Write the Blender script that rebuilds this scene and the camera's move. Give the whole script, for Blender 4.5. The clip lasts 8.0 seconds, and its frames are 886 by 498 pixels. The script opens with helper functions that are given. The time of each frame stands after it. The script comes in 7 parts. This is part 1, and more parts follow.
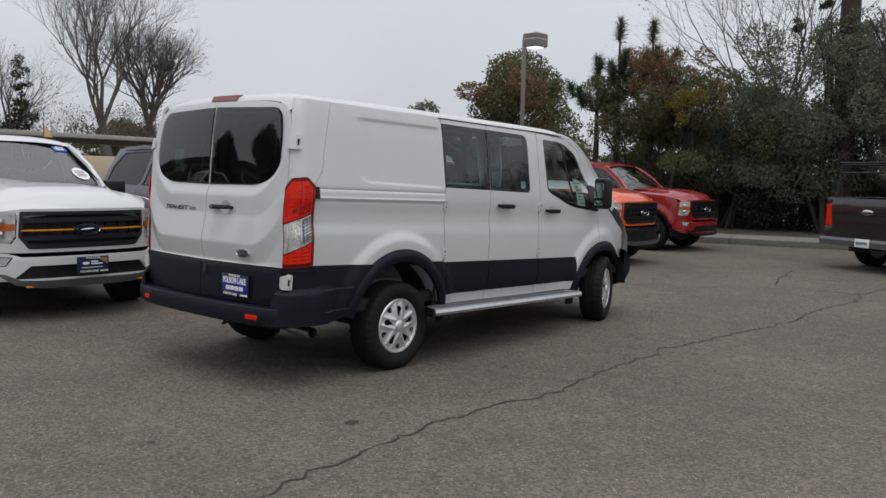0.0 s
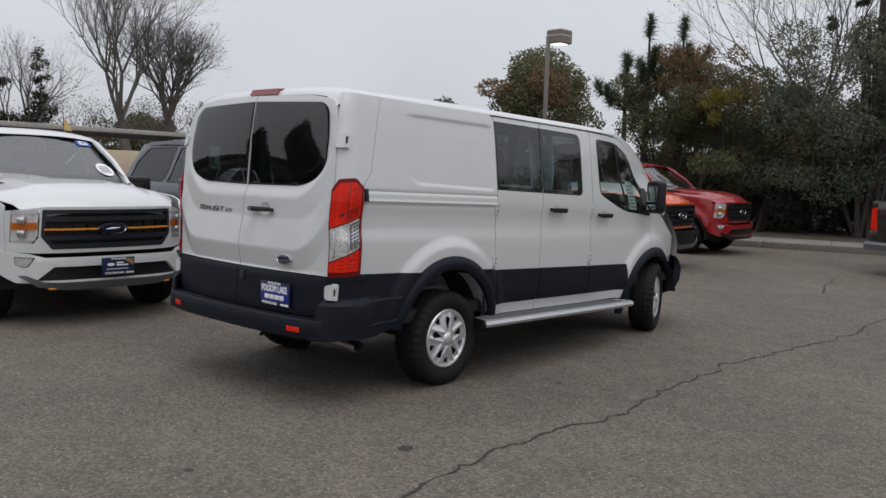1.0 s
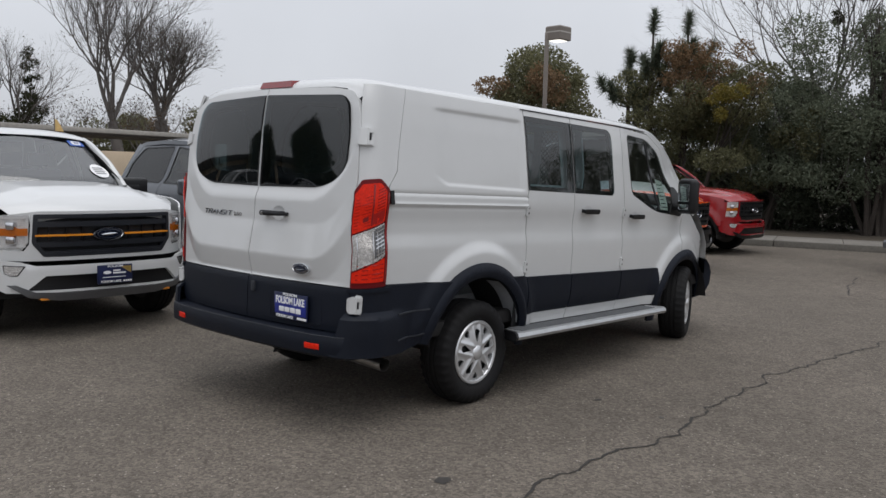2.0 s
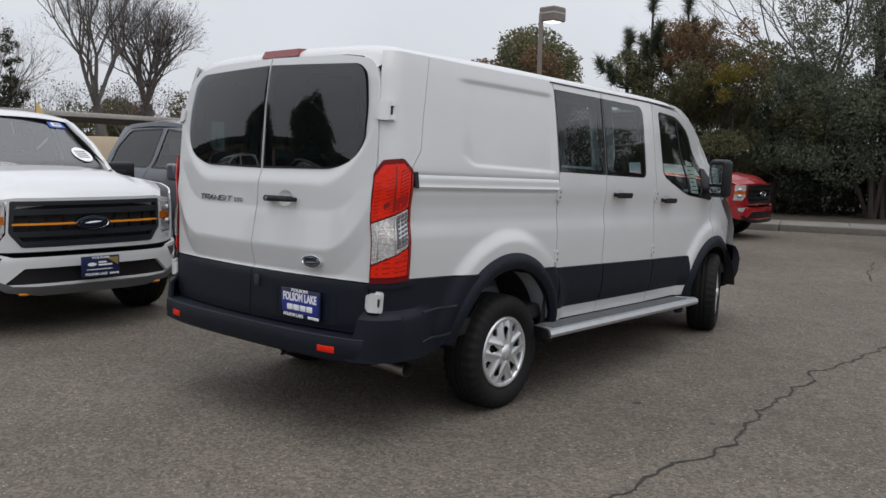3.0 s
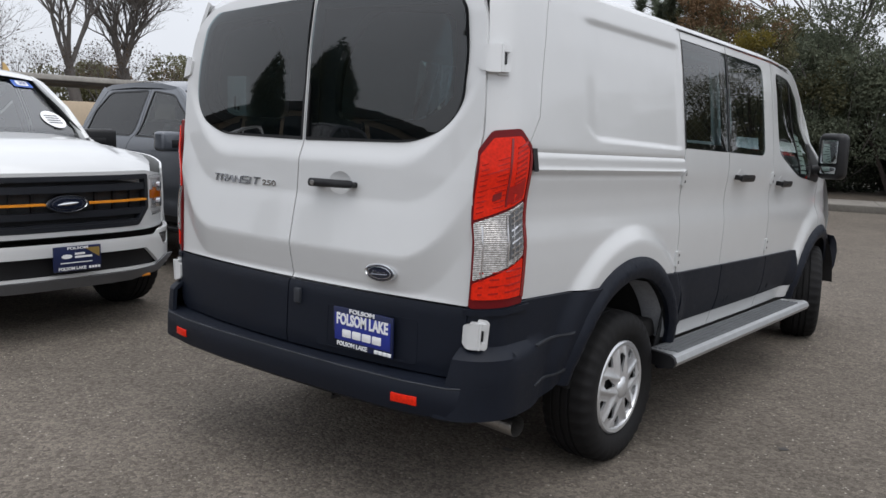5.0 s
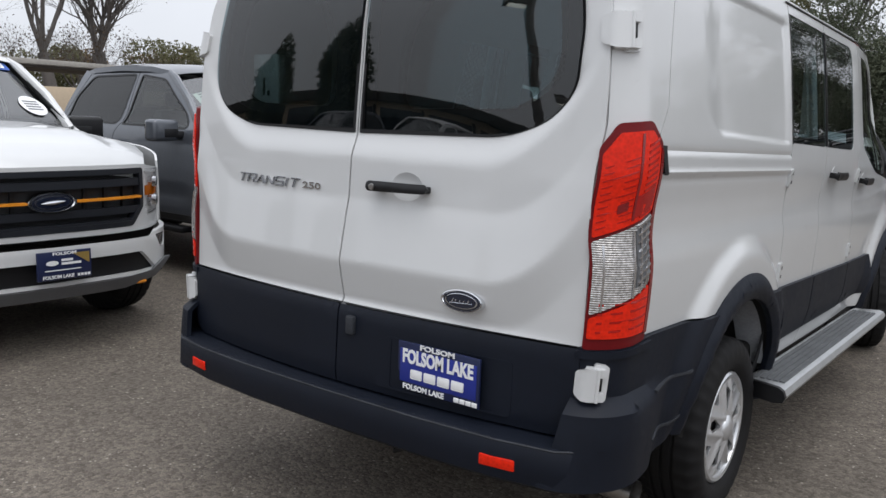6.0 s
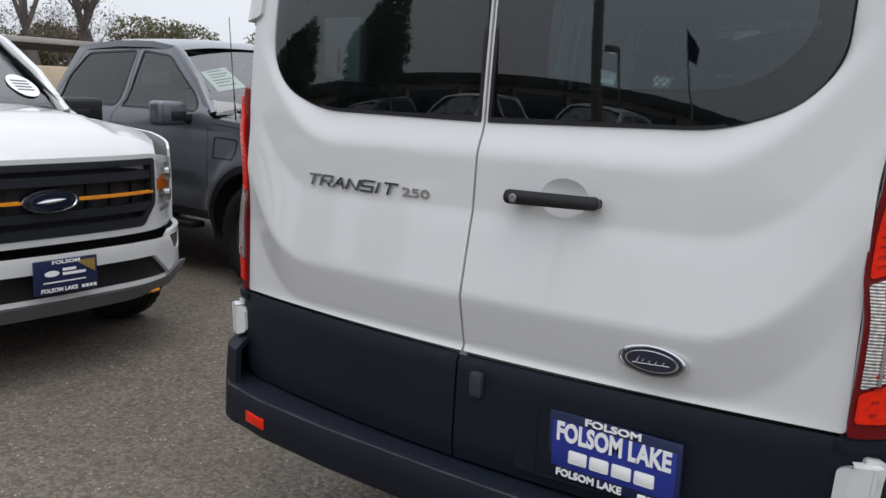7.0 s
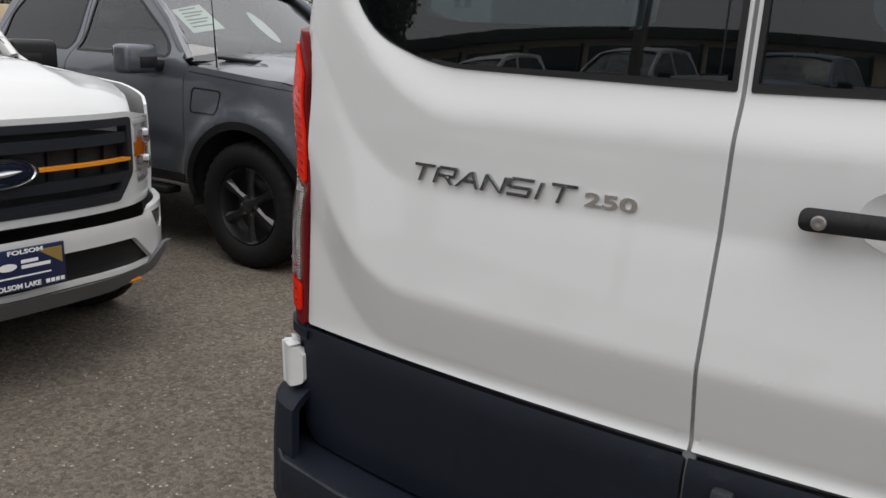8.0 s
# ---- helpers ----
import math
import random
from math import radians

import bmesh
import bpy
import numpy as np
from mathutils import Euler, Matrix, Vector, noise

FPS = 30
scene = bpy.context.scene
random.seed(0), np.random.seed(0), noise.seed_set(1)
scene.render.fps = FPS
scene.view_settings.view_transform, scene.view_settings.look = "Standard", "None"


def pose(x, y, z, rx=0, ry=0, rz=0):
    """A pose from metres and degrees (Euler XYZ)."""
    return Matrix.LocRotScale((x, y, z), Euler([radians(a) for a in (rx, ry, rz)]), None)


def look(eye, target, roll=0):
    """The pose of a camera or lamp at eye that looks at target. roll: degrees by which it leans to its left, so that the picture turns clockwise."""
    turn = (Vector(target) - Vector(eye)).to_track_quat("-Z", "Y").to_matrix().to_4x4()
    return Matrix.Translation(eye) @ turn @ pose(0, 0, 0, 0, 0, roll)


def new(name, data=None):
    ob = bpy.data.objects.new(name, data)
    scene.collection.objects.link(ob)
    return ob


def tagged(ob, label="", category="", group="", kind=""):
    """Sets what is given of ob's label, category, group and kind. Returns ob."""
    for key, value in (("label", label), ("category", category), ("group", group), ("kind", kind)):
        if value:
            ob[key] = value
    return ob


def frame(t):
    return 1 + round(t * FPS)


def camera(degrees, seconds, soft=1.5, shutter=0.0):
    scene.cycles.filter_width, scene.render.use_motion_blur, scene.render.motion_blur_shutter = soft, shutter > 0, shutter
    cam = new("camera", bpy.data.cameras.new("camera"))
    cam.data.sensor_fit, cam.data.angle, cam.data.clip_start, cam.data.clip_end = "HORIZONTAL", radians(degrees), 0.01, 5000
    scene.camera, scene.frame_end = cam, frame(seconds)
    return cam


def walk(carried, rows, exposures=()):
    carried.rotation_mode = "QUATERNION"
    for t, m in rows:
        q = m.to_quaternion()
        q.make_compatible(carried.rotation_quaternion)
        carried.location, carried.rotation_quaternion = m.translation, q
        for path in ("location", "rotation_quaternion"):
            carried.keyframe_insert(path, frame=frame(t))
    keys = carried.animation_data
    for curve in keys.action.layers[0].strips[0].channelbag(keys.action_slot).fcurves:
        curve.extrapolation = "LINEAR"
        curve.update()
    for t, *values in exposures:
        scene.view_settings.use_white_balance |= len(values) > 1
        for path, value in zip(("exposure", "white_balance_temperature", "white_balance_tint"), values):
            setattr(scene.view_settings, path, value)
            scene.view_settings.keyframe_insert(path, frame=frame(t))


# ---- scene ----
cam = camera(56.5, 8.0)
PATH = [
    (0, (5.481, -4.756, 1.576), (4.187, -3.242, 1.396), 1.2),
    (0.5, (5.194, -4.664, 1.574), (3.875, -3.173, 1.389), 1.7),
    (1, (4.949, -4.596, 1.601), (3.632, -3.103, 1.413), 1.8),
    (2.5, (4.152, -4.239, 1.577), (2.859, -2.726, 1.38), 1.2),
    (3, (3.879, -4.089, 1.555), (2.601, -2.568, 1.331), 1.2),
    (3.5, (3.614, -3.908, 1.553), (2.339, -2.389, 1.294), 1.5),
    (4, (3.286, -3.773, 1.544), (2.007, -2.258, 1.281), 1.3),
    (5.5, (2.278, -3.303, 1.537), (1.074, -1.737, 1.227), 2.0),
    (6, (1.922, -3.168, 1.536), (0.737, -1.59, 1.214), 2.0),
    (6.5, (1.552, -2.971, 1.551), (0.408, -1.368, 1.203), 2.2),
    (7, (1.131, -2.824, 1.531), (-0.024, -1.233, 1.161), 1.9),
    (7.5, (0.733, -2.664, 1.516), (-0.36, -1.044, 1.09), 2.3),
    (8, (0.309, -2.417, 1.526), (-0.735, -0.784, 1.031), 2.4),
]
walk(cam, [(t, look(eye, target, roll)) for t, eye, target, roll in PATH],
     exposures=[(0, -0.15, 6480, 10), (2.5, -0.05, 6480, 10), (4, 0.14, 6450, 10), (5.5, 0.27, 6420, 10), (7.3, 0.25, 6450, 10), (8, 0.24, 6800, 10)])

# ---- sky: an even winter overcast, brighter overhead than at the horizon ----
world = bpy.data.worlds.new("overcast")
scene.world = world
world.use_nodes = True
wn, wl = world.node_tree.nodes, world.node_tree.links
wn.clear()
sky = wn.new("ShaderNodeTexSky")
sky.sky_type = "NISHITA"
sky.sun_disc = False
sky.sun_elevation, sky.sun_rotation = radians(70), radians(124)
sky.dust_density = 6.0
coord = wn.new("ShaderNodeTexCoord")
sep = wn.new("ShaderNodeSeparateXYZ")
wl.new(coord.outputs["Generated"], sep.inputs[0])
ramp = wn.new("ShaderNodeValToRGB")
ramp.color_ramp.elements[0].position, ramp.color_ramp.elements[0].color = 0.0, (5.6, 5.8, 6.2, 1)
ramp.color_ramp.elements[1].position, ramp.color_ramp.elements[1].color = 1.0, (11.0, 11.4, 12.2, 1)
wl.new(sep.outputs["Z"], ramp.inputs[0])
cloud = wn.new("ShaderNodeTexNoise")
cloud.inputs["Scale"].default_value, cloud.inputs["Detail"].default_value = 2.4, 5.0
wl.new(coord.outputs["Generated"], cloud.inputs["Vector"])
band = wn.new("ShaderNodeMapRange")
band.inputs["From Min"].default_value, band.inputs["From Max"].default_value = 0.3, 0.7
band.inputs["To Min"].default_value, band.inputs["To Max"].default_value = 0.93, 1.07
wl.new(cloud.outputs["Fac"], band.inputs["Value"])
deck = wn.new("ShaderNodeMixRGB")
deck.blend_type, deck.inputs[0].default_value = "MULTIPLY", 1.0
wl.new(ramp.outputs[0], deck.inputs[1])
wl.new(band.outputs[0], deck.inputs[2])
mix = wn.new("ShaderNodeMixRGB")
mix.inputs[0].default_value = 0.93
wl.new(sky.outputs[0], mix.inputs[1])
wl.new(deck.outputs[0], mix.inputs[2])
bg = wn.new("ShaderNodeBackground")
bg.inputs["Strength"].default_value = 0.115
wl.new(mix.outputs[0], bg.inputs["Color"])
out = wn.new("ShaderNodeOutputWorld")
wl.new(bg.outputs[0], out.inputs["Surface"])

sun_data = bpy.data.lights.new("sun", "SUN")
sun_data.energy, sun_data.angle, sun_data.color = 1.0, radians(60), (1.0, 0.98, 0.95)
sun = new("sun", sun_data)
sun.matrix_world = look((0, 0, 30), (-9, 6, 0))
tagged(sun, kind="structure")


# ---- materials ----
def mat(name, colour, rough=0.5, metal=0.0, coat=0.0, var=0.0, scale=8.0, bump=0.0, bump_scale=60.0, rough_var=0.0, spec=0.5,
        fleck=0.0, tint=None):
    """A surface with colour and roughness that vary at two scales and a fine relief."""
    m = bpy.data.materials.new(name)
    m.use_nodes = True
    n, l = m.node_tree.nodes, m.node_tree.links
    b = n["Principled BSDF"]
    b.inputs["Base Color"].default_value = (*colour, 1)
    b.inputs["Roughness"].default_value = rough
    b.inputs["Metallic"].default_value = metal
    b.inputs["Specular IOR Level"].default_value = spec
    b.inputs["Coat Weight"].default_value = coat
    b.inputs["Coat Roughness"].default_value = 0.04
    tc = n.new("ShaderNodeTexCoord")
    if var or rough_var:
        big = n.new("ShaderNodeTexNoise")
        big.inputs["Scale"].default_value, big.inputs["Detail"].default_value = scale, 4.0
        fine = n.new("ShaderNodeTexNoise")
        fine.inputs["Scale"].default_value, fine.inputs["Detail"].default_value = scale * 14, 3.0
        l.new(tc.outputs["Object"], big.inputs["Vector"])
        l.new(tc.outputs["Object"], fine.inputs["Vector"])
        add = n.new("ShaderNodeMath")
        add.operation = "ADD"
        l.new(big.outputs["Fac"], add.inputs[0])
        l.new(fine.outputs["Fac"], add.inputs[1])
    if var:
        r = n.new("ShaderNodeMapRange")
        r.inputs["From Min"].default_value, r.inputs["From Max"].default_value = 0.6, 1.4
        l.new(add.outputs[0], r.inputs["Value"])
        mx = n.new("ShaderNodeMixRGB")
        other = tint or colour
        mx.inputs[1].default_value = (*[c * (1 - var) for c in other], 1)
        mx.inputs[2].default_value = (*[min(1, c * (1 + var)) for c in colour], 1)
        l.new(r.outputs[0], mx.inputs[0])
        l.new(mx.outputs[0], b.inputs["Base Color"])
    if rough_var:
        r2 = n.new("ShaderNodeMapRange")
        r2.inputs["From Min"].default_value, r2.inputs["From Max"].default_value = 0.6, 1.4
        r2.inputs["To Min"].default_value, r2.inputs["To Max"].default_value = rough - rough_var, rough + rough_var
        l.new(add.outputs[0], r2.inputs["Value"])
        l.new(r2.outputs[0], b.inputs["Roughness"])
    if bump:
        bt = n.new("ShaderNodeTexNoise")
        bt.inputs["Scale"].default_value, bt.inputs["Detail"].default_value = bump_scale, 3.0
        l.new(tc.outputs["Object"], bt.inputs["Vector"])
        bp = n.new("ShaderNodeBump")
        bp.inputs["Strength"].default_value, bp.inputs["Distance"].default_value = bump, 0.002
        l.new(bt.outputs["Fac"], bp.inputs["Height"])
        l.new(bp.outputs[0], b.inputs["Normal"])
    return m


def glass_mat(name, tint, gloss=1.0, ior=1.75):
    """Window glass: a clear or tinted pane with a real mirror reflection on it."""
    m = bpy.data.materials.new(name)
    m.use_nodes = True
    n, l = m.node_tree.nodes, m.node_tree.links
    n.clear()
    tr = n.new("ShaderNodeBsdfTransparent")
    tr.inputs[0].default_value = (*tint, 1)
    gl = n.new("ShaderNodeBsdfGlossy")
    gl.inputs["Roughness"].default_value = 0.01
    gl.inputs["Color"].default_value = (gloss, gloss, gloss, 1)
    fr = n.new("ShaderNodeFresnel")
    fr.inputs["IOR"].default_value = ior
    mx = n.new("ShaderNodeMixShader")
    l.new(fr.outputs[0], mx.inputs[0])
    l.new(tr.outputs[0], mx.inputs[1])
    l.new(gl.outputs[0], mx.inputs[2])
    o = n.new("ShaderNodeOutputMaterial")
    l.new(mx.outputs[0], o.inputs[0])
    return m


def lens_mat(name, colour, rough=0.08, bands=220.0, coat=0.25, metal=0.0, ribs=0.12, grain=0.25, spec=0.5):
    """Moulded lamp plastic: coloured, glossy, with fine ribs."""
    m = mat(name, colour, rough, coat=coat, metal=metal, spec=spec)
    n, l = m.node_tree.nodes, m.node_tree.links
    b = n["Principled BSDF"]
    tc = n.new("ShaderNodeTexCoord")
    wv = n.new("ShaderNodeTexWave")
    wv.bands_direction = "Z"
    wv.inputs["Scale"].default_value = bands / 6.28
    l.new(tc.outputs["Object"], wv.inputs["Vector"])
    vo = n.new("ShaderNodeTexVoronoi")
    vo.inputs["Scale"].default_value = 90.0
    l.new(tc.outputs["Object"], vo.inputs["Vector"])
    r = n.new("ShaderNodeMapRange")
    r.inputs["To Min"].default_value, r.inputs["To Max"].default_value = 0.55, 1.25
    l.new(vo.outputs["Distance"], r.inputs["Value"])
    mx = n.new("ShaderNodeMixRGB")
    mx.blend_type, mx.inputs[0].default_value = "MULTIPLY", grain
    mx.inputs[1].default_value = (*colour, 1)
    l.new(r.outputs[0], mx.inputs[2])
    l.new(mx.outputs[0], b.inputs["Base Color"])
    bp = n.new("ShaderNodeBump")
    bp.inputs["Strength"].default_value, bp.inputs["Distance"].default_value = ribs, 0.002
    l.new(wv.outputs["Fac"], bp.inputs["Height"])
    l.new(bp.outputs[0], b.inputs["Normal"])
    return m


def leaf_mat(name, dark, light, rough=0.6, through_light=0.4):
    m = bpy.data.materials.new(name)
    m.use_nodes = True
    n, l = m.node_tree.nodes, m.node_tree.links
    b = n["Principled BSDF"]
    g = n.new("ShaderNodeNewGeometry")
    tc = n.new("ShaderNodeTexCoord")
    nz = n.new("ShaderNodeTexNoise")
    nz.inputs["Scale"].default_value, nz.inputs["Detail"].default_value = 0.7, 4.0
    l.new(tc.outputs["Object"], nz.inputs["Vector"])
    add = n.new("ShaderNodeMath")
    add.operation = "MULTIPLY_ADD"
    add.inputs[1].default_value = 0.55
    l.new(g.outputs["Random Per Island"], add.inputs[0])
    l.new(nz.outputs["Fac"], add.inputs[2])
    r = n.new("ShaderNodeMapRange")
    r.inputs["From Min"].default_value, r.inputs["From Max"].default_value = 0.4, 1.1
    l.new(add.outputs[0], r.inputs["Value"])
    mx = n.new("ShaderNodeMixRGB")
    mx.inputs[1].default_value, mx.inputs[2].default_value = (*dark, 1), (*light, 1)
    l.new(r.outputs[0], mx.inputs[0])
    l.new(mx.outputs[0], b.inputs["Base Color"])
    b.inputs["Roughness"].default_value = rough
    b.inputs["Specular IOR Level"].default_value = 0.3
    tl = n.new("ShaderNodeBsdfTranslucent")
    l.new(mx.outputs[0], tl.inputs[0])
    ms = n.new("ShaderNodeMixShader")
    ms.inputs[0].default_value = through_light
    l.new(b.outputs[0], ms.inputs[1])
    l.new(tl.outputs[0], ms.inputs[2])
    l.new(ms.outputs[0], n["Material Output"].inputs[0])
    return m


def asphalt_mat():
    m = mat("asphalt", (0.1, 0.095, 0.088), 0.9, spec=0.25)
    n, l = m.node_tree.nodes, m.node_tree.links
    b = n["Principled BSDF"]
    tc = n.new("ShaderNodeTexCoord")

    def noise_node(scale, detail=5.0, rough=0.6):
        k = n.new("ShaderNodeTexNoise")
        k.inputs["Scale"].default_value, k.inputs["Detail"].default_value, k.inputs["Roughness"].default_value = scale, detail, rough
        l.new(tc.outputs["Object"], k.inputs["Vector"])
        return k

    def mapped(sock, a, z, lo, hi):
        k = n.new("ShaderNodeMapRange")
        k.inputs["From Min"].default_value, k.inputs["From Max"].default_value = a, z
        k.inputs["To Min"].default_value, k.inputs["To Max"].default_value = lo, hi
        l.new(sock, k.inputs["Value"])
        return k.outputs[0]

    def times(c1, c2):
        k = n.new("ShaderNodeMixRGB")
        k.blend_type, k.inputs[0].default_value = "MULTIPLY", 1.0
        l.new(c1, k.inputs[1])
        l.new(c2, k.inputs[2])
        return k.outputs[0]

    base = n.new("ShaderNodeMixRGB")
    base.inputs[1].default_value, base.inputs[2].default_value = (0.108, 0.093, 0.077, 1), (0.147, 0.126, 0.105, 1)
    l.new(mapped(noise_node(0.33, 6.0).outputs["Fac"], 0.35, 0.68, 0, 1), base.inputs[0])
    grain = mapped(noise_node(160.0, 3.0, 0.7).outputs["Fac"], 0.3, 0.7, 0.48, 1.52)
    blotch = mapped(noise_node(4.0, 5.0, 0.65).outputs["Fac"], 0.3, 0.72, 0.86, 1.1)
    vo = n.new("ShaderNodeTexVoronoi")
    vo.inputs["Scale"].default_value = 62.0
    l.new(tc.outputs["Object"], vo.inputs["Vector"])
    sepc = n.new("ShaderNodeSeparateColor")
    l.new(vo.outputs["Color"], sepc.inputs[0])
    pebble = mapped(sepc.outputs[0], 0.0, 1.0, 0.66, 1.36)
    c = times(times(times(base.outputs[0], grain), blotch), pebble)
    # scattered pale chips of stone
    chip = n.new("ShaderNodeMath")
    chip.operation = "GREATER_THAN"
    chip.inputs[1].default_value = 0.965
    l.new(sepc.outputs[1], chip.inputs[0])
    near = n.new("ShaderNodeMath")
    near.operation = "LESS_THAN"
    near.inputs[1].default_value = 0.34
    l.new(vo.outputs["Distance"], near.inputs[0])
    both = n.new("ShaderNodeMath")
    both.operation = "MULTIPLY"
    l.new(chip.outputs[0], both.inputs[0])
    l.new(near.outputs[0], both.inputs[1])
    pale = n.new("ShaderNodeMixRGB")
    pale.inputs[2].default_value = (0.34, 0.31, 0.27, 1)
    l.new(both.outputs[0], pale.inputs[0])
    l.new(c, pale.inputs[1])
    l.new(pale.outputs[0], b.inputs["Base Color"])
    bp = n.new("ShaderNodeBump")
    bp.inputs["Strength"].default_value, bp.inputs["Distance"].default_value = 0.7, 0.006
    l.new(vo.outputs["Distance"], bp.inputs["Height"])
    bp.invert = True
    bp2 = n.new("ShaderNodeBump")
    bp2.inputs["Strength"].default_value, bp2.inputs["Distance"].default_value = 0.5, 0.01
    l.new(noise_node(22.0, 5.0, 0.7).outputs["Fac"], bp2.inputs["Height"])
    l.new(bp.outputs[0], bp2.inputs["Normal"])
    l.new(bp2.outputs[0], b.inputs["Normal"])
    return m


WHITE = mat("white_paint", (0.565, 0.57, 0.57), 0.35, coat=0.8, var=0.02, scale=0.5)
GREY = mat("grey_metallic_paint", (0.088, 0.096, 0.112), 0.32, metal=0.45, coat=0.9, var=0.08, scale=2.0)
RED = mat("red_paint", (0.26, 0.008, 0.012), 0.25, coat=0.6, var=0.06, scale=2.0)
ORANGE = mat("orange_paint", (0.62, 0.075, 0.008), 0.25, coat=0.9, var=0.05, scale=2.0)
BROWN = mat("dark_brown_paint", (0.03, 0.025, 0.023), 0.32, metal=0.3, coat=0.8, var=0.1, scale=2.0)
SILVERP = mat("silver_paint", (0.42, 0.43, 0.44), 0.3, metal=0.5, coat=0.7, var=0.05)
BLUEP = mat("blue_paint", (0.05, 0.09, 0.2), 0.3, metal=0.3, coat=0.7, var=0.05)
CLAD = mat("grained_black_plastic", (0.0055, 0.0078, 0.0145), 0.5, spec=0.22, var=0.18, scale=3.0, bump=0.35, bump_scale=700.0, rough_var=0.07)
# paler black plastic: scuffs, and highlights painted on the folds and step edge
WORNLIT = mat("scuffed_and_lit_black_plastic", (0.03, 0.033, 0.04), 0.55, spec=0.3, var=0.6, scale=14.0)
BLACK = mat("black_plastic", (0.007, 0.007, 0.008), 0.4, spec=0.35, var=0.2, scale=5.0)
DARK = mat("dark_lining", (0.02, 0.021, 0.023), 0.85, var=0.3, scale=3.0)
LINER = mat("pale_lining", (0.8, 0.82, 0.82), 0.7, var=0.12, scale=3.0)
FLOORM = mat("grey_load_floor", (0.3, 0.31, 0.32), 0.7, var=0.15, scale=4.0)
CLOTH = mat("seat_cloth", (0.035, 0.037, 0.042), 0.9, var=0.25, scale=12.0, bump=0.4, bump_scale=500.0)
RUBBER = mat("tyre_rubber", (0.008, 0.008, 0.009), 0.7, spec=0.2, var=0.35, scale=6.0, bump=0.3, bump_scale=160.0, tint=(0.014, 0.013, 0.012))
CAP = mat("silver_wheel_paint", (0.62, 0.625, 0.635), 0.28, metal=0.65, coat=0.3, var=0.06, scale=10.0)
DARKRIM = mat("black_wheel_paint", (0.015, 0.015, 0.017), 0.3, coat=0.6, var=0.2, scale=9.0)
CHROME = mat("chrome", (0.72, 0.73, 0.75), 0.12, metal=1.0, var=0.06, scale=12.0)
BADGE = mat("badge_chrome", (0.42, 0.43, 0.45), 0.1, metal=1.0, var=0.15, scale=30.0)
PRIMER = mat("pale_grey_primer", (0.30, 0.31, 0.33), 0.6, var=0.25, scale=6.0)
STEEL = mat("brushed_steel", (0.38, 0.37, 0.36), 0.35, metal=1.0, var=0.2, scale=9.0)
ALU = mat("satin_aluminium", (0.58, 0.59, 0.6), 0.38, metal=0.85, var=0.1, scale=9.0)
TREAD = mat("grey_tread_rubber", (0.085, 0.09, 0.095), 0.7, var=0.25, scale=14.0, bump=0.5, bump_scale=300.0)
RUST = mat("dull_underbody", (0.012, 0.011, 0.011), 0.85, var=0.4, scale=6.0)
TINTED = glass_mat("tinted_glass", (0.27, 0.37, 0.40), ior=1.65)
PRIVACY = glass_mat("privacy_glass", (0.07, 0.08, 0.085), ior=1.5)
CLEARG = glass_mat("clear_glass", (0.62, 0.72, 0.7), ior=1.62)
SCREEN = glass_mat("windscreen_glass", (0.62, 0.72, 0.7), ior=2.3)
# strong mirror for a pane added only to brighten the rear windows
ADDEDPANE = glass_mat("brightening_pane_glass", (0.55, 0.62, 0.62), ior=2.4)
LAMPGLASS = glass_mat("lamp_glass", (0.94, 0.94, 0.94), ior=1.45)
REDLENS = lens_mat("red_lens", (0.70, 0.020, 0.005), 0.3, coat=0.05, ribs=0.06, grain=0.5, spec=0.2)
# white paint greyed for the shade in the side handle cups
CUPSHADE = mat("shaded_white_cup", (0.5, 0.5, 0.5), 0.4, coat=0.5, var=0.03)
LAMPRIM = mat("dark_lamp_frame", (0.13, 0.004, 0.006), 0.4, coat=0.05, spec=0.2, var=0.15, scale=9.0)
DEEPRED = lens_mat("deep_red_lens", (0.2, 0.006, 0.008), 0.12, coat=0.6)
MIDRED = lens_mat("mid_red_lens", (0.36, 0.006, 0.004), 0.25, coat=0.1, ribs=0.06)
CLEARLENS = lens_mat("clear_lens", (0.54, 0.52, 0.50), 0.12, 300.0, 0.4, 0.8, 0.5, 1.0)
AMBER = lens_mat("amber_lens", (0.7, 0.2, 0.01))
GRILLE = mat("charcoal_grille_plastic", (0.012, 0.014, 0.019), 0.4, var=0.15, scale=5.0)
LAMPBOWL = mat("lamp_bowl", (0.85, 0.85, 0.86), 0.25, metal=0.15, var=0.2, scale=25.0)
LAMPIN = mat("lamp_reflector", (0.7, 0.7, 0.72), 0.15, metal=1.0, var=0.2, scale=30.0)
MIRROR = mat("mirror_glass", (0.42, 0.44, 0.45), 0.02, metal=1.0)
FLAG = mat("yellow_cloth", (0.68, 0.47, 0.2), 0.8, var=0.1, scale=9.0)
ORANGEACC = mat("orange_accent", (0.75, 0.27, 0.02), 0.35, var=0.05)
SKID = mat("grey_skid_plate", (0.13, 0.133, 0.14), 0.45, metal=0.4, var=0.1, scale=7.0)
PLATEBLUE = mat("placard_blue", (0.017, 0.03, 0.24), 0.3, var=0.1, scale=20.0)
NAVY = mat("placard_navy", (0.012, 0.018, 0.06), 0.3, var=0.1, scale=20.0)
LETTER = mat("white_lettering", (0.78, 0.78, 0.78), 0.4, var=0.04, scale=40.0)
GOLD = mat("placard_gold", (0.5, 0.34, 0.1), 0.4, var=0.1, scale=20.0)
EMBLEM = mat("emblem_navy", (0.008, 0.012, 0.028), 0.2, coat=0.8, var=0.1, scale=40.0)
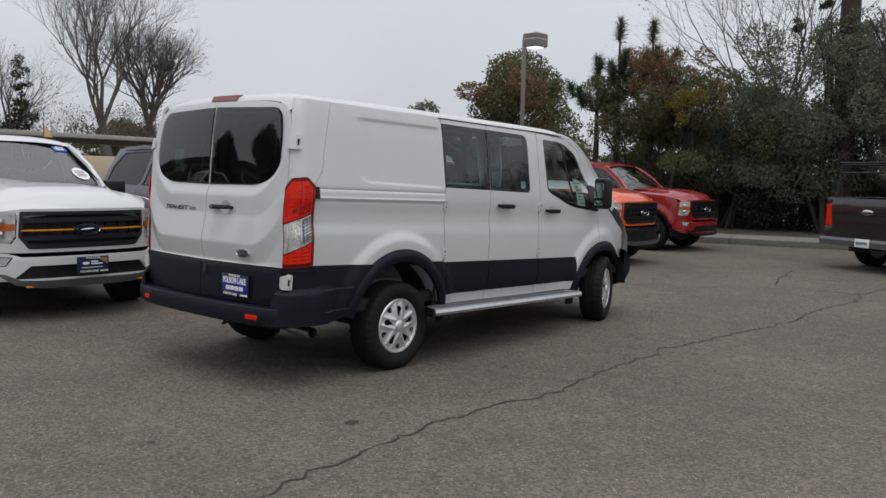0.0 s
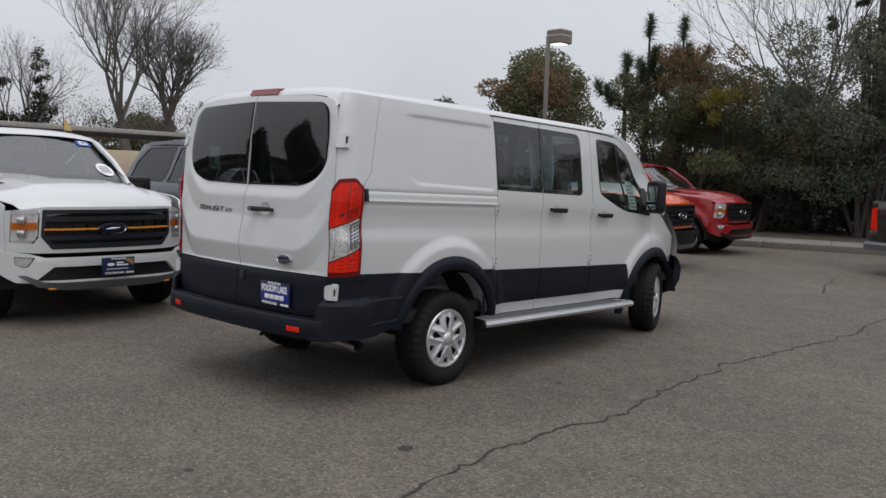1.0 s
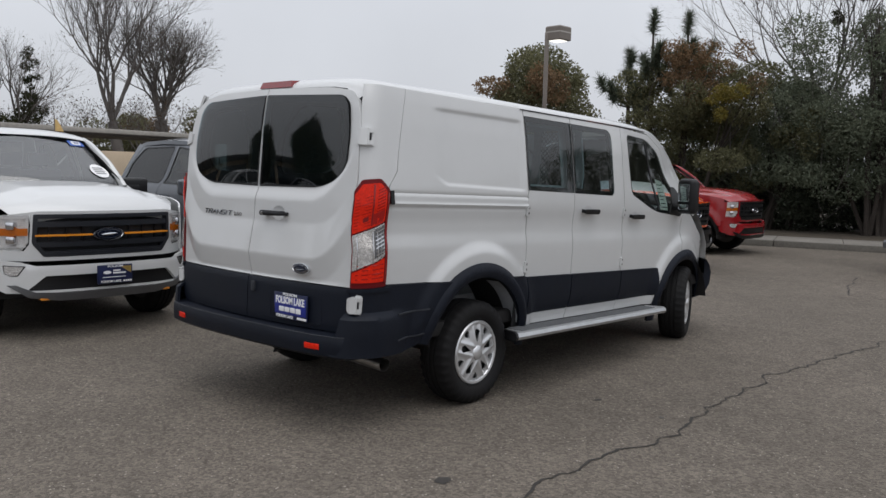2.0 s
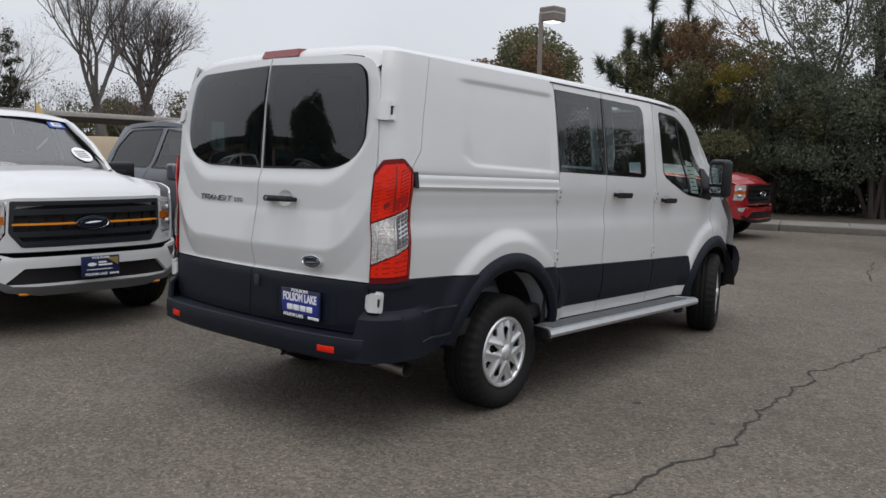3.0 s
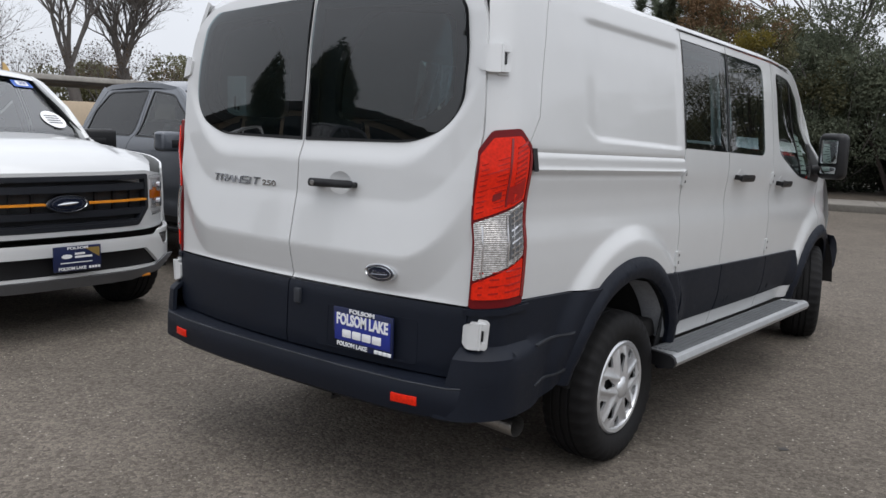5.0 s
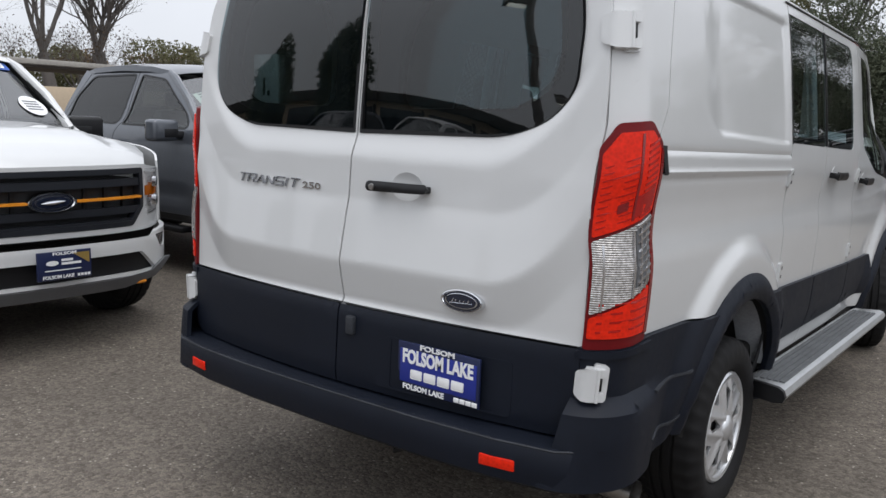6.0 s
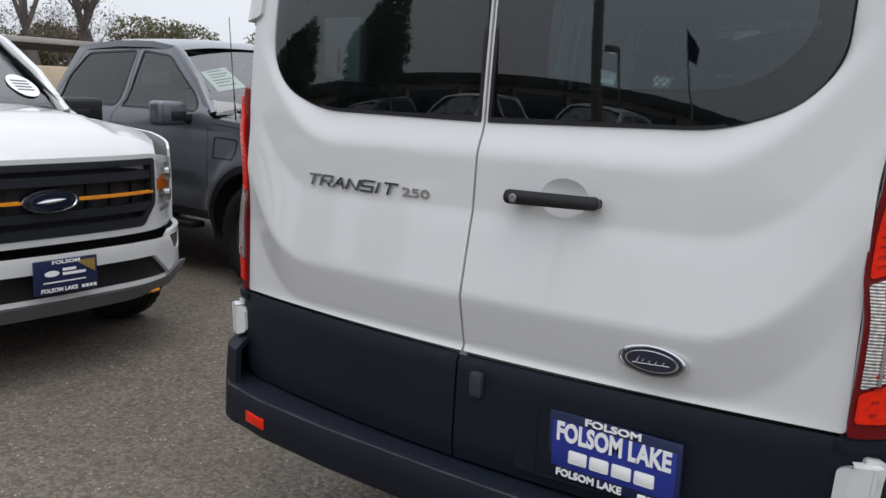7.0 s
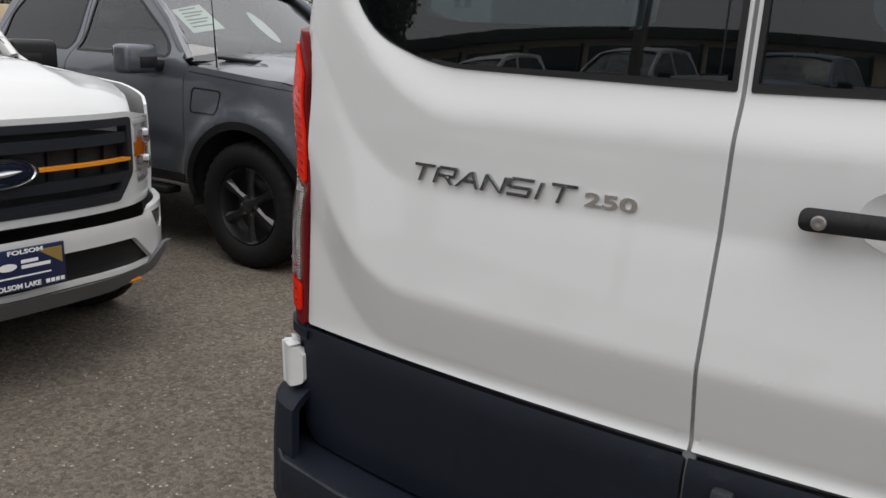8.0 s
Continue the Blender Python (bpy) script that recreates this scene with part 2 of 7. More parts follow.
PAPER = mat("paper", (0.66, 0.72, 0.68), 0.8, var=0.05, scale=20.0)
STICKBLUE = mat("sticker_blue", (0.05, 0.12, 0.42), 0.5, var=0.05, scale=20.0)
CONCRETE = mat("concrete", (0.2, 0.185, 0.165), 0.9, var=0.18, scale=1.1, bump=0.5, bump_scale=60.0, tint=(0.17, 0.155, 0.135))
KERB = mat("kerb_concrete", (0.13, 0.12, 0.105), 0.9, var=0.25, scale=1.4, bump=0.5, bump_scale=60.0)
SOIL = mat("leaf_litter", (0.06, 0.048, 0.035), 0.95, var=0.5, scale=2.0, bump=1.0, bump_scale=30.0)
STUCCO = mat("beige_stucco", (0.62, 0.5, 0.36), 0.9, var=0.08, scale=0.8, bump=0.5, bump_scale=80.0)
ROOFM = mat("weathered_sheet_roof", (0.26, 0.25, 0.24), 0.6, metal=0.2, var=0.2, scale=0.9)
FASCIA = mat("pale_fascia_paint", (0.36, 0.34, 0.31), 0.7, var=0.25, scale=0.8)
TIMBER = mat("dark_timber", (0.05, 0.042, 0.035), 0.8, var=0.3, scale=2.0)
LAMPPAINT = mat("taupe_lamp_paint", (0.17, 0.145, 0.125), 0.5, var=0.1, scale=3.0)
BARK = mat("grey_bark", (0.12, 0.108, 0.1), 0.95, var=0.35, scale=4.0, bump=1.0, bump_scale=40.0)
BARKDARK = mat("dark_bark", (0.045, 0.036, 0.03), 0.95, var=0.35, scale=4.0, bump=1.0, bump_scale=40.0)
LEAFDARK = leaf_mat("dark_evergreen_leaf", (0.092, 0.11, 0.074), (0.185, 0.205, 0.14))
LEAFOLIVE = leaf_mat("olive_leaf", (0.085, 0.085, 0.045), (0.19, 0.182, 0.095))
# leaf colour with the shade under the hedge canopy put into it
LEAFSHADE = leaf_mat("shaded_leaf", (0.03, 0.036, 0.024), (0.065, 0.075, 0.05))
LEAFRUST = leaf_mat("russet_leaf", (0.13, 0.085, 0.05), (0.25, 0.16, 0.085))
LEAFGOLD = leaf_mat("yellowed_leaf", (0.12, 0.1, 0.02), (0.24, 0.19, 0.04))
NEEDLE = leaf_mat("pine_needle", (0.06, 0.075, 0.052), (0.125, 0.145, 0.1))
MISTLE = leaf_mat("mistletoe", (0.02, 0.024, 0.01), (0.05, 0.055, 0.022))
DEADLEAF = leaf_mat("dead_leaf", (0.05, 0.035, 0.022), (0.11, 0.075, 0.045))
ASPHALT = asphalt_mat()
CRACK = mat("crack_dirt", (0.03, 0.027, 0.024), 0.95, var=0.4, scale=30.0)
STAIN = mat("oil_stain", (0.04, 0.036, 0.033), 0.6, var=0.4, scale=30.0)
lampglow = mat("lamp_glow", (0.9, 0.9, 0.85), 0.4)
lampglow.node_tree.nodes["Principled BSDF"].inputs["Emission Color"].default_value = (1.0, 0.97, 0.88, 1)
lampglow.node_tree.nodes["Principled BSDF"].inputs["Emission Strength"].default_value = 1.6


# ---- mesh tools: every shape is a pair (verts, faces) ----
def merge(*shapes):
    v, f = [], []
    for sv, sf in shapes:
        k = len(v)
        v += [tuple(p) for p in sv]
        f += [tuple(i + k for i in q) for q in sf]
    return v, f


def moved(shape, m):
    return [tuple(m @ Vector(p)) for p in shape[0]], shape[1]


def mirrored(shape, axis=0):
    v = [tuple(-c if i == axis else c for i, c in enumerate(p)) for p in shape[0]]
    return v, [tuple(reversed(f)) for f in shape[1]]


def mesh_of(name, shape, material, smooth=40):
    me = bpy.data.meshes.new(name)
    me.from_pydata([tuple(p) for p in shape[0]], [], shape[1])
    me.materials.append(material)
    if smooth:
        me.shade_smooth()
        me.set_sharp_from_angle(angle=radians(smooth))
    me.update()
    return me


def part(name, shape, material, parent, label="", smooth=40):
    """One mesh object under a thing or a part."""
    ob = new(name, mesh_of(name, shape, material, smooth))
    ob.parent = parent
    if label:
        ob["label"] = label
    return ob


def thing(name, label, category, m=None, group="", kind=""):
    ob = new(name)
    ob.empty_display_size = 0.2
    if m is not None:
        ob.matrix_world = m
    return tagged(ob, label, category, group, kind)


def block(name, shape, material, label, category="", kind="", group="", smooth=40):
    ob = new(name, mesh_of(name, shape, material, smooth))
    return tagged(ob, label, category, group, kind)


def fine(xs, ys, x, r=0.012):
    """A rounded broken line through the given points."""
    return sum(np.interp(x + d * r, xs, ys) for d in (-1.5, -0.75, 0, 0.75, 1.5)) / 5


def ease(a, b, x):
    t = min(1.0, max(0.0, (x - a) / (b - a)))
    return t * t * (3 - 2 * t)


def rounded(points, r=0.03, n=5):
    """A closed outline with rounded corners; a point may carry its own radius."""
    out, k = [], len(points)
    for i in range(k):
        p = Vector(points[i][:2])
        rad = points[i][2] if len(points[i]) > 2 else r
        a, b = Vector(points[i - 1][:2]) - p, Vector(points[(i + 1) % k][:2]) - p
        cut = min(rad, a.length * 0.49, b.length * 0.49)
        if cut < 1e-4:
            out.append(tuple(p))
            continue
        s, e = p + a.normalized() * cut, p + b.normalized() * cut
        for j in range(n + 1):
            t = j / n
            q = s * (1 - t) ** 2 + p * 2 * t * (1 - t) + e * t * t
            out.append((q.x, q.y))
    return out


def inset(poly, d):
    """The outline moved inwards by d; corners that would fold over are dropped."""
    poly = [Vector(p[:2]) for p in poly]
    for _ in range(40):
        area = sum(poly[i - 1].x * poly[i].y - poly[i].x * poly[i - 1].y for i in range(len(poly)))
        sgn, out, k = (1 if area > 0 else -1), [], len(poly)
        for i in range(k):
            p, a, b = poly[i], poly[i - 1], poly[(i + 1) % k]
            e1, e2 = (p - a).normalized(), (b - p).normalized()
            h = (Vector((-e1.y, e1.x)) + Vector((-e2.y, e2.x))) * sgn
            out.append(p + h / max(0.5, h.length_squared) * 2 * d)
        bad = [i for i in range(k) if (out[i] - out[i - 1]).dot(poly[i] - poly[i - 1]) <= 1e-9]
        if not bad:
            break
        drop = {bad[0]} | {i for i in bad if i - 1 not in bad and i != 0}
        poly = [p for i, p in enumerate(poly) if i not in drop]
    return [tuple(p) for p in out]


def sheet(outline, fn, step=0.05, thick=0.012, holes=(), inward=None):
    """A curved panel: a flat outline with holes, cut on a grid, laid on the surface fn(u, v), with a folded edge."""
    bm = bmesh.new()
    edges = []
    for loop in (outline, *holes):
        vs = [bm.verts.new((p[0], p[1], 0)) for p in loop]
        edges += [bm.edges.new((vs[i - 1], vs[i])) for i in range(len(vs))]
    bmesh.ops.triangle_fill(bm, edges=edges, use_beauty=True)
    lo = [min(p[i] for p in outline) for i in (0, 1)]
    hi = [max(p[i] for p in outline) for i in (0, 1)]
    steps = step if isinstance(step, tuple) else (step, step)
    for axis in (0, 1):
        k = math.floor(lo[axis] / steps[axis]) + 1
        while k * steps[axis] < hi[axis] - 1e-5:
            co, no = [0, 0, 0], [0, 0, 0]
            co[axis], no[axis] = k * steps[axis], 1
            bmesh.ops.bisect_plane(bm, geom=bm.verts[:] + bm.edges[:] + bm.faces[:], dist=1e-5, plane_co=co, plane_no=no)
            k += 1
    cells = {}
    for f in bm.faces:
        c = f.calc_center_median()
        cells.setdefault((math.floor(c.x / steps[0]), math.floor(c.y / steps[1])), []).append(f)
    for group in cells.values():
        if len(group) > 1:
            bmesh.ops.dissolve_faces(bm, faces=group)
    bmesh.ops.remove_doubles(bm, verts=bm.verts, dist=1e-5)
    bm.normal_update()
    for f in bm.faces:
        if f.normal.z < 0:
            f.normal_flip()
    bm.verts.index_update()
    uv = [(v.co.x, v.co.y) for v in bm.verts]
    faces = [tuple(v.index for v in f.verts) for f in bm.faces]
    rim = []
    for e in bm.edges:
        if len(e.link_loops) == 1:
            lp = e.link_loops[0]
            rim.append((lp.vert.index, lp.link_loop_next.vert.index))
    bm.free()
    pts = [Vector(fn(u, v)) for u, v in uv]
    # the surface's own normal, by small steps along it
    nor = []
    for (u, v), p in zip(uv, pts):
        a, b = Vector(fn(u + 2e-3, v)) - p, Vector(fn(u, v + 2e-3)) - p
        nor.append(a.cross(b).normalized())
    flip = inward is not None and sum(q.dot(Vector(inward)) for q in nor) > 0
    if flip:
        nor = [-q for q in nor]
        faces = [tuple(reversed(f)) for f in faces]
        rim = [(b, a) for a, b in rim]
    if not thick:
        return [tuple(p) for p in pts], faces
    n = len(pts)
    inner = [p - q * thick for p, q in zip(pts, nor)]
    verts = pts + inner
    faces = faces + [tuple(i + n for i in reversed(f)) for f in faces]
    for a, b in rim:
        k = len(verts)
        verts += [pts[a], pts[b], inner[b], inner[a]]
        faces.append((k + 1, k, k + 3, k + 2))
    return [tuple(p) for p in verts], faces


def loft(rings, closed=True, caps=True):
    v = [tuple(p) for r in rings for p in r]
    n, f = len(rings[0]), []
    for i in range(len(rings) - 1):
        for j in range(n if closed else n - 1):
            a, b = i * n + j, i * n + (j + 1) % n
            f.append((a, b, b + n, a + n))
    if caps and closed:
        f += [tuple(range(n - 1, -1, -1)), tuple(range((len(rings) - 1) * n, len(rings) * n))]
    return v, f


def tube(path, radius, sides=8, caps=True):
    """A round bar along a path; radius: a number, or one for each point."""
    pts = [Vector(p) for p in path]
    rad = radius if isinstance(radius, (list, tuple)) else [radius] * len(pts)
    rings, up = [], Vector((0, 0, 1))
    for i, p in enumerate(pts):
        d = (pts[min(i + 1, len(pts) - 1)] - pts[max(i - 1, 0)]).normalized()
        s = d.cross(up)
        if s.length < 0.05:
            s = d.cross(Vector((1, 0, 0)))
        s.normalize()
        t = s.cross(d)
        rings.append([p + (s * math.cos(a) + t * math.sin(a)) * rad[i] for a in (2 * math.pi * j / sides for j in range(sides))])
    v, f = loft(rings, True, caps)
    return v, [tuple(reversed(q)) for q in f]


def box(x0, y0, z0, x1, y1, z1, bevel=0.0, seg=2):
    bm = bmesh.new()
    bmesh.ops.create_cube(bm, size=1)
    for v in bm.verts:
        v.co = Vector(((x0 + x1) / 2 + v.co.x * (x1 - x0), (y0 + y1) / 2 + v.co.y * (y1 - y0), (z0 + z1) / 2 + v.co.z * (z1 - z0)))
    if bevel:
        bmesh.ops.bevel(bm, geom=bm.edges[:], offset=bevel, segments=seg, affect="EDGES", profile=0.5)
    bm.verts.index_update()
    out = [tuple(v.co) for v in bm.verts], [tuple(v.index for v in f.verts) for f in bm.faces]
    bm.free()
    return out


def lathe(profile, n=48, axis="X"):
    """A turned shape: pairs of radius and height along the axis, joined ring to ring."""
    rings = []
    for r, h in profile:
        ring = []
        for i in range(n):
            a = 2 * math.pi * i / n
            c, s = r * math.cos(a), r * math.sin(a)
            ring.append({"X": (h, c, s), "Y": (c, h, -s), "Z": (c, s, h)}[axis])
        rings.append(ring)
    return loft(rings, True, True)


def slab(outline, z0, z1):
    """A flat outline raised from z0 to z1."""
    n = len(outline)
    v = [(x, y, z0) for x, y in outline] + [(x, y, z1) for x, y in outline]
    f = [tuple(reversed(range(n))), tuple(range(n, 2 * n))] + [(i, (i + 1) % n, (i + 1) % n + n, i + n) for i in range(n)]
    area = sum(outline[i - 1][0] * outline[i][1] - outline[i][0] * outline[i - 1][1] for i in range(n))
    return (v, f) if area > 0 else (v, [tuple(reversed(q)) for q in f])


def text_shape(words, height, depth=0.002, stretch=1.0, bold=0.0):
    """Raised letters in the XZ plane that face -Y, centred on the origin."""
    cu = bpy.data.curves.new("letters", "FONT")
    cu.body, cu.size, cu.extrude, cu.offset = words, height * 1.4, depth, bold
    cu.align_x, cu.align_y, cu.resolution_u = "CENTER", "CENTER", 3
    ob = new("letters", cu)
    me = bpy.data.meshes.new_from_object(ob.evaluated_get(bpy.context.evaluated_depsgraph_get()))
    v = [(p.co.x * stretch, -p.co.z, p.co.y) for p in me.vertices]
    f = [tuple(q.vertices) for q in me.polygons]
    bpy.data.objects.remove(ob)
    bpy.data.curves.remove(cu)
    bpy.data.meshes.remove(me)
    return v, f


# ---- the white cargo van: +Y is its front, the origin lies under the rear axle ----
RAKE = 0.028
PZ = [0.40, 0.48, 0.60, 0.70, 0.85, 1.00, 1.10, 1.18, 1.26, 1.36, 1.46, 1.65, 1.85, 1.99, 2.065, 2.15]
PX = [0.895, 0.912, 0.942, 0.957, 0.965, 0.973, 0.975, 0.962, 0.964, 0.979, 0.976, 0.955, 0.932, 0.911, 0.895, 0.87]
EDGE_Z = [0.45, 0.90, 1.35, 1.50, 1.70, 1.95, 2.06, 2.15]
EDGE_Y = [-1.090, -1.090, -1.078, -1.066, -1.052, -1.015, -0.985, -0.96]
CORNER, TURN_AT = 0.12, -0.97


def van_side(u, zd, off=0.0):
    """The right flank. u: metres along the body, bending round the rear corner; zd: height before the nose-down stance."""
    x = fine(PZ, PX, zd)
    # pressed panel behind the side doors, its lower edge cut off at the rear
    inside = ease(-0.50, -0.33, u) * (1 - ease(0.46, 0.51, u)) * (1 - ease(1.955, 1.985, zd))
    low = 1.482 - 0.02 * u + 0.5 * max(0.0, -0.36 - u)
    inside *= ease(low, low + 0.014, zd)
    x -= 0.010 * inside
    # the two mouldings of the door rail
    if -0.9 < u < 0.53:
        for c, h, w in ((1.432, -0.005, 0.007), (1.364, 0.007, 0.009), (1.342, -0.003, 0.008)):
            x += h * math.exp(-((zd - c) / w) ** 2)
        x += 0.004 * ease(1.352, 1.37, zd) * (1 - ease(1.415, 1.428, zd))
    # swelling over the wheel arches
    for yc in (0.0, 3.22):
        d = math.hypot(u - yc, (zd - 0.40) * 0.98)
        x += 0.034 * (1 - ease(0.625, 0.715, d)) * ease(0.2, 0.5, zd)
    if u >= TURN_AT:
        y, nx, ny = u, 1.0, 0.0
    else:
        a = (TURN_AT - u) / CORNER
        y, x = TURN_AT - CORNER * math.sin(a), x - CORNER * (1 - math.cos(a))
        nx, ny = math.cos(a), -math.sin(a)
    lean = np.interp(zd, EDGE_Z, EDGE_Y) + 1.08
    y += lean * (1 - ease(-0.95, -0.45, u))
    if y > 1.9:
        x -= 0.022 * (y - 1.9) + 0.07 * ((y - 1.9) / 0.85) ** 1.5 * ease(1.30, 1.75, zd)
    if y > 3.1:
        x -= 0.22 * ((y - 3.1) / 1.1) ** 2
    return x + nx * off, y + ny * off, zd - RAKE * y


DOOR_Z = [0.45, 0.62, 0.885, 0.91, 1.00, 1.20, 1.378, 1.50, 1.60, 1.82, 2.04, 2.10]
DOOR_Y = [-1.19, -1.19, -1.178, -1.158, -1.157, -1.150, -1.138, -1.132, -1.124, -1.104, -1.070, -1.05]


def van_rear(x, z, off=0.0):
    """The two rear doors: a folded ridge low down that turns up at the sides, and a ledge that slopes up to the glass."""
    w = abs(x)
    e = np.interp(z, EDGE_Z, EDGE_Y) - 0.006
    k = min(1.0, w / 0.93) ** 2
    y = fine(DOOR_Z, DOOR_Y, z, 0.006) * (1 - k) + e * k
    ridge = 1.04 + 0.14 * max(0.0, (w - 0.55) / 0.25) ** 2.2
    s = z - ridge
    if z > 0.905:
        y -= 0.034 * max(0.0, 1 - max(0.0, -s) / 0.15) * max(0.0, 1 - max(0.0, s) / 0.21) * (1 - 0.6 * ease(0.70, 0.88, w)) * ease(0.905, 0.92, z)
    ledge = 1.378 + 0.10 * max(0.0, (w - 0.5) / 0.22) ** 2
    y += 0.025 * ease(0.0, 0.095, z - ledge) * (1 - ease(0.74, 0.90, w))
    return x, y - off, z


GLASS_Z = [1.40, 1.465, 1.60, 1.75, 1.90, 2.05, 2.1]
GLASS_Y = [-1.1005, -1.100, -1.0985, -1.094, -1.082, -1.052, -1.035]


def rear_glass(x, z, off=0.0):
    y = fine(GLASS_Z, GLASS_Y, z, 0.05)
    e = np.interp(z, EDGE_Z, EDGE_Y) - 0.006
    k = min(1.0, abs(x) / 0.93) ** 2
    return x, y * (1 - k) + e * k - off, z


def arc(cx, cz, r, a0, a1, n=20, stretch=1.0):
    return [(cx + r * stretch * math.cos(radians(a0 + (a1 - a0) * i / n)), cz + r * math.sin(radians(a0 + (a1 - a0) * i / n))) for i in range(n + 1)]


def window_set(parent, outline, fn, glass, inward, name="window"):
    """A pane that lies flush in its opening, with the black band printed round its edge and a rubber seal."""
    g = part(name, sheet(inset(outline, 0.004), lambda u, v: fn(u, v, -0.002), 0.06, 0, inward=inward), glass, parent)
    g.visible_shadow = False
    part("edge_band", sheet(inset(outline, 0.001), lambda u, v: fn(u, v, -0.008), 0.06, 0.006, (inset(outline, 0.032),), inward), BLACK, parent)
    return g


van = thing("cargo_van", "white low-roof cargo van with black lower cladding, parked on the asphalt", "van")
IN_R, IN_B = (-1, 0, 0), (0, 1, 0)


def clad_top(u):
    return 0.869 - 0.013 * u


def clad_swell(u, v):
    """How far the rear cladding stands out: fuller towards the corner below the lower hinge."""
    full = 0.046 * ease(-0.62, -1.0, u) + 0.012 * ease(-1.0, -1.11, u)
    return 0.014 + full * (1 - ease(0.690, 0.714, v)) + 0.19 * max(0.0, 0.70 - v) * ease(-0.55, -0.85, u)


# body side behind the doors
quarter = [(0.530, clad_top(0.53)), (0.530, 2.065), (-0.745, 2.065), (-0.795, 1.80), (-0.83, 1.558), (-0.898, 1.469), (-0.898, clad_top(-0.89))] + \
    arc(0.0, 0.38, 0.565, 120, 60, 14)
for side in (1, -1):
    fl = (lambda s: s) if side > 0 else mirrored
    part("corner_panel", fl(sheet([(-0.750, 2.065), (-1.098, 2.065), (-1.099, 1.72), (-1.112, 1.50), (-1.131, 1.40), (-1.131, 0.87), (-0.903, 0.87), (-0.903, 1.470), (-0.835, 1.560), (-0.80, 1.80)], van_side, 0.03, 0.015, inward=IN_R)), WHITE, van)
    part("quarter_panel", fl(sheet(quarter, van_side, (0.025, 0.009), 0.015, inward=IN_R)), WHITE, van)
    # doors along the flank
    d1 = part("side_door", fl(sheet([(0.538, 0.485), (1.156, 0.485), (1.156, 2.056), (0.538, 2.056)], van_side, 0.035, 0.02,
                                    (rounded([(0.543, 1.482), (1.150, 1.475), (1.150, 2.015), (0.543, 2.018)], 0.01),), IN_R)), WHITE, van)
    d2 = part("side_door", fl(sheet([(1.164, 0.485), (1.951, 0.485), (1.951, 2.050), (1.164, 2.056)], van_side, 0.035, 0.02,
                                    (rounded([(1.168, 1.475), (1.79, 1.468, 0.06), (1.785, 2.012, 0.09), (1.168, 2.015)], 0.01),), IN_R)), WHITE, van)
    fdoor = [(1.959, 0.485), (2.68, 0.485)] + arc(3.22, 0.38, 0.57, 168, 102, 8) + [(3.16, 1.27), (3.23, 1.42), (2.88, 1.925), (2.58, 2.035), (1.959, 2.050)]
    d3 = part("front_door", fl(sheet(fdoor, van_side, 0.035, 0.02,
                                     (rounded([(2.10, 1.49, 0.06), (2.56, 1.34, 0.14), (3.11, 1.30, 0.03), (3.16, 1.42, 0.03), (2.80, 1.885, 0.1), (2.50, 1.99, 0.1), (2.07, 2.00, 0.05)], 0.04),), IN_R)), WHITE, van)
    for d, a, b in ((d1, 1.1475, 1.1553), (d2, 1.1647, 1.172), (d1, 0.5385, 0.546)):
        part("window_edge_strip", fl(sheet([(a, 1.478), (b, 1.478), (b, 2.017), (a, 2.017)], lambda u, v: van_side(u, v, 0.0025), 0.09, 0.004, inward=IN_R)), BLACK, d)
    if side > 0:
        window_set(d1, [(0.543, 1.482), (1.150, 1.475), (1.150, 2.015), (0.543, 2.018)], van_side, TINTED, IN_R)
        window_set(d2, rounded([(1.168, 1.475), (1.79, 1.468, 0.06), (1.785, 2.012, 0.09), (1.168, 2.015)], 0.01), van_side, TINTED, IN_R)
        window_set(d3, rounded([(2.10, 1.49, 0.06), (2.56, 1.34, 0.14), (3.11, 1.30, 0.03), (3.16, 1.42, 0.03), (2.80, 1.885, 0.1), (2.50, 1.99, 0.1), (2.07, 2.00, 0.05)], 0.04), van_side, CLEARG, IN_R)
        part("window_divider", sheet([(2.62, 1.36), (2.65, 1.36), (2.50, 1.96), (2.47, 1.96)], lambda u, v: van_side(u, v, 0.001), 0.06, 0.006, inward=IN_R), BLACK, d3)
    else:
        for d, o in ((d1, [(0.543, 1.482), (1.150, 1.475), (1.150, 2.015), (0.543, 2.018)]),
                     (d2, [(1.168, 1.475), (1.79, 1.468), (1.785, 2.012), (1.168, 2.015)]),
                     (d3, [(2.10, 1.49), (2.56, 1.34), (3.11, 1.30), (3.16, 1.42), (2.80, 1.885), (2.50, 1.99), (2.07, 2.00)])):
            g = part("window", fl(sheet(inset(o, 0.004), lambda u, v: van_side(u, v, -0.002), 0.08, 0, inward=IN_R)), CLEARG if d is d3 else TINTED, d)
            g.visible_shadow = False
    # front wing
    wing = arc(3.22, 0.38, 0.575, 101, 20, 14) + [(4.02, 0.62), (4.10, 0.80), (3.95, 1.06), (3.50, 1.27), (3.225, 1.385), (3.168, 1.27)]
    part("front_wing", fl(sheet(wing, van_side, 0.05, 0.015, inward=IN_R)), WHITE, van)
    part("a_pillar", fl(sheet([(2.40, 2.048), (2.585, 2.042), (2.888, 1.932), (3.238, 1.425), (3.50, 1.30), (3.66, 1.42), (3.58, 1.55), (3.47, 1.65), (3.34, 1.75), (3.18, 1.85), (3.02, 1.935), (2.86, 2.005), (2.70, 2.055), (2.55, 2.075), (2.40, 2.08)],
                              lambda u, v: van_side(u, v, -0.003), 0.04, 0.02, inward=IN_R)), WHITE, van)
